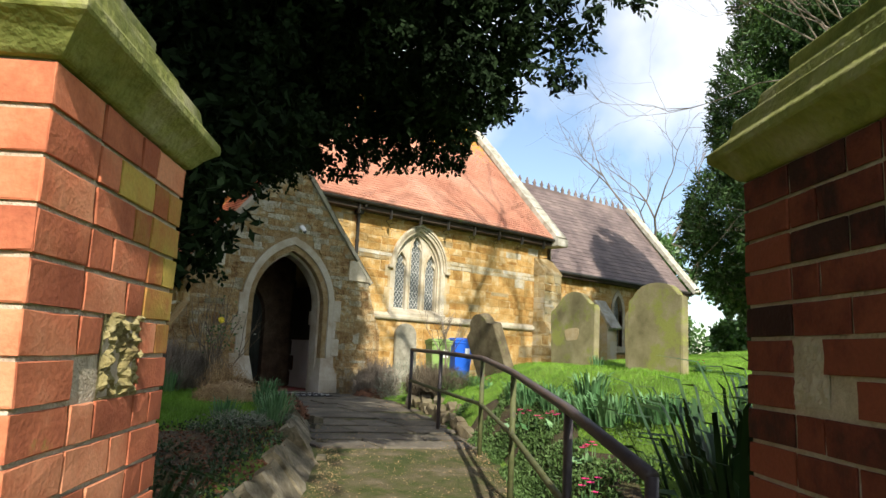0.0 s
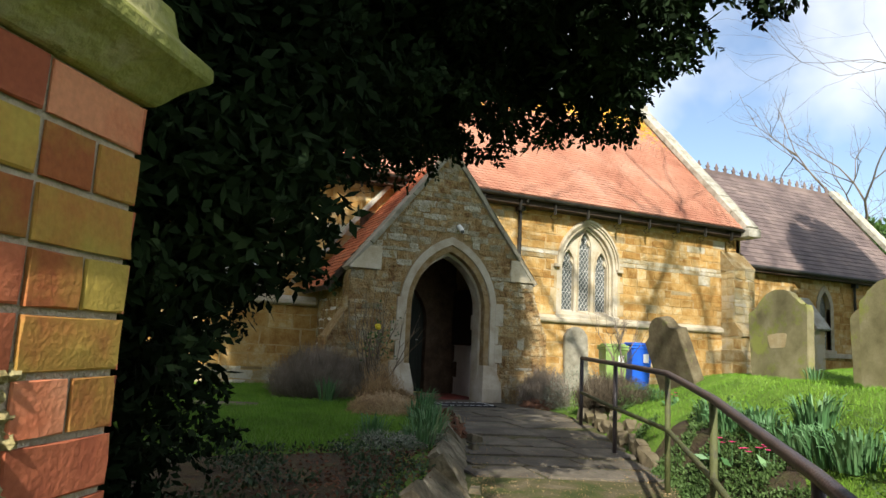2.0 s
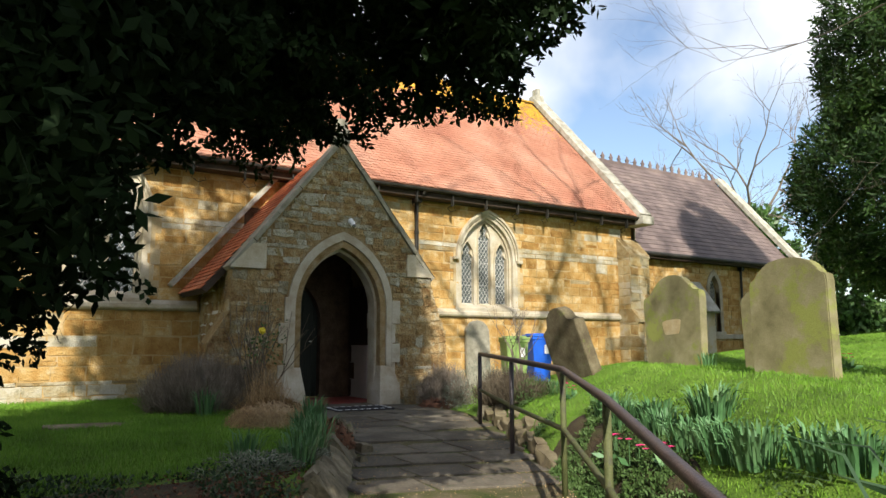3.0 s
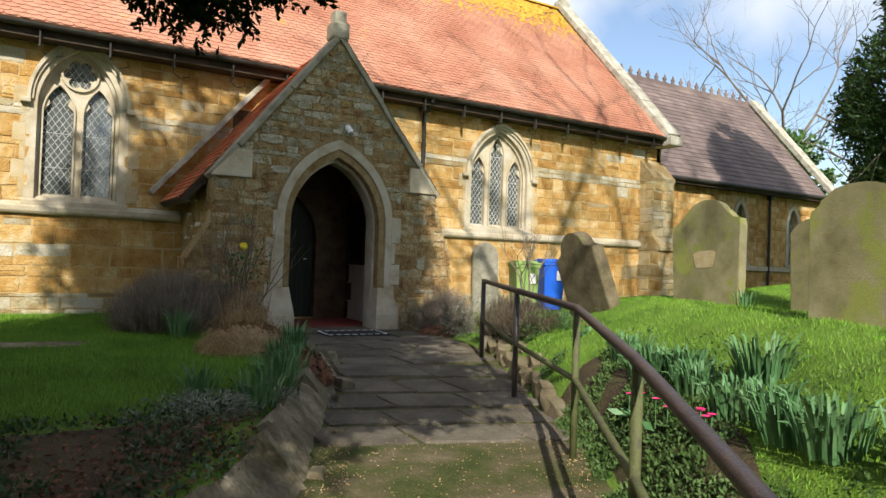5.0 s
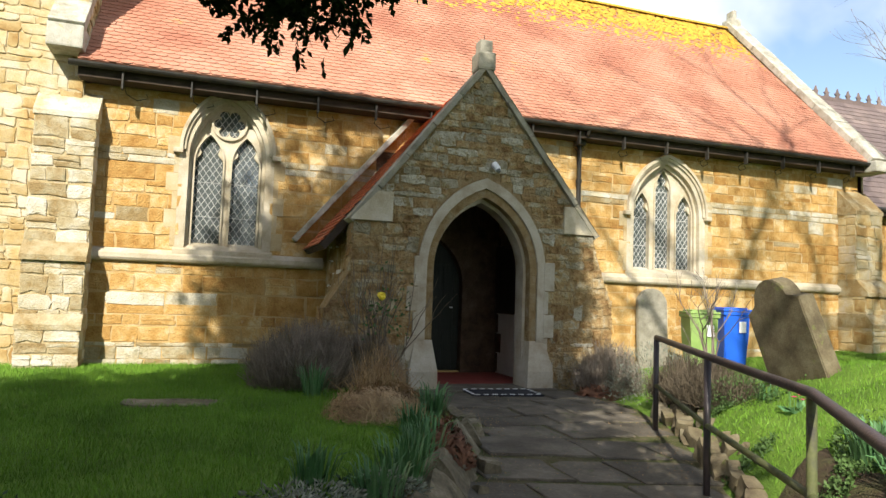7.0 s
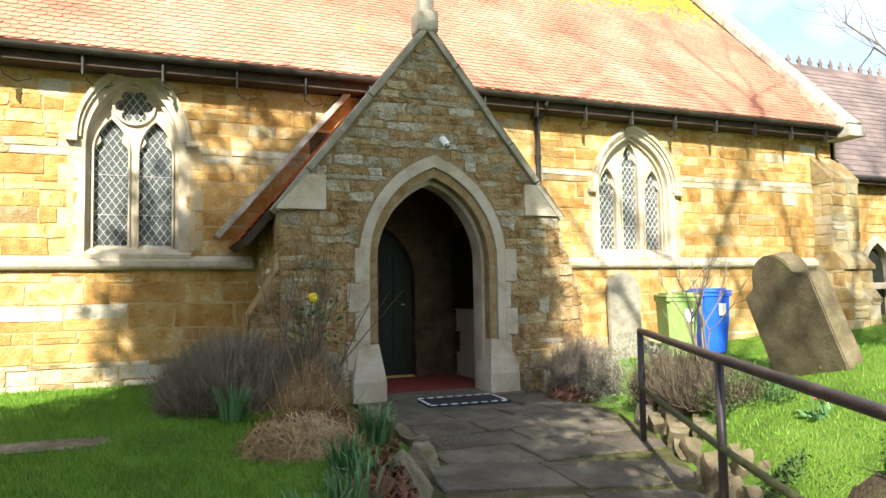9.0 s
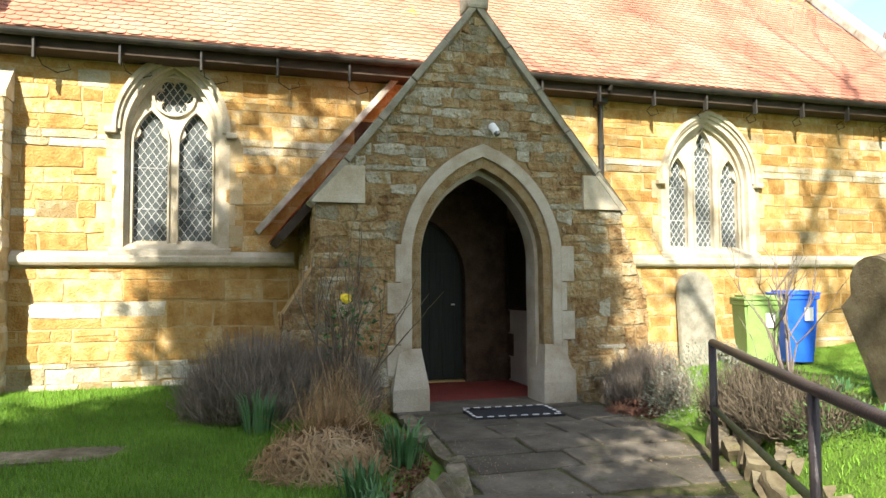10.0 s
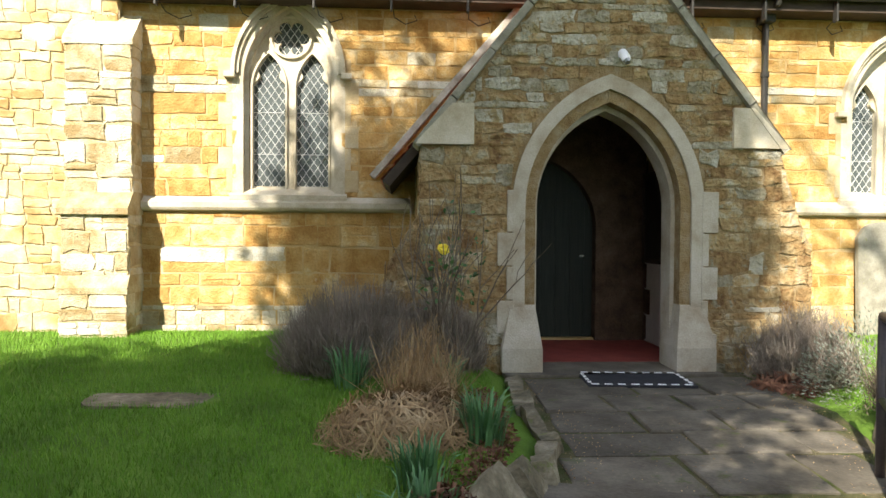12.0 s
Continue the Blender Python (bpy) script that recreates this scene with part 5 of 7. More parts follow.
# ---- gravestones ----
def gravestone(x, y, ang, w, h, thick, shape, label, lean=0.0, tip=0.0, panel=False, sink=0.12, stone=M_GRAVE):
    """An upright headstone: outline extruded and softened; lean: sideways, tip: backwards, degrees."""
    hw = w / 2
    if shape == "round":
        out = [(-hw, 0), (hw, 0), (hw, h * 0.86), (hw * 0.9, h * 0.90)] + [(hw * 0.86 * math.cos(t), h * 0.88 + h * 0.12 * math.sin(t)) for t in [0.1 + (math.pi - 0.2) * k / 12 for k in range(13)]] + [(-hw * 0.9, h * 0.90), (-hw, h * 0.86)]
    elif shape == "broad":
        out = [(-hw, 0), (hw, 0), (hw, h * 0.80), (hw * 0.97, h * 0.845), (hw * 0.85, h * 0.85), (hw * 0.80, h * 0.885)] + [(hw * 0.74 * math.cos(t), h * 0.885 + h * 0.115 * math.sin(t)) for t in [0.15 + (math.pi - 0.3) * k / 12 for k in range(13)]] + [(-hw * 0.80, h * 0.885), (-hw * 0.85, h * 0.85), (-hw * 0.97, h * 0.845), (-hw, h * 0.80)]
    elif shape == "shoulder":
        out = [(-hw * 0.94, 0), (hw * 0.94, 0), (hw, h * 0.74), (hw * 0.98, h * 0.80), (hw * 0.80, h * 0.81), (hw * 0.70, h * 0.86)] + [(hw * 0.58 * math.cos(t), h * 0.86 + h * 0.14 * math.sin(t)) for t in [0.25 + (math.pi - 0.5) * k / 10 for k in range(11)]] + [(-hw * 0.70, h * 0.86), (-hw * 0.80, h * 0.81), (-hw * 0.98, h * 0.80), (-hw, h * 0.74)]
    else:
        out = [(-hw, 0), (hw, 0), (hw, h * 0.76), (hw * 0.62, h * 0.80)] + [(hw * 0.60 * math.cos(t), h * 0.82 + h * 0.18 * math.sin(t)) for t in [0.05 + (math.pi - 0.1) * k / 10 for k in range(11)]] + [(-hw * 0.62, h * 0.80), (-hw, h * 0.76)]
    z = ground_z(x, y) - sink
    m = pose(x, y, z, 0, 0, ang) @ pose(0, 0, 0, tip, lean, 0)
    th = empty("gravestone", x, y, z, label, "gravestone", "churchyard headstones")
    bm = bmesh.new()
    a, b = [[bm.verts.new(m @ Vector((u, d, v))) for u, v in out] for d in (-thick / 2, thick / 2)]
    n = len(out)
    fa, fb = bm.faces.new(a), bm.faces.new(b[::-1])
    for i in range(n):
        bm.faces.new((a[i], a[(i + 1) % n], b[(i + 1) % n], b[i]))
    bmesh.ops.bevel(bm, geom=list(fa.edges) + list(fb.edges), offset=0.009, segments=2, affect="EDGES")
    face = part("slab", bm, stone, th)
    if panel:
        pm = [((abs(u) ** 0.4) * (1 if u > 0 else -1) * 0.15 * (1 + 0.12 * math.sin(3 * t)) * w, h * 0.47 + 0.075 * h * (abs(v) ** 0.4) * (1 if v > 0 else -1)) for t, u, v in [(t, math.cos(t), math.sin(t)) for t in [2 * math.pi * k / 14 for k in range(14)]]]
        slab("worn_patch", pm, [], lambda u, v, d: m @ Vector((u, -thick / 2 - 0.004 + d, v)), 0.004, M_QUOIN, face, "pale flaked patch")
    # worn lettering as shallow bars
    for k in range(4):
        part("lettering", box_bm(-w * 0.28, w * (0.3 - 0.06 * (k % 2)), -thick / 2 - 0.001, -thick / 2 + 0.002, h * (0.62 - 0.075 * k) - (0.28 * h if panel else 0), h * (0.62 - 0.075 * k) + 0.012 - (0.28 * h if panel else 0), m=m), stone, face)
    return th


GA = -95
gravestone(1.72, -3.66, -98, 0.74, 1.05, 0.17, "tablet", "leaning mossy brown gravestone with a rounded top", lean=-15, tip=11, stone=M_GRAVE_B)
gravestone(2.16, -4.80, GA, 0.90, 1.20, 0.11, "shoulder", "shouldered green lichened gravestone with a flaked face", lean=-5, tip=-4, panel=True)
gravestone(1.0, -6.93, GA, 0.74, 1.12, 0.12, "broad", "large round-topped gravestone covered in green algae", lean=-2.5, tip=-3)
gravestone(1.95, -6.1, GA, 0.5, 0.95, 0.09, "round", "narrow green gravestone standing in the grass", lean=-2)
gravestone(3.9, 1.62, 0, 0.60, 1.48, 0.08, "round", "small pale gravestone leaning on the church wall", tip=-3, stone=M_COPING_P)
gravestone(9.0, -7.6, GA, 0.7, 1.1, 0.1, "round", "dark gravestone far across the lawn", lean=3)
gravestone(7.6, -8.3, GA, 0.6, 1.0, 0.1, "round", "dark round-topped gravestone under the trees")


# ---- wheelie bins ----
def wheelie_bin(x, y, ang, material, label):
    z = ground_z(x, y) - 0.01
    m = pose(x, y, z, 0, 0, ang) @ Matrix.Diagonal((0.8, 0.85, 1, 1))
    th = empty("wheelie_bin", x, y, z, label, "bin", "wheelie bins by the wall")
    bm = bmesh.new()
    rings = []
    for w, d, h in ((0.44, 0.50, 0.06), (0.50, 0.60, 0.55), (0.54, 0.66, 0.90), (0.58, 0.70, 0.91), (0.58, 0.70, 0.96)):
        rings.append([bm.verts.new(m @ Vector((w / 2 * a, d / 2 * b, h))) for a, b in ((-1, -1), (1, -1), (1, 1), (-1, 1))])
    for a, b in zip(rings, rings[1:]):
        for k in range(4):
            bm.faces.new((a[k], a[(k + 1) % 4], b[(k + 1) % 4], b[k]))
    bm.faces.new(rings[0][::-1])
    bm.faces.new(rings[-1])
    bmesh.ops.bevel(bm, geom=[e for e in bm.edges if abs(e.verts[0].co.z - e.verts[1].co.z) > 0.2], offset=0.03, segments=2, affect="EDGES")
    part("body", bm, material, th)
    bm = box_bm(-0.30, 0.30, -0.37, 0.34, 0.965, 1.0, 0.012, m=m)
    box_bm(-0.24, 0.24, -0.28, 0.26, 0.995, 1.03, 0.015, bm=bm, m=m)
    part("lid", bm, material, th)
    part("handle", tube([m @ Vector((-0.22, 0.40, 0.95)), m @ Vector((0.22, 0.40, 0.95))], 0.016, 8), material, th)
    for s in (-1, 1):
        wheel = part("wheel", tube([m @ Vector((s * 0.22, 0.27, 0.10)), m @ Vector((s * 0.28, 0.27, 0.10))], 0.10, 16), M_BLACK, th)
        part("hub", tube([m @ Vector((s * 0.278, 0.27, 0.10)), m @ Vector((s * 0.288, 0.27, 0.10))], 0.045, 12), material, wheel)
    part("sticker", box_bm(0.04, 0.18, -0.338, -0.325, 0.62, 0.80, m=m), M_WHITE, th, "small white label")
    return th


wheelie_bin(3.98, 0.55, -22, M_GREENBIN, "lime green plastic wheelie bin with closed lid")
wheelie_bin(4.86, 0.85, -18, M_BLUEBIN, "bright blue plastic wheelie bin with closed lid")

# ---- edging slabs along the path ----
edging = empty("edging", -2.4, -5, 0, "leaning row of old stone slabs edging the raised lawn", "edging", kind="structure")
rng = random.Random(17)
s = 0.0
line = [(-0.98, -0.5), (-1.02, -2.3), (-1.28, -3.1), (-2.70, -5.9), (-4.55, -8.6), (-5.3, -9.5)]
seg = []
for a, b in zip(line, line[1:]):
    L = math.hypot(b[0] - a[0], b[1] - a[1])
    k = 0.0
    while k < L - 0.05:
        w = min(rng.uniform(0.22, 0.66), L - k)
        seg.append((a, b, (k + w / 2) / L, w))
        k += w


def rough_slab(w, t, h, m, seed, wear=0.03):
    """A worn upright slab: rounded, broken outline and uneven faces; stands on z = 0."""
    bm = bmesh.new()
    bmesh.ops.create_cube(bm, size=1)
    bmesh.ops.subdivide_edges(bm, edges=bm.edges, cuts=4, use_grid_fill=True)
    o = Vector((seed * 3.7, seed * 1.3, 0))
    for v in bm.verts:
        u, d, z = v.co.x * 2, v.co.y * 2, v.co.z * 2
        k = 1 - 0.07 * (abs(u) ** 4 + abs(z) ** 4) * 0.5
        q = Vector((u * w / 2 * k, d * t / 2 * (1 - 0.2 * abs(u * z) ** 3), (z * k + 1) * h / 2))
        if z > 0.9:
            q.z += h * 0.16 * noise.noise(Vector((u * 0.9, 0, 0)) + o)
        n = Vector((noise.noise(q * 6 + o), noise.noise(q * 6 + o + Vector((9, 0, 0))), noise.noise(q * 6 + o + Vector((0, 9, 0)))))
        v.co = m @ (q + n * wear)
    return bm


for i, (a, b, f, w) in enumerate(seg):
    x, y = a[0] + (b[0] - a[0]) * f, a[1] + (b[1] - a[1]) * f
    ang = math.degrees(math.atan2(b[1] - a[1], b[0] - a[0]))
    zb, zt = path_z(y), left_z(x, y)
    h = (max(0.06, zt - zb) + 0.07) if y < -2.8 else 0.08
    lean = 38 if y < -2.8 else 6
    m = pose(x, y, zb - 0.05, 0, 0, ang + rng.uniform(-5, 5)) @ pose(0, 0, 0, lean + rng.uniform(-9, 9), rng.uniform(-7, 7), 0)
    part("edging_slab", rough_slab(w * 1.03, rng.uniform(0.09, 0.15), (h + 0.06) / math.cos(math.radians(lean)) * rng.uniform(0.82, 1.12), m, i), M_SLABEDGE, edging)
    if y < -3.2 and rng.random() < 0.5:
        # a fallen stone at the foot
        r = rng.uniform(0.07, 0.16)
        m = pose(x + 0.10 * rng.uniform(0.6, 1.6), y - 0.08 * rng.uniform(0.6, 1.6), zb - 0.03, rng.uniform(-20, 20), rng.uniform(-20, 20), ang + rng.uniform(-40, 40))
        part("fallen_stone", rough_slab(r * 1.6, r, r * 0.8, m, i + 40, 0.02), M_SLABEDGE, edging)

# ---- flagstones ----
rng = random.Random(23)
y = -0.30
row = 0
while y > -5.5:
    dep = rng.uniform(0.42, 0.66)
    lx, rx = float(np.interp(y - dep / 2, LY, LX)) + 0.04, float(np.interp(y - dep / 2, RY, RX)) - 0.02
    sk = 0.30 if y < -2.6 else 0.0
    x = lx
    while x < rx - 0.08:
        w = min(rng.uniform(0.45, 0.9), rx - x)
        if rx - x - w < 0.2:
            w = rx - x
        bm = bmesh.new()
        j = lambda: rng.uniform(-0.015, 0.015)
        g = 0.016
        quad = [(x + g + j(), y - dep + g + j()), (x + w / 2 + j(), y - dep + g + j()), (x + w - g + j(), y - dep + g + j()), (x + w - g + j(), y - dep / 2 + j()), (x + w - g + j(), y - g + j()), (x + w / 2 + j(), y - g + j()), (x + g + j(), y - g + j()), (x + g + j(), y - dep / 2 + j())]
        cxm = (lx + rx) / 2
        quad = [(px, py - sk * (px - cxm) * 0.9) for px, py in quad]
        t = rng.uniform(0.006, 0.022)
        cx, cy = x + w / 2, y - dep / 2
        a = [bm.verts.new((px, py, path_z(py) - 0.03)) for px, py in quad]
        b = [bm.verts.new((px, py, path_z(py) + t * 0.5)) for px, py in quad]
        c = [bm.verts.new((cx + (px - cx) * 0.97, cy + (py - cy) * 0.97, path_z(py) + t + rng.uniform(-0.004, 0.004))) for px, py in quad]
        for lo, hi in ((a, b), (b, c)):
            for k in range(8):
                bm.faces.new((lo[k], lo[(k + 1) % 8], hi[(k + 1) % 8], hi[k]))
        bm.faces.new(c)
        part("flagstone", bm, M_FLAG, path)
        x += w
    y -= dep
    row += 1
# flush ledger slab in the lawn
o = empty("ledger_slab", -3.7, -1.4, 0.08, "worn grave ledger lying flush in the lawn", "ledger")
led = [(0.52 * math.cos(t) * (1 + 0.16 * noise.noise(Vector((math.cos(t) * 2, math.sin(t) * 2, 3)))), 0.17 * math.sin(t) * (1 + 0.5 * noise.noise(Vector((math.cos(t) * 2, math.sin(t) * 2, 7))))) for t in [2 * math.pi * k / 28 for k in range(28)]]
led = [(math.copysign(abs(u / 0.52) ** 0.6 * 0.52, u), math.copysign(abs(v / 0.17) ** 0.6 * 0.20, v)) for u, v in led]
lm = pose(-3.68, -1.40, left_z(-3.7, -1.4) - 0.01, 1.5, 2, 6)
slab("slab", led, [], lambda u, v, d: lm @ Vector((u, v, 0.022 - d)), 0.12, M_SLABEDGE, o)


# ---- planting ----
NPR = np.random.RandomState(4)


def raw_mesh(name, verts, loops, sides, material, parent=None, label=""):
    """A mesh straight from arrays: verts (n, 3), faces all of the same number of sides."""
    me = bpy.data.meshes.new(name)
    n, f = len(verts), len(loops) // sides
    me.vertices.add(n)
    me.vertices.foreach_set("co", np.asarray(verts, dtype=np.float32).ravel())
    me.loops.add(len(loops))
    me.loops.foreach_set("vertex_index", np.asarray(loops, dtype=np.int32))
    me.polygons.add(f)
    me.polygons.foreach_set("loop_start", np.arange(0, f * sides, sides, dtype=np.int32))
    me.materials.append(material)
    me.update(calc_edges=True)
    ob = new(name, me)
    if parent is not None:
        ob.parent = parent
        ob.matrix_parent_inverse = pose(*parent.location).inverted()
    if label:
        ob["label"] = label
    return ob


def unit(v):
    return v / np.maximum(1e-9, np.linalg.norm(v, axis=1, keepdims=True))


def leaf_quads(p, d, length, width, curl=0.0):
    """Rhombic leaves from p along d: arrays of verts and loops."""
    n = len(p)
    r = unit(NPR.normal(size=(n, 3)))
    s = unit(np.cross(d, r))
    L, W = np.broadcast_to(length, n)[:, None], np.broadcast_to(width, n)[:, None]
    up = np.cross(s, d) * curl * L
    v = np.stack([p, p + d * L * 0.5 + s * W * 0.5 + up * 0.4, p + d * L + up * 0, p + d * L * 0.5 - s * W * 0.5 + up * 0.4], axis=1).reshape(-1, 3)
    return v, np.arange(4 * n)


def sprays(p, d, twig, leaves, leaf_len, leaf_w):
    """Small twigs with leaves on both sides, as leaf quads."""
    n = len(p)
    P, D = [], []
    r = unit(NPR.normal(size=(n, 3)))
    s = unit(np.cross(d, r))
    for k in range(leaves):
        f = (k + 0.5) / leaves
        sg = 1 if k % 2 else -1
        P.append(p + d * twig * f)
        D.append(unit(d * 0.75 + s * sg * 0.8 + NPR.normal(size=(n, 3)) * 0.2))
    P, D = np.concatenate(P), np.concatenate(D)
    return leaf_quads(P, D, leaf_len * NPR.uniform(0.7, 1.3, len(P)), leaf_w)


def blob_points(ells, n, shell=0.45, lump=0.25, scale=1.1):
    """Points in a union of ellipsoids, denser near their skins and gathered in lumps, with outward directions."""
    vol = np.array([e[3] * e[4] * e[5] for e in ells], float)
    pick = NPR.choice(len(ells), n, p=vol / vol.sum())
    e = np.array(ells)[pick]
    u = unit(NPR.normal(size=(n, 3)))
    rad = NPR.uniform(0, 1, n)[:, None] ** shell
    p = e[:, :3] + u * e[:, 3:] * rad
    keep = np.array([noise.noise(Vector(q) * scale) for q in p]) > -lump
    return p[keep], unit(u[keep] + NPR.normal(size=(keep.sum(), 3)) * 0.6)


def branch_tree(start, direction, length, radius, depth, spread, rng, bm, bend=0.15, split=(2, 3), sides=5, lift=0.05):
    """A limb that tapers, wanders and divides."""
    p, d = Vector(start), Vector(direction).normalized()
    pts = [p.copy()]
    for _ in range(4):
        d = (d + Vector((rng.gauss(0, bend), rng.gauss(0, bend), rng.gauss(0, bend) + lift))).normalized()
        p = p + d * length / 4
        pts.append(p.copy())
    tube(pts, radius, sides, bm, taper=radius * 0.62)
    if depth > 0:
        for k in range(rng.randint(*split)):
            q = pts[rng.randint(2, 4)] if k else pts[4]
            nd = (d + Vector((rng.gauss(0, spread), rng.gauss(0, spread), rng.gauss(0, spread)))).normalized()
            branch_tree(q, nd, length * rng.uniform(0.6, 0.85), radius * 0.58, depth - 1, spread, rng, bm, bend, split, 4 if depth < 3 else sides, lift)
    return pts[-1]


# yew over the path
yew = empty("yew_tree", -6.2, -7.0, left_z(-6.2, -7) - 0.05, "dark dense yew tree overhanging the churchyard path", "tree")
bm = bmesh.new()
tube([(-6.3, -7.0, -0.3), (-6.2, -7.0, 1.2), (-6.0, -7.1, 2.6), (-5.8, -7.0, 5.0), (-5.7, -7.0, 8.5)], 0.42, 12, bm, taper=0.08)
part("trunk", bm, M_WOOD, yew, smooth=True)
rng = random.Random(31)
for k in range(14):
    a = rng.uniform(-2.6, 1.9)
    bm = bmesh.new()
    branch_tree((-6.0, -7.0, rng.uniform(3.0, 6.5)), (math.cos(a), math.sin(a), rng.uniform(-0.1, 0.35)), rng.uniform(1.2, 1.6), 0.07, 2, 0.5, rng, bm, lift=0.0)
    part("limb", bm, M_WOOD, yew)
# includes unseen boughs added south-west, west and overhead to deepen the shade
ELL = [(-6.2, -7.0, 1.0, 1.8, 1.6, 1.9), (-5.0, -7.0, 2.5, 1.6, 1.5, 1.1), (-5.0, -7.3, 4.5, 2.8, 2.5, 2.4), (-5.4, -7.1, 7.3, 2.65, 2.7, 3.25), (-3.4, -6.3, 3.0, 1.1, 1.1, 1.15), (-3.1, -7.6, 3.2, 1.1, 1.1, 1.1), (-4.4, -6.0, 3.0, 1.1, 1.0, 1.1), (-2.7, -8.3, 3.5, 0.85, 0.85, 0.85), *[(-3.25, -5.75, 2.76, 0.56, 0.5, 0.48), (-2.6, -7.2, 2.75, 0.5, 0.5, 0.5)] * 4, (-3.9, -7.3, 7.8, 1.7, 1.6, 2.8), (-4.9, -7.6, 1.9, 0.9, 0.7, 0.9), (-7.4, -11.6, 5.0, 1.9, 1.6, 1.6), (-6.5, -9.7, 5.9, 1.6, 1.6, 1.6), (-8.2, -7.8, 4.2, 2.3, 2.2, 2.6), (-2.9, -8.0, 2.85, 0.6, 0.6, 0.6), (-6.95, -7.0, 7.9, 0.95, 1.0, 1.7), (-6.95, -7.0, 7.6, 0.95, 1.0, 1.7), (-2.6, -7.2, 5.6, 1.0, 1.0, 1.1), (-5.2, -9.0, 3.6, 1.3, 1.0, 0.9)]


def yew_room(p):
    """Keeps the foliage off the path and the lawn's edge, but for two low boughs."""
    edge = np.interp(p[:, 2], [0.2, 0.45, 0.71, 1.0, 1.31, 1.5, 1.7, 1.9, 2.1], [-4.80, -4.74, -4.68, -4.60, -4.35, -4.25, -4.18, -4.0, -3.5]) - 0.22 * np.maximum(0, -7.15 - p[:, 1])
    low = np.maximum(2.05, 1.26 + 0.54 * np.hypot(p[:, 0] + 3.5, p[:, 1] + 8.4)) + 0.1 * np.sin(p[:, 0] * 3.1) * np.cos(p[:, 1] * 2.7)
    ok = (p[:, 2] > low) | ((p[:, 0] < edge + 0.12 * np.sin(p[:, 2] * 9 + p[:, 1] * 3)) & (p[:, 1] < np.where((p[:, 2] > 1.3) & (p[:, 0] > -4.5), -7.15, -6.2)))
    for x, y, z, r in ((-3.25, -5.75, 2.76, 0.52), (-2.6, -7.2, 2.75, 0.5)):
        ok |= ((p - np.array([[x, y, z]])) ** 2).sum(1) < r * r
    # upper west side trimmed so its shadow edge falls upright on the wall
    west = np.where(p[:, 2] > 9.15, -7.0, np.where(p[:, 2] > 6.6, -7.85, -20.0))
    return ok & ~((p[:, 1] < -8.5) & (p[:, 2] < 2.4)) & (p[:, 2] > -0.1) & ((p[:, 0] > west) | (p[:, 1] < -9.0))


p, d = blob_points(ELL, 13500, 0.36, 0.4, 1.6)
ok = yew_room(p)
p, d = np.repeat(p[ok], 13, axis=0), np.repeat(d[ok], 13, axis=0)
p = p + NPR.normal(0, 0.04, p.shape) + d * NPR.uniform(-0.06, 0.06, (len(p), 1))
d = unit(d + NPR.normal(0, 0.5, d.shape))
d[:, 2] -= 0.35
d = unit(d)
v, l = sprays(p, d, 0.075, 6, 0.046, 0.026)
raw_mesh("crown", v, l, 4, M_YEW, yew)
# older foliage that closes the crown within
p, d = blob_points([(x, y, z, a * 0.8, b * 0.8, c * 0.8) for x, y, z, a, b, c in ELL], 200000, 0.45, 0.6, 1.2)
p = p[yew_room(p)]
v, l = leaf_quads(p, unit(NPR.normal(size=p.shape)), 0.10, 0.042)
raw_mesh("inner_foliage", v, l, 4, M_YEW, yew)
p, d = blob_points([(-6.3, -7.0, 1.1, 1.6, 1.4, 1.7), (-5.1, -7.0, 2.6, 1.4, 1.3, 0.9), (-4.9, -7.2, 3.6, 2.2, 2.0, 1.2), (-4.9, -7.6, 1.8, 1.0, 0.7, 1.1), (-3.9, -7.3, 7.8, 1.5, 1.4, 2.5)], 260000, 0.6, 0.9, 1.2)
p = p[yew_room(p)]
v, l = leaf_quads(p, unit(NPR.normal(size=p.shape)), 0.09, 0.036)
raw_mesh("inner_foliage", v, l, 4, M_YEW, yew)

# clipped conifer
con = empty("conifer", 10.5, -5.0, ground_z(10.5, -5.0) - 0.05, "tall dark green conifer with a bare stem foot", "tree")
part("trunk", tube([(10.5, -5.0, 0.2), (10.5, -5.0, 3.0), (10.55, -5.0, 12.6)], 0.26, 10, taper=0.04), M_BARK, con, smooth=True)
p, d = blob_points([(10.5, -5.0, 4.0, 2.95, 2.95, 2.3), (10.5, -5.0, 6.6, 2.3, 2.3, 3.0), (10.5, -5.0, 9.8, 1.7, 1.7, 3.2)], 44000, 0.24, 0.14, 1.1)
d[:, 2] += 0.3
v, l = sprays(p, unit(d), 0.26, 6, 0.13, 0.045)
raw_mesh("crown", v, l, 4, M_CONIFER, con)


# second conifer added out of view, first meant to shade the chancel
con_unseen = copy_thing(con, pose(16.5, -7.4, con.location.z))
bpy.context.view_layer.update()


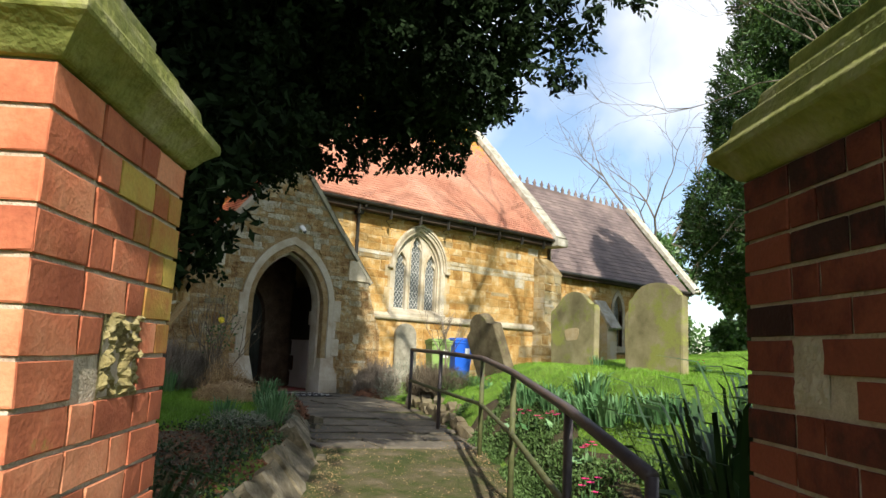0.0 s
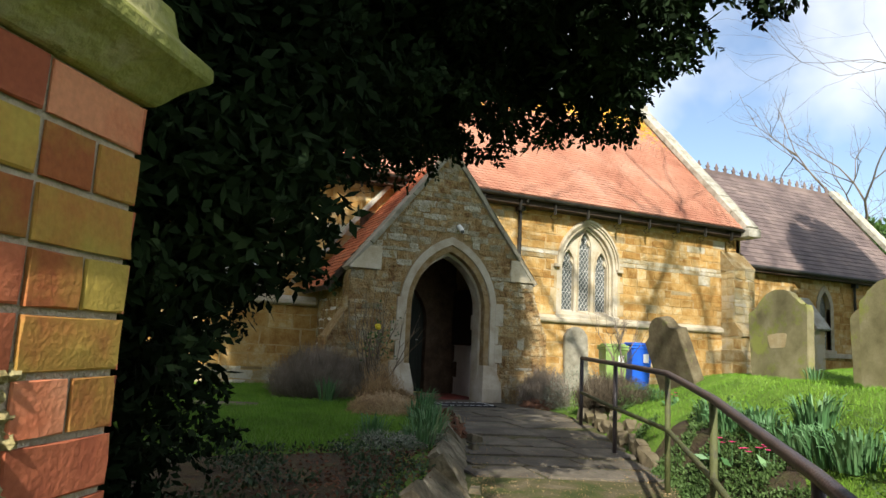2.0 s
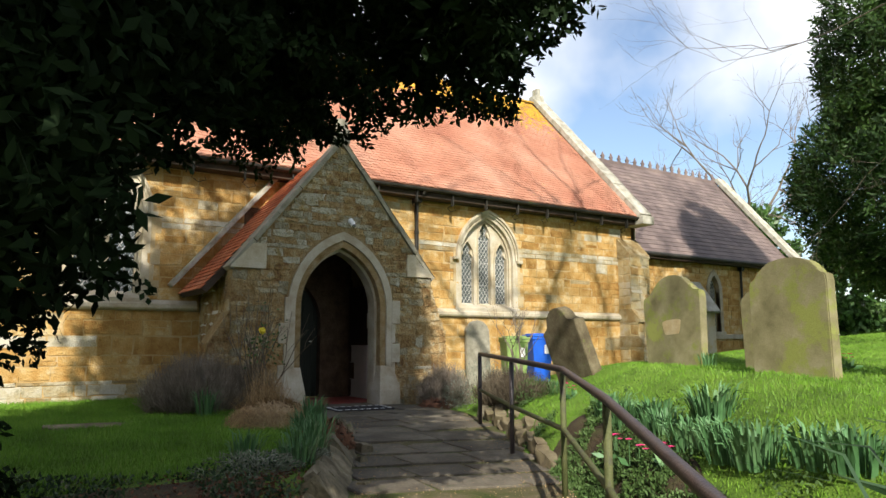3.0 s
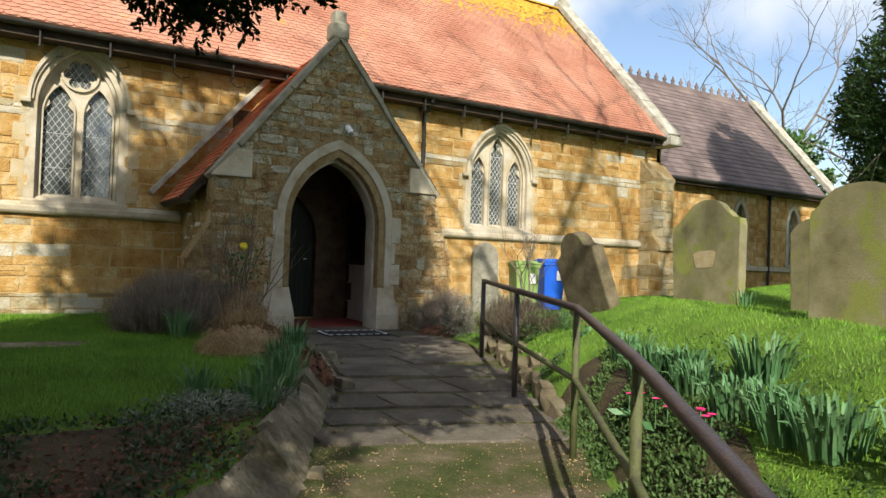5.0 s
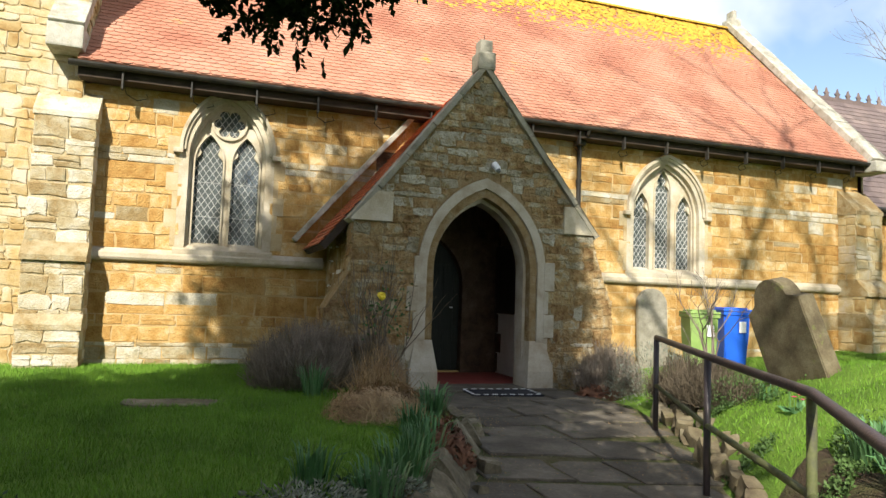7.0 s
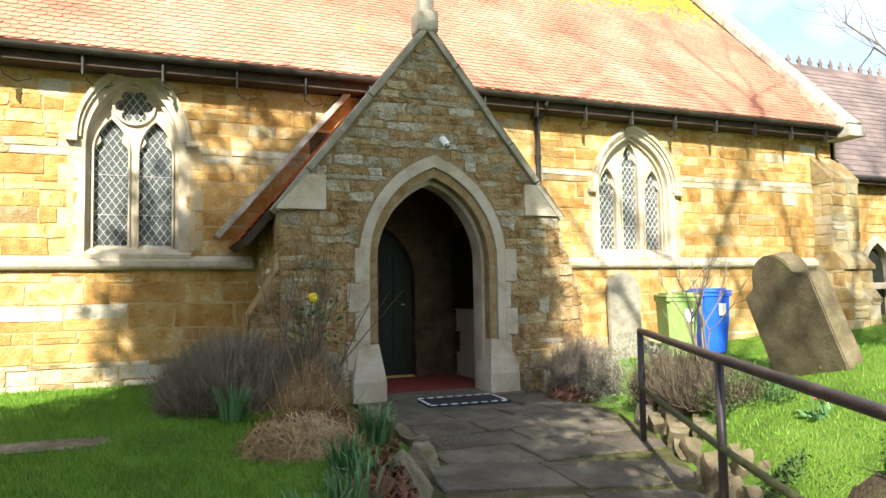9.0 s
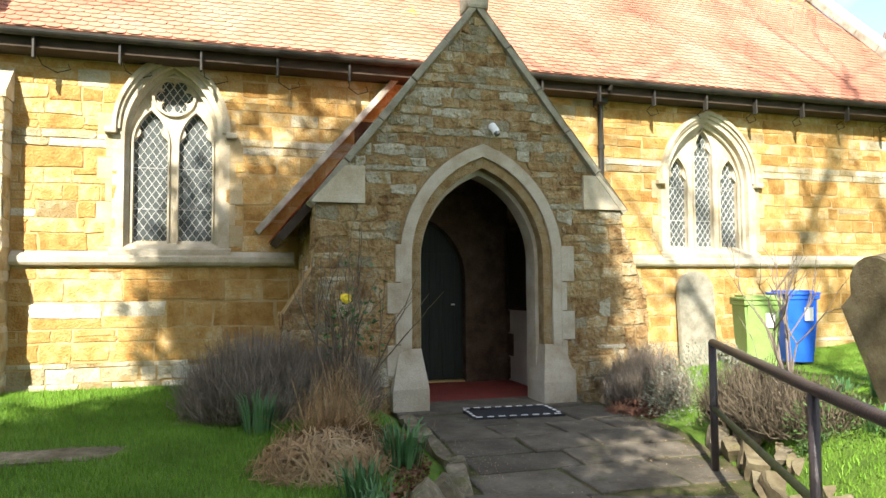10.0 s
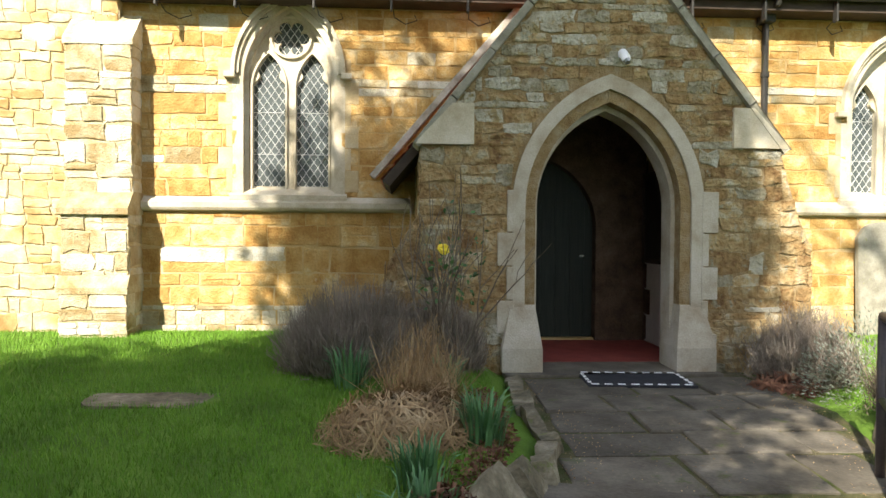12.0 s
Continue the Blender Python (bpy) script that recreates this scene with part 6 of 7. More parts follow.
# bare trees
def bare_tree(x, y, h, r, seed, label, aims, depth=4, ivy=0, limb=0.32):
    rng = random.Random(seed)
    z = ground_z(x, y) - 0.1
    th = empty("bare_tree", x, y, z, label, "tree")
    part("trunk", tube([(x, y, z), (x + 0.1, y, z + h * 0.3), (x + 0.05, y + 0.1, z + h * 0.55)], r, 9, taper=r * 0.6), M_BARK, th, smooth=True)
    for a in aims:
        bm = bmesh.new()
        branch_tree((x + 0.06, y + 0.05, z + h * rng.uniform(0.3, 0.55)), a, h * rng.uniform(0.24, 0.32), r * limb, depth, 0.42, rng, bm, 0.12, (2, 3), 5, 0.04)
        part("limb", bm, M_TWIG, th)
    if ivy:
        p, d = blob_points([(x, y, z + h * 0.3, h * 0.16, h * 0.16, h * 0.32), (x + 0.2, y, z + h * 0.5, h * 0.2, h * 0.2, h * 0.16)], ivy, 0.4, 0.1, 0.8)
        v, l = sprays(p, d, 0.3, 5, 0.24, 0.16)
        raw_mesh("ivy", v, l, 4, M_IVY, th, "pale green ivy over the trunk")
    return th


bare_tree(4.8, -9.0, 9.0, 0.12, 5, "leafless tree with fine grey branches over the lawn", [(-0.95, 0.75, 0.26), (-0.8, 0.5, 0.5), (-0.75, 0.9, 0.42), (-0.4, 0.3, 0.9), (-0.9, 0.55, 0.18), (-0.6, 0.7, 0.6), (0.3, 0.4, 0.9)], 5, limb=0.15)
bare_tree(-1.0, -12.8, 16.0, 0.38, 15, "tall leafless roadside tree behind the gate", [(0.3, 0.1, 1.0), (-0.35, 0.2, 1.0), (0.1, -0.3, 1.0), (0.5, -0.1, 0.8), (-0.1, 0.5, 0.9), (-0.5, -0.2, 0.8), (0.25, 0.35, 1.0), (-0.2, -0.4, 1.0)], 5)
bare_tree(22.7, 7.4, 9.6, 0.26, 6, "leafless tree behind the chancel with ivy", [(-0.6, 0.2, 0.9), (0.5, 0.3, 0.9), (0.1, -0.5, 1.0), (-0.2, 0.6, 0.8), (0.3, -0.2, 1.0), (-0.4, -0.3, 1.0)], 5, 3000)
bare_tree(24.6, 4.0, 7.6, 0.26, 7, "ivy-covered tree beyond the chancel", [(-0.5, 0.3, 1.0), (0.4, 0.1, 0.9), (0.0, -0.4, 0.9)], 3, 4200)
bare_tree(31, -5.0, 9.0, 0.3, 8, "leafless roadside tree beyond the churchyard", [(-0.5, 0.3, 1.0), (0.4, 0.1, 0.9), (0.0, -0.4, 0.9), (0.3, 0.5, 0.8)], 4)


# a far hedge to the east, and an added unseen one behind
def hedge(name, pts, h, label, n):
    cx, cy = pts[0][:2]
    E = []
    for (ax, ay), (bx, by) in zip(pts, pts[1:]):
        k = max(2, int(math.hypot(bx - ax, by - ay) / 1.6))
        for i in range(k):
            f = (i + 0.5) / k
            x, y = ax + (bx - ax) * f, ay + (by - ay) * f
            hh = h * NPR.uniform(0.7, 1.25)
            E.append((x, y, ground_z(x, y) + hh * 0.45, 1.3, 1.3, hh * 0.6))
    p, d = blob_points(E, n, 0.35, 0.25, 0.6)
    v, l = leaf_quads(p, d, 0.34, 0.22, 0.1)
    ob = raw_mesh(name, v, l, 4, M_IVY)
    return tagged(ob, label, "hedge", kind="stuff")


hedge("hedge", [(34, 14), (33, 0), (30, -10), (26, -18), (14, -24)], 2.6, "ragged evergreen hedge at the churchyard edge", 15000)
# added hedge, never in view: closes the place and dims western sky light
hedge("hedge_behind", [(12, -26), (-4, -22), (-12, -16), (-11.5, -6), (-11.2, 0.5)], 4.4, "tall evergreen hedge added out of view to cut low sky light", 14000)


# ---- small plants ----
def twig_dome(name, x, y, rx, ry, h, n, material, label, wild=0.25, seg=3, width=0.006, lean=0.5):
    """A dome of thin upright stalks, each a bent three-part strip."""
    z0 = ground_z(x, y) - 0.02
    th = empty(name, x, y, z0, label, "shrub")
    a, r = NPR.uniform(0, 2 * math.pi, n), NPR.uniform(0, 1, n) ** 0.5
    base = np.stack([x + rx * 0.7 * r * np.cos(a), y + ry * 0.7 * r * np.sin(a), np.full(n, z0)], 1)
    tip = np.stack([x + rx * 0.92 * r * np.cos(a) + rx * NPR.normal(0, wild * 0.3, n), y + ry * 0.92 * r * np.sin(a) + ry * NPR.normal(0, wild * 0.3, n), z0 + h * np.sqrt(np.clip(1 - r * r * 0.8, 0.1, 1)) * NPR.uniform(0.5, 1.1, n)], 1)
    mid = (base + tip) / 2 + NPR.normal(0, wild * 0.25, (n, 3)) * h
    pts = [base, mid, tip]
    s = unit(np.cross(unit(tip - base + 1e-6), NPR.normal(size=(n, 3)))) * width
    ring = np.stack([base - s, base + s, mid - s * 0.8, mid + s * 0.8, tip - s * 0.25, tip + s * 0.25], 1).reshape(-1, 3)
    k = np.arange(n)[:, None] * 6
    loops = np.concatenate([k + np.array([[0, 1, 3, 2]]), k + np.array([[2, 3, 5, 4]])], 1).ravel()
    raw_mesh("foliage", ring, loops, 4, material, th)
    p, d = blob_points([(x, y, z0, rx * 0.95, ry * 0.95, h * 0.92), (x + rx * 0.3, y, z0, rx * 0.6, ry * 0.7, h)], n * 4, 0.35, 0.3, 5)
    p = p[p[:, 2] > z0]
    v, l = leaf_quads(p, unit(NPR.normal(size=p.shape) * 0.6 + np.array([[0, 0, 0.8]])), 0.045 * NPR.uniform(0.5, 1.4, len(p)), 0.006)
    raw_mesh("undergrowth", v, l, 4, material, th)
    return th


def cushion(name, x, y, rx, ry, h, n, material, label, leaf=0.035):
    """A low dome of many small leaves."""
    z0 = ground_z(x, y) - 0.02
    th = empty(name, x, y, z0, label, "shrub")
    p, d = blob_points([(x, y, z0, rx, ry, h), (x + rx * 0.4, y - ry * 0.3, z0, rx * 0.6, ry * 0.6, h * 0.8)], n, 0.3, 0.25, 6)
    p = p[p[:, 2] > z0]
    v, l = leaf_quads(p, unit(p - np.array([[x, y, z0]]) + NPR.normal(size=p.shape) * 0.12), leaf * NPR.uniform(0.6, 1.5, len(p)), leaf * 0.3)
    raw_mesh("foliage", v, l, 4, material, th)
    return th


def tangle(name, x, y, rx, ry, h, n, material, label, length=0.22, width=0.004):
    """Dead stalks lying over each other on a mound."""
    z0 = ground_z(x, y) - 0.02
    th = empty(name, x, y, z0, label, "shrub")
    p, d = blob_points([(x, y, z0, rx, ry, h), (x + rx * 0.35, y + ry * 0.4, z0 + h * 0.2, rx * 0.6, ry * 0.6, h * 0.9)], n, 0.25, 0.5, 3)
    p = p[p[:, 2] > z0]
    n = len(p)
    out = unit((p - np.array([[x, y, z0]])) / np.array([[rx, ry, h]]))
    t = unit(np.cross(out, NPR.normal(size=(n, 3)))) + np.array([[0, 0, -0.25]])
    L = length * NPR.uniform(0.4, 1.3, n)[:, None]
    a, b, c = p - t * L / 2 - out * 0.02, p + out * 0.02 + NPR.normal(0, 0.012, (n, 3)), p + t * L / 2 - out * 0.02
    s = unit(np.cross(t, out)) * width
    ring = np.stack([a - s, a + s, b - s, b + s, c - s * 0.4, c + s * 0.4], 1).reshape(-1, 3)
    ring[:, 2] = np.maximum(ring[:, 2], z0)
    k = np.arange(n)[:, None] * 6
    loops = np.concatenate([k + np.array([[0, 1, 3, 2]]), k + np.array([[2, 3, 5, 4]])], 1).ravel()
    raw_mesh("foliage", ring, loops, 4, material, th)
    return th


def leaf_clump(name, x, y, r, h, n, material, label, width=0.016, droop=0.25, cat="plant", group=""):
    """A tuft of strap leaves that stand up and arch over."""
    z0 = ground_z(x, y) - 0.02
    th = empty(name, x, y, z0, label, cat, group)
    a, q = NPR.uniform(0, 2 * math.pi, n), NPR.uniform(0, 1, n) ** 0.6
    base = np.stack([x + r * 0.7 * q * np.cos(a), y + r * 0.7 * q * np.sin(a), np.full(n, z0)], 1)
    out = np.stack([np.cos(a), np.sin(a), np.zeros(n)], 1) * (q * droop * h)[:, None] + NPR.normal(0, 0.05, (n, 3)) * h
    hh = (h * NPR.uniform(0.6, 1.1, n))[:, None]
    up = np.array([[0, 0, 1.0]])
    p1 = base + up * hh * 0.5 + out * 0.35
    p2 = base + up * hh * 0.85 + out * 0.8
    p3 = base + up * hh * (1.0 - droop * 0.3) + out * 1.4
    s = unit(np.cross(out + 1e-4, np.repeat(up, n, 0) + NPR.normal(0, 0.5, (n, 3)))) * width
    ring = np.stack([base - s, base + s, p1 - s, p1 + s, p2 - s * 0.7, p2 + s * 0.7, p3 - s * 0.1, p3 + s * 0.1], 1).reshape(-1, 3)
    k = np.arange(n)[:, None] * 8
    loops = np.concatenate([k + np.array([[0, 1, 3, 2]]), k + np.array([[2, 3, 5, 4]]), k + np.array([[4, 5, 7, 6]])], 1).ravel()
    raw_mesh("foliage", ring, loops, 4, material, th)
    return th


twig_dome("lavender_bush", -2.35, -0.42, 0.75, 0.5, 0.80, 5200, M_LAV, "grey-brown winter lavender bush by the porch wall", wild=0.35, width=0.004)
twig_dome("lavender_bush", -1.65, -0.40, 0.5, 0.38, 0.66, 2200, M_LAV, "twiggy grey lavender bush beside the porch")
twig_dome("lavender_bush", 1.65, -0.50, 0.5, 0.38, 0.72, 3000, M_LAV, "grey lavender bush at the porch corner", wild=0.5, width=0.004)
cushion("lavender_bush", 1.85, -1.25, 0.68, 0.52, 0.74, 8200, M_SANT, "silver-grey bushy plant above the path edge")
twig_dome("lavender_bush", 1.65, -2.15, 0.55, 0.5, 0.55, 1900, M_SHRUB, "straggly brown winter shrub beside the handrail")
twig_dome("lavender_bush", 1.30, -2.95, 0.42, 0.55, 0.42, 1500, M_SHRUB, "straggly brown shrub on the bank by the handrail", wild=0.5, width=0.004)
cushion("silver_plant", 1.15, -3.45, 0.3, 0.4, 0.3, 2600, M_WEED, "low green shrub on the bank by the handrail")
tangle("rusty_plant", 1.35, -0.75, 0.35, 0.25, 0.2, 1300, M_DEADRED, "low rusty red dead foliage at the path edge", 0.12, 0.007)
tangle("straw_mound", -1.95, -2.30, 0.52, 0.44, 0.27, 5200, M_STRAW, "collapsed mound of dead straw-coloured stalks", 0.26, 0.0036)
twig_dome("dead_stalks", -1.82, -1.75, 0.28, 0.24, 0.66, 620, M_STRAW, "upright clump of dead straw-coloured stalks", 0.7, width=0.003)
tangle("rusty_plant", -1.82, -3.72, 0.22, 0.32, 0.24, 2200, M_DEADRED, "rusty brown dead plant on the path edging", 0.12, 0.008)
cushion("silver_plant", -3.0, -4.85, 0.44, 0.28, 0.18, 5200, M_SANT, "low silver-leaved cushion plant by the edging")
cushion("silver_plant", -2.48, -4.62, 0.26, 0.24, 0.15, 2200, M_SANT, "small silver-leaved cushion plant by the edging")
for x, y, r, h, n in ((-1.48, -2.45, 0.17, 0.34, 90), (-1.85, -3.10, 0.17, 0.28, 90), (-2.35, -1.05, 0.17, 0.36, 80), (-1.62, -1.20, 0.16, 0.3, 70), (-2.05, -3.95, 0.2, 0.3, 90), (-2.3, -4.35, 0.22, 0.3, 100), (-2.55, -4.75, 0.2, 0.28, 90), (-1.85, -3.6, 0.16, 0.28, 70), (-2.85, -4.3, 0.18, 0.26, 70)):
    leaf_clump("daffodil_clump", x, y, r, h, n, M_DAFF, "clump of blue-green daffodil leaves in the lawn", 0.008, 0.25, "plant", "daffodil clumps")
rng = random.Random(12)
for k in range(12):
    f = k / 11
    x, y = 0.28 - 1.5 * f + rng.uniform(-0.14, 0.14), -5.55 - 3.0 * f + rng.uniform(-0.14, 0.14)
    leaf_clump("daffodil_clump", x, y, 0.22, rng.uniform(0.20, 0.28), 120, M_DAFF, "clump of blue-green daffodil leaves on the bank", 0.009, 0.3, "plant", "daffodil clumps")
for x, y in ((1.3, -3.6), (2.1, -2.9), (2.8, -1.9), (1.9, -5.4)):
    leaf_clump("daffodil_clump", x, y, 0.12, 0.18, 40, M_DAFF, "small clump of daffodil leaves in the grass", 0.008, 0.25, "plant", "daffodil clumps")
for x, y, h in ((-2.75, -9.72, 0.85), (-2.52, -9.95, 0.92), (-2.92, -9.95, 0.7), (-2.4, -9.62, 0.75), (-2.3, -10.2, 0.9), (-2.62, -10.35, 0.85)):
    leaf_clump("sword_leaf_plant", x, y, 0.28, h, 64, M_IRIS_SHADE, "sword-leaved plant beside the gate pier, greens darkened for shade", 0.016, 0.42)
for x, y, h in ((-5.05, -8.5, 0.55), (-4.75, -7.9, 0.45), (-5.3, -8.1, 0.5)):
    leaf_clump("sword_leaf_plant", x, y, 0.22, h, 36, M_IRIS_SHADE, "dark sword-leaved plant in the yew's shade", 0.016, 0.6)


def flower_plant(x, y, n, material, label, h=0.16):
    z = ground_z(x, y)
    th = empty("flower", x, y, z, label, "flower")
    v, l = leaf_quads(np.array([[x, y, z]] * 14) + NPR.normal(0, 0.03, (14, 3)) * [1, 1, 0], unit(NPR.normal(size=(14, 3)) * [1, 1, 0.3] + [0, 0, 0.5]), 0.13, 0.045)
    raw_mesh("foliage", v, l, 4, M_DAFF, th)
    for k in range(n):
        c = Vector((x + rng.uniform(-0.06, 0.06), y + rng.uniform(-0.06, 0.06), z + h * rng.uniform(0.6, 1.1)))
        bm = bmesh.new()
        ctr = bm.verts.new(c + Vector((0, 0, 0.004)))
        ring = [bm.verts.new(c + Vector((0.03 * (1 if i % 2 else 0.7) * math.cos(i * math.pi / 5), 0.03 * (1 if i % 2 else 0.7) * math.sin(i * math.pi / 5), 0.012))) for i in range(10)]
        for i in range(10):
            bm.faces.new((ctr, ring[i], ring[(i + 1) % 10]))
        part("blossom", bm, material, th)
        part("stem", tube([c, (c.x, c.y, z)], 0.003, 4), M_DAFF, th)


for x, y in ((-0.78, -6.75), (-0.95, -7.15), (-1.75, -8.15), (-2.2, -8.55), (0.9, -4.3), (2.5, -6.6), (-0.5, -6.3)):
    flower_plant(x, y, 5, M_PINK, "small pink primula in flower")

# rose bush with one yellow bloom
rose = empty("rose_bush", -1.55, -0.85, ground_z(-1.55, -0.85), "sparse thorny rose bush with one yellow bloom", "shrub")
rng = random.Random(44)
for k in range(13):
    bm = bmesh.new()
    branch_tree((-1.62 + rng.uniform(-0.12, 0.12), -0.85 + rng.uniform(-0.1, 0.1), 0.05), (rng.gauss(-0.14, 0.08), rng.gauss(0, 0.10), 1), rng.uniform(0.5, 0.8), 0.012, 2, 0.22, rng, bm, 0.12)
    part("stem", bm, M_BARK, rose)
p, d = blob_points([(-1.55, -0.85, 1.0, 0.35, 0.3, 0.6)], 170, 0.8, 0.5, 2)
v, l = leaf_quads(p, d, 0.05, 0.03)
raw_mesh("foliage", v, l, 4, M_IVY, rose)
bm = bmesh.new()
bmesh.ops.create_icosphere(bm, subdivisions=2, radius=0.045, matrix=pose(-1.62, -0.95, 1.17))
for w in bm.verts:
    w.co += Vector((rng.uniform(-1, 1), rng.uniform(-1, 1), rng.uniform(-1, 1))) * 0.012
part("bloom", bm, M_YELLOW, rose)
# bare sapling beside the leaning stone
sap = empty("sapling", 1.6, -2.55, ground_z(1.6, -2.55), "leafless thin sapling by the handrail", "shrub")
for k in range(6):
    bm = bmesh.new()
    branch_tree((1.6, -2.55, ground_z(1.6, -2.55) + rng.uniform(0, 0.3)), (rng.gauss(0, 0.35), rng.gauss(0, 0.35), 1), rng.uniform(0.42, 0.6), 0.012, 3, 0.36, rng, bm, 0.1)
    part("stem", bm, M_TWIG, sap)

# dark planting beds either side of the path
def bed(name, rows, inner, outer, label):
    vs, fs, k = [], [], 9
    for i, y in enumerate(rows):
        for j in range(k):
            x = inner(y) + (outer(y) - inner(y)) * j / (k - 1)
            vs.append((x, y, ground_z(x, y) + (0.012 if 0 < j < k - 1 and 0 < i < len(rows) - 1 else -0.03)))
            if i and j:
                a = i * k + j
                fs.append((a - k - 1, a - k, a, a - 1))
    return tagged(link_mesh(name, vs, fs, M_EARTH, smooth=True), label, "flower bed", kind="structure")


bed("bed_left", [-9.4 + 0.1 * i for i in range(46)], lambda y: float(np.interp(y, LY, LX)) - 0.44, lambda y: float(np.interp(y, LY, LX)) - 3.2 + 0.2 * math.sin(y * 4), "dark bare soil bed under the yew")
bed("bed_right", [-9.9 + 0.1 * i for i in range(50)], lambda y: float(np.interp(y, RY, RX)) + 0.10, lambda y: float(np.interp(y, RY, RX)) + 0.75 + 0.1 * math.sin(y * 5), "dark weedy soil on the bank beside the handrail")
P = []
for _ in range(7000):
    y = NPR.uniform(-9.6, -1.2)
    x = float(np.interp(y, LY, LX)) - 0.30 - abs(NPR.normal(0, 0.7 if y < -4.7 else 0.12))
    P.append((x, y, ground_z(x, y) + 0.016 + NPR.uniform(0, 0.012)))
P = np.array(P)
v, l = leaf_quads(P, unit(NPR.normal(size=P.shape) * [1, 1, 0.25]), NPR.uniform(0.02, 0.05, len(P)), 0.022, 0.2)
tagged(raw_mesh("leaf_litter", v, l, 4, M_DEADRED), "rusty brown fallen leaves on the bed", "leaf litter", kind="stuff")

# ground cover on the bank beside the handrail
P = []
for _ in range(52000):
    y = NPR.uniform(-10.2, -2.2)
    rx = float(np.interp(y, RY, RX))
    x = rx + abs(NPR.normal(0.12, 0.42))
    if x - rx < 1.5 and noise.noise(Vector((x * 2.2, y * 2.2, 5))) > -0.2 + 0.5 * smooth(-6.2, -4.2, y):
        P.append((x, y, ground_z(x, y) + NPR.uniform(0, 0.05)))
P = np.array(P)
v, l = leaf_quads(P, unit(NPR.normal(size=P.shape) + [0, 0, 0.9]), NPR.uniform(0.016, 0.048, len(P)), 0.017, 0.15)
tagged(raw_mesh("ground_cover", v, l, 4, M_WEED), "low green ivy and weeds on the bank", "ground cover", kind="stuff")
# dark ground cover under the yew
P = []
for _ in range(30000):
    x, y = NPR.uniform(-7.5, -2.2), NPR.uniform(-9.6, -4.3)
    lx = float(np.interp(y, LY, LX))
    if x < lx - 0.35 and noise.noise(Vector((x * 2, y * 2, 9))) > -0.1 and y < -4.6 - 0.25 * math.sin(x * 3):
        P.append((x, y, ground_z(x, y) + NPR.uniform(0, 0.07)))
P = np.array(P)
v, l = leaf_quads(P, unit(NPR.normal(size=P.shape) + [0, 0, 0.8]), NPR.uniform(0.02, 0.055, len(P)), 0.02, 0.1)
tagged(raw_mesh("shade_plants", v, l, 4, M_IRIS_SHADE), "dark low plants in the yew's shade", "ground cover", kind="stuff")

# stones set in the bank at the path's edge
bank = empty("bank_edging", 0.4, -3.8, 0, "mossy rough stones along the foot of the bank", "edging", kind="structure")
rng = random.Random(19)
y = -2.2
i = 0
while y > -5.3:
    x = float(np.interp(y, RY, RX)) + 0.17 + rng.uniform(-0.05, 0.07)
    r = rng.uniform(0.06, 0.20)
    m = pose(x, y, path_z(y) - 0.05, rng.uniform(-12, 12), -24 + rng.uniform(-14, 14), 62 + rng.uniform(-22, 22))
    part("bank_stone", rough_slab(r * 2.1, rng.uniform(0.08, 0.16), rng.uniform(0.12, 0.26), m, i + 90, 0.035), M_SLABEDGE if rng.random() < 0.3 else M_GRAVE_B, bank)
    if y > -4.9:
        m = pose(x + 0.17, y - 0.05, path_z(y) + 0.08, rng.uniform(-12, 12), -30 + rng.uniform(-14, 14), 62 + rng.uniform(-25, 25))
        part("bank_stone", rough_slab(r * 1.7, rng.uniform(0.07, 0.14), rng.uniform(0.10, 0.2), m, i + 190, 0.035), M_GRAVE_B if rng.random() < 0.6 else M_SLABEDGE, bank)
    y -= r * rng.uniform(1.5, 2.1)
    i += 1

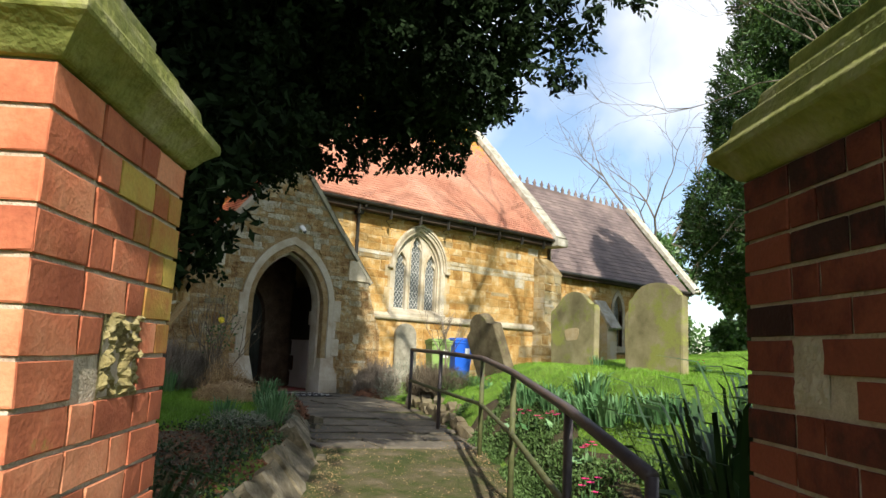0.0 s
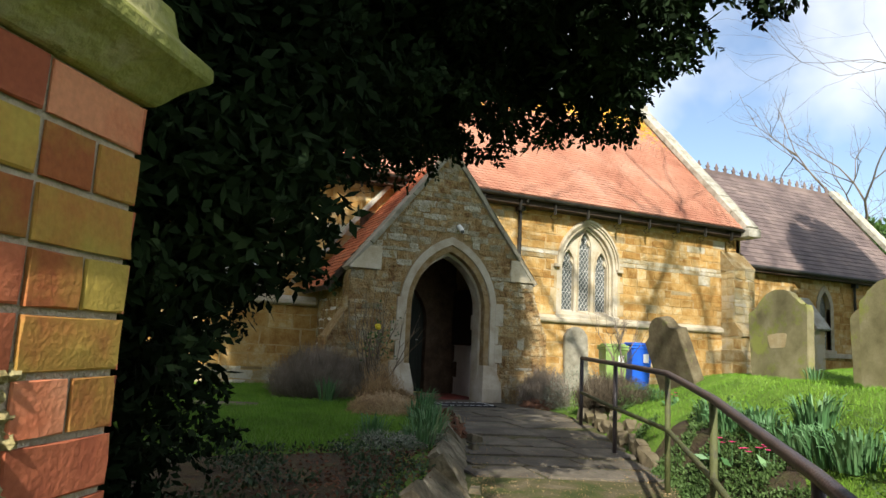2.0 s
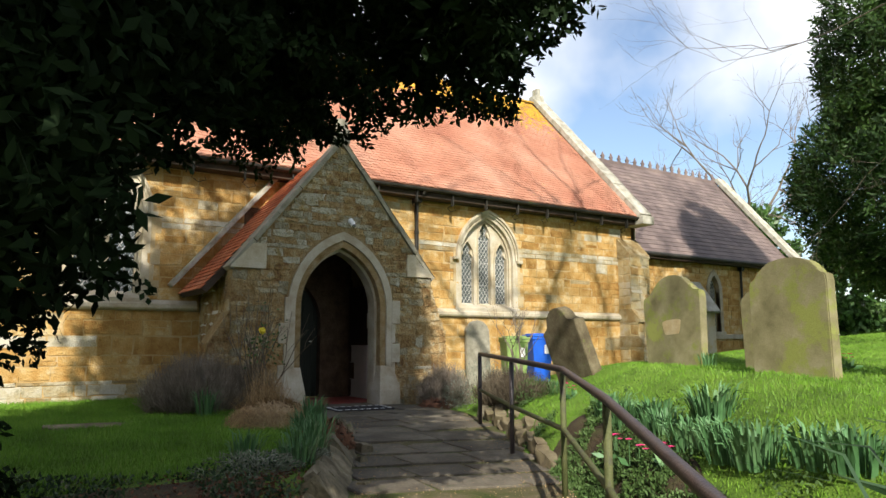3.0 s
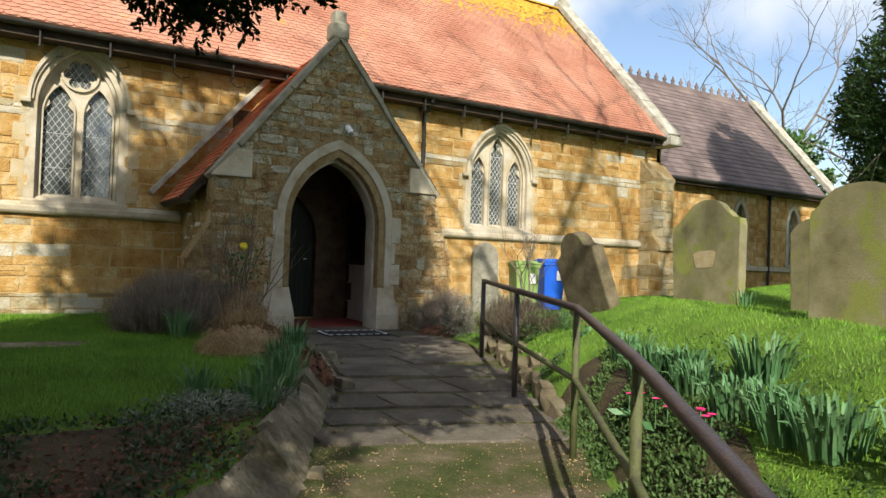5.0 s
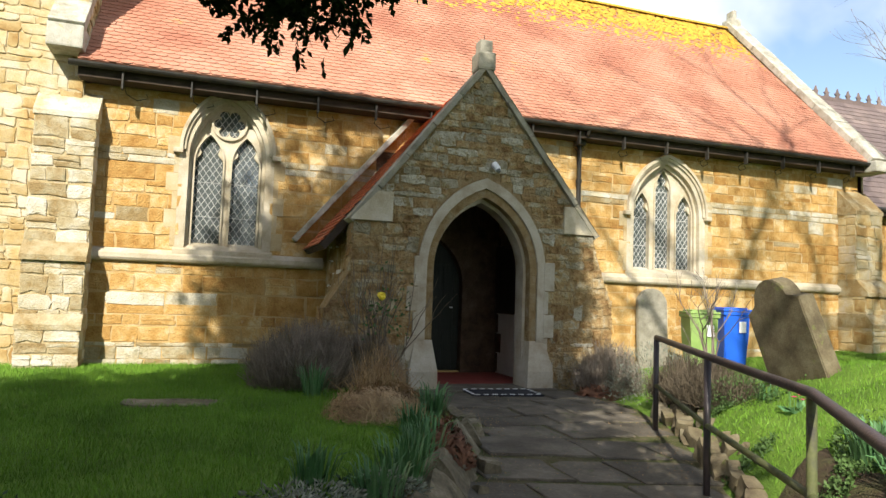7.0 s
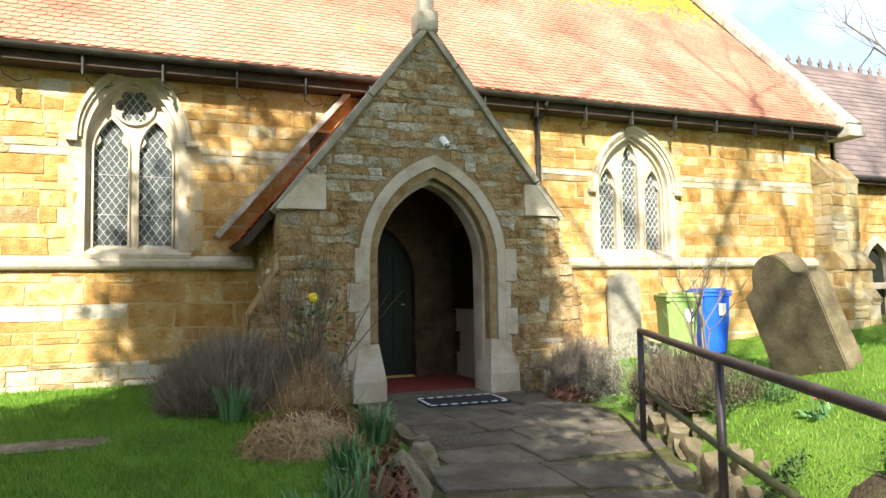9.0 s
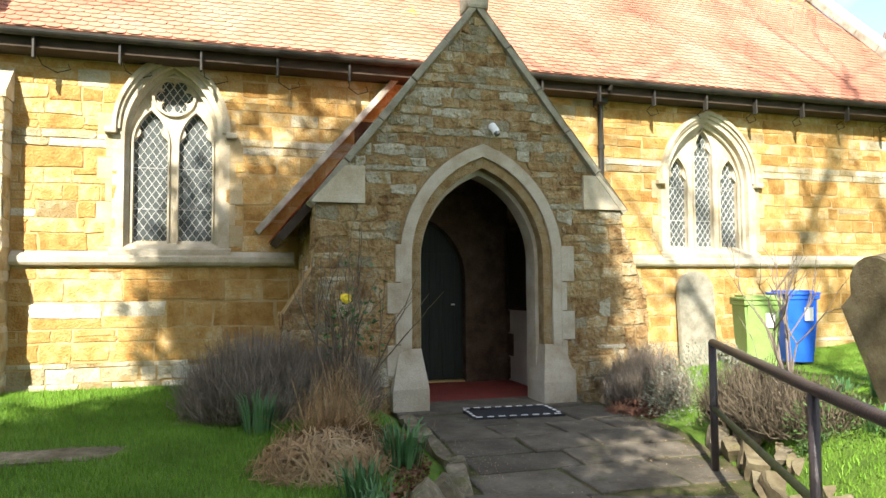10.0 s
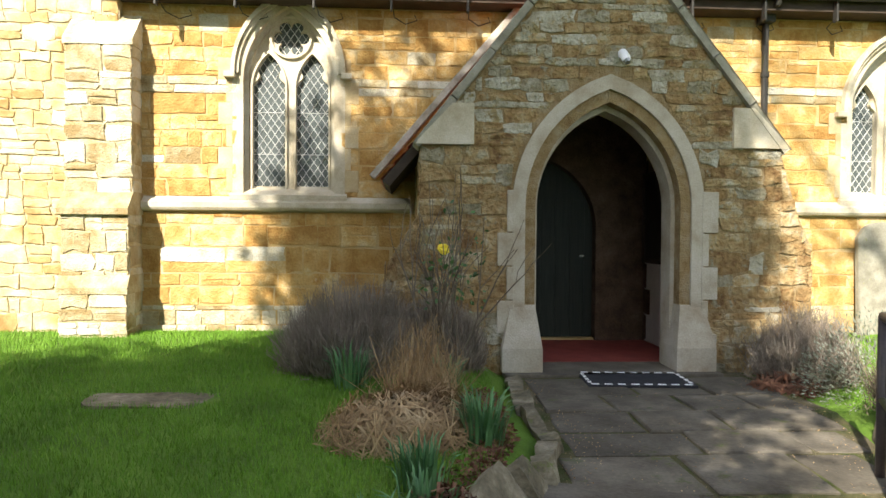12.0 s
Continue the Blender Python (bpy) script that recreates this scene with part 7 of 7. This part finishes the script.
# grit, twigs and petals on the path
P = []
for _ in range(9000):
    y = NPR.uniform(-11.5, -0.4) if NPR.uniform() < 0.35 else NPR.uniform(-11.5, -5.3)
    lx, rx = float(np.interp(y, LY, LX)), float(np.interp(y, RY, RX))
    f = NPR.uniform(0, 1)
    f = f if NPR.uniform() < 0.5 else (0.12 * f if NPR.uniform() < 0.5 else 1 - 0.12 * f)
    P.append((lx + (rx - lx) * f, y, path_z(y) + 0.018))
P = np.array(P)
v, l = leaf_quads(P, unit(NPR.normal(size=P.shape) * [1, 1, 0.3]), NPR.uniform(0.005, 0.018, len(P)), 0.007, 0.4)
tagged(raw_mesh("path_litter", v, l, 4, M_STRAW), "scattered grit and dry leaf scraps on the path", "litter", kind="stuff")

# ---- grass ----
def grass(name, n, xr, yr, keep, hmin, hmax, label):
    x, y = NPR.uniform(*xr, n), NPR.uniform(*yr, n)
    lx, rx = np.interp(y, LY, LX), np.interp(y, RY, RX)
    ok = keep(x, y, lx, rx)
    x, y = x[ok], y[ok]
    z = np.array([ground_z(a, b) for a, b in zip(x, y)])
    n = len(x)
    a, h = NPR.uniform(0, 2 * math.pi, n), NPR.uniform(hmin, hmax, n)
    dx, dy = np.cos(a), np.sin(a)
    wd = 0.0035
    lean = NPR.uniform(0.1, 0.7, n) * h
    b = NPR.uniform(0, 2 * math.pi, n)
    v = np.stack([np.stack([x - dx * wd, y - dy * wd, z - 0.005], 1), np.stack([x + dx * wd, y + dy * wd, z - 0.005], 1), np.stack([x + np.cos(b) * lean, y + np.sin(b) * lean, z + h], 1)], 1).reshape(-1, 3)
    return tagged(raw_mesh(name, v, np.arange(3 * n), 3, M_GRASS), label, "grass", kind="stuff")


grass("grass", 150000, (-7.0, -0.95), (-6.2, 1.75), lambda x, y, lx, rx: (x < lx - 0.3) & ~((y < -4.95 + 0.12 * np.sin(x * 3)) & (x > lx - 3.1)) & ~((x + 3.68) ** 2 / 0.25 + (y + 1.4) ** 2 / 0.034 < 0.8) & ~((x > -2.2) & (y > -0.05)), 0.025, 0.06, "short green lawn grass")
grass("grass_bank", 190000, (-1.6, 9.5), (-9.0, 1.7), lambda x, y, lx, rx: (x > rx + 0.66 - 0.36 * (y > -5.0)) & ~((x < 2.1) & (y > -0.05)), 0.014, 0.042, "sunlit green lawn grass among the graves")
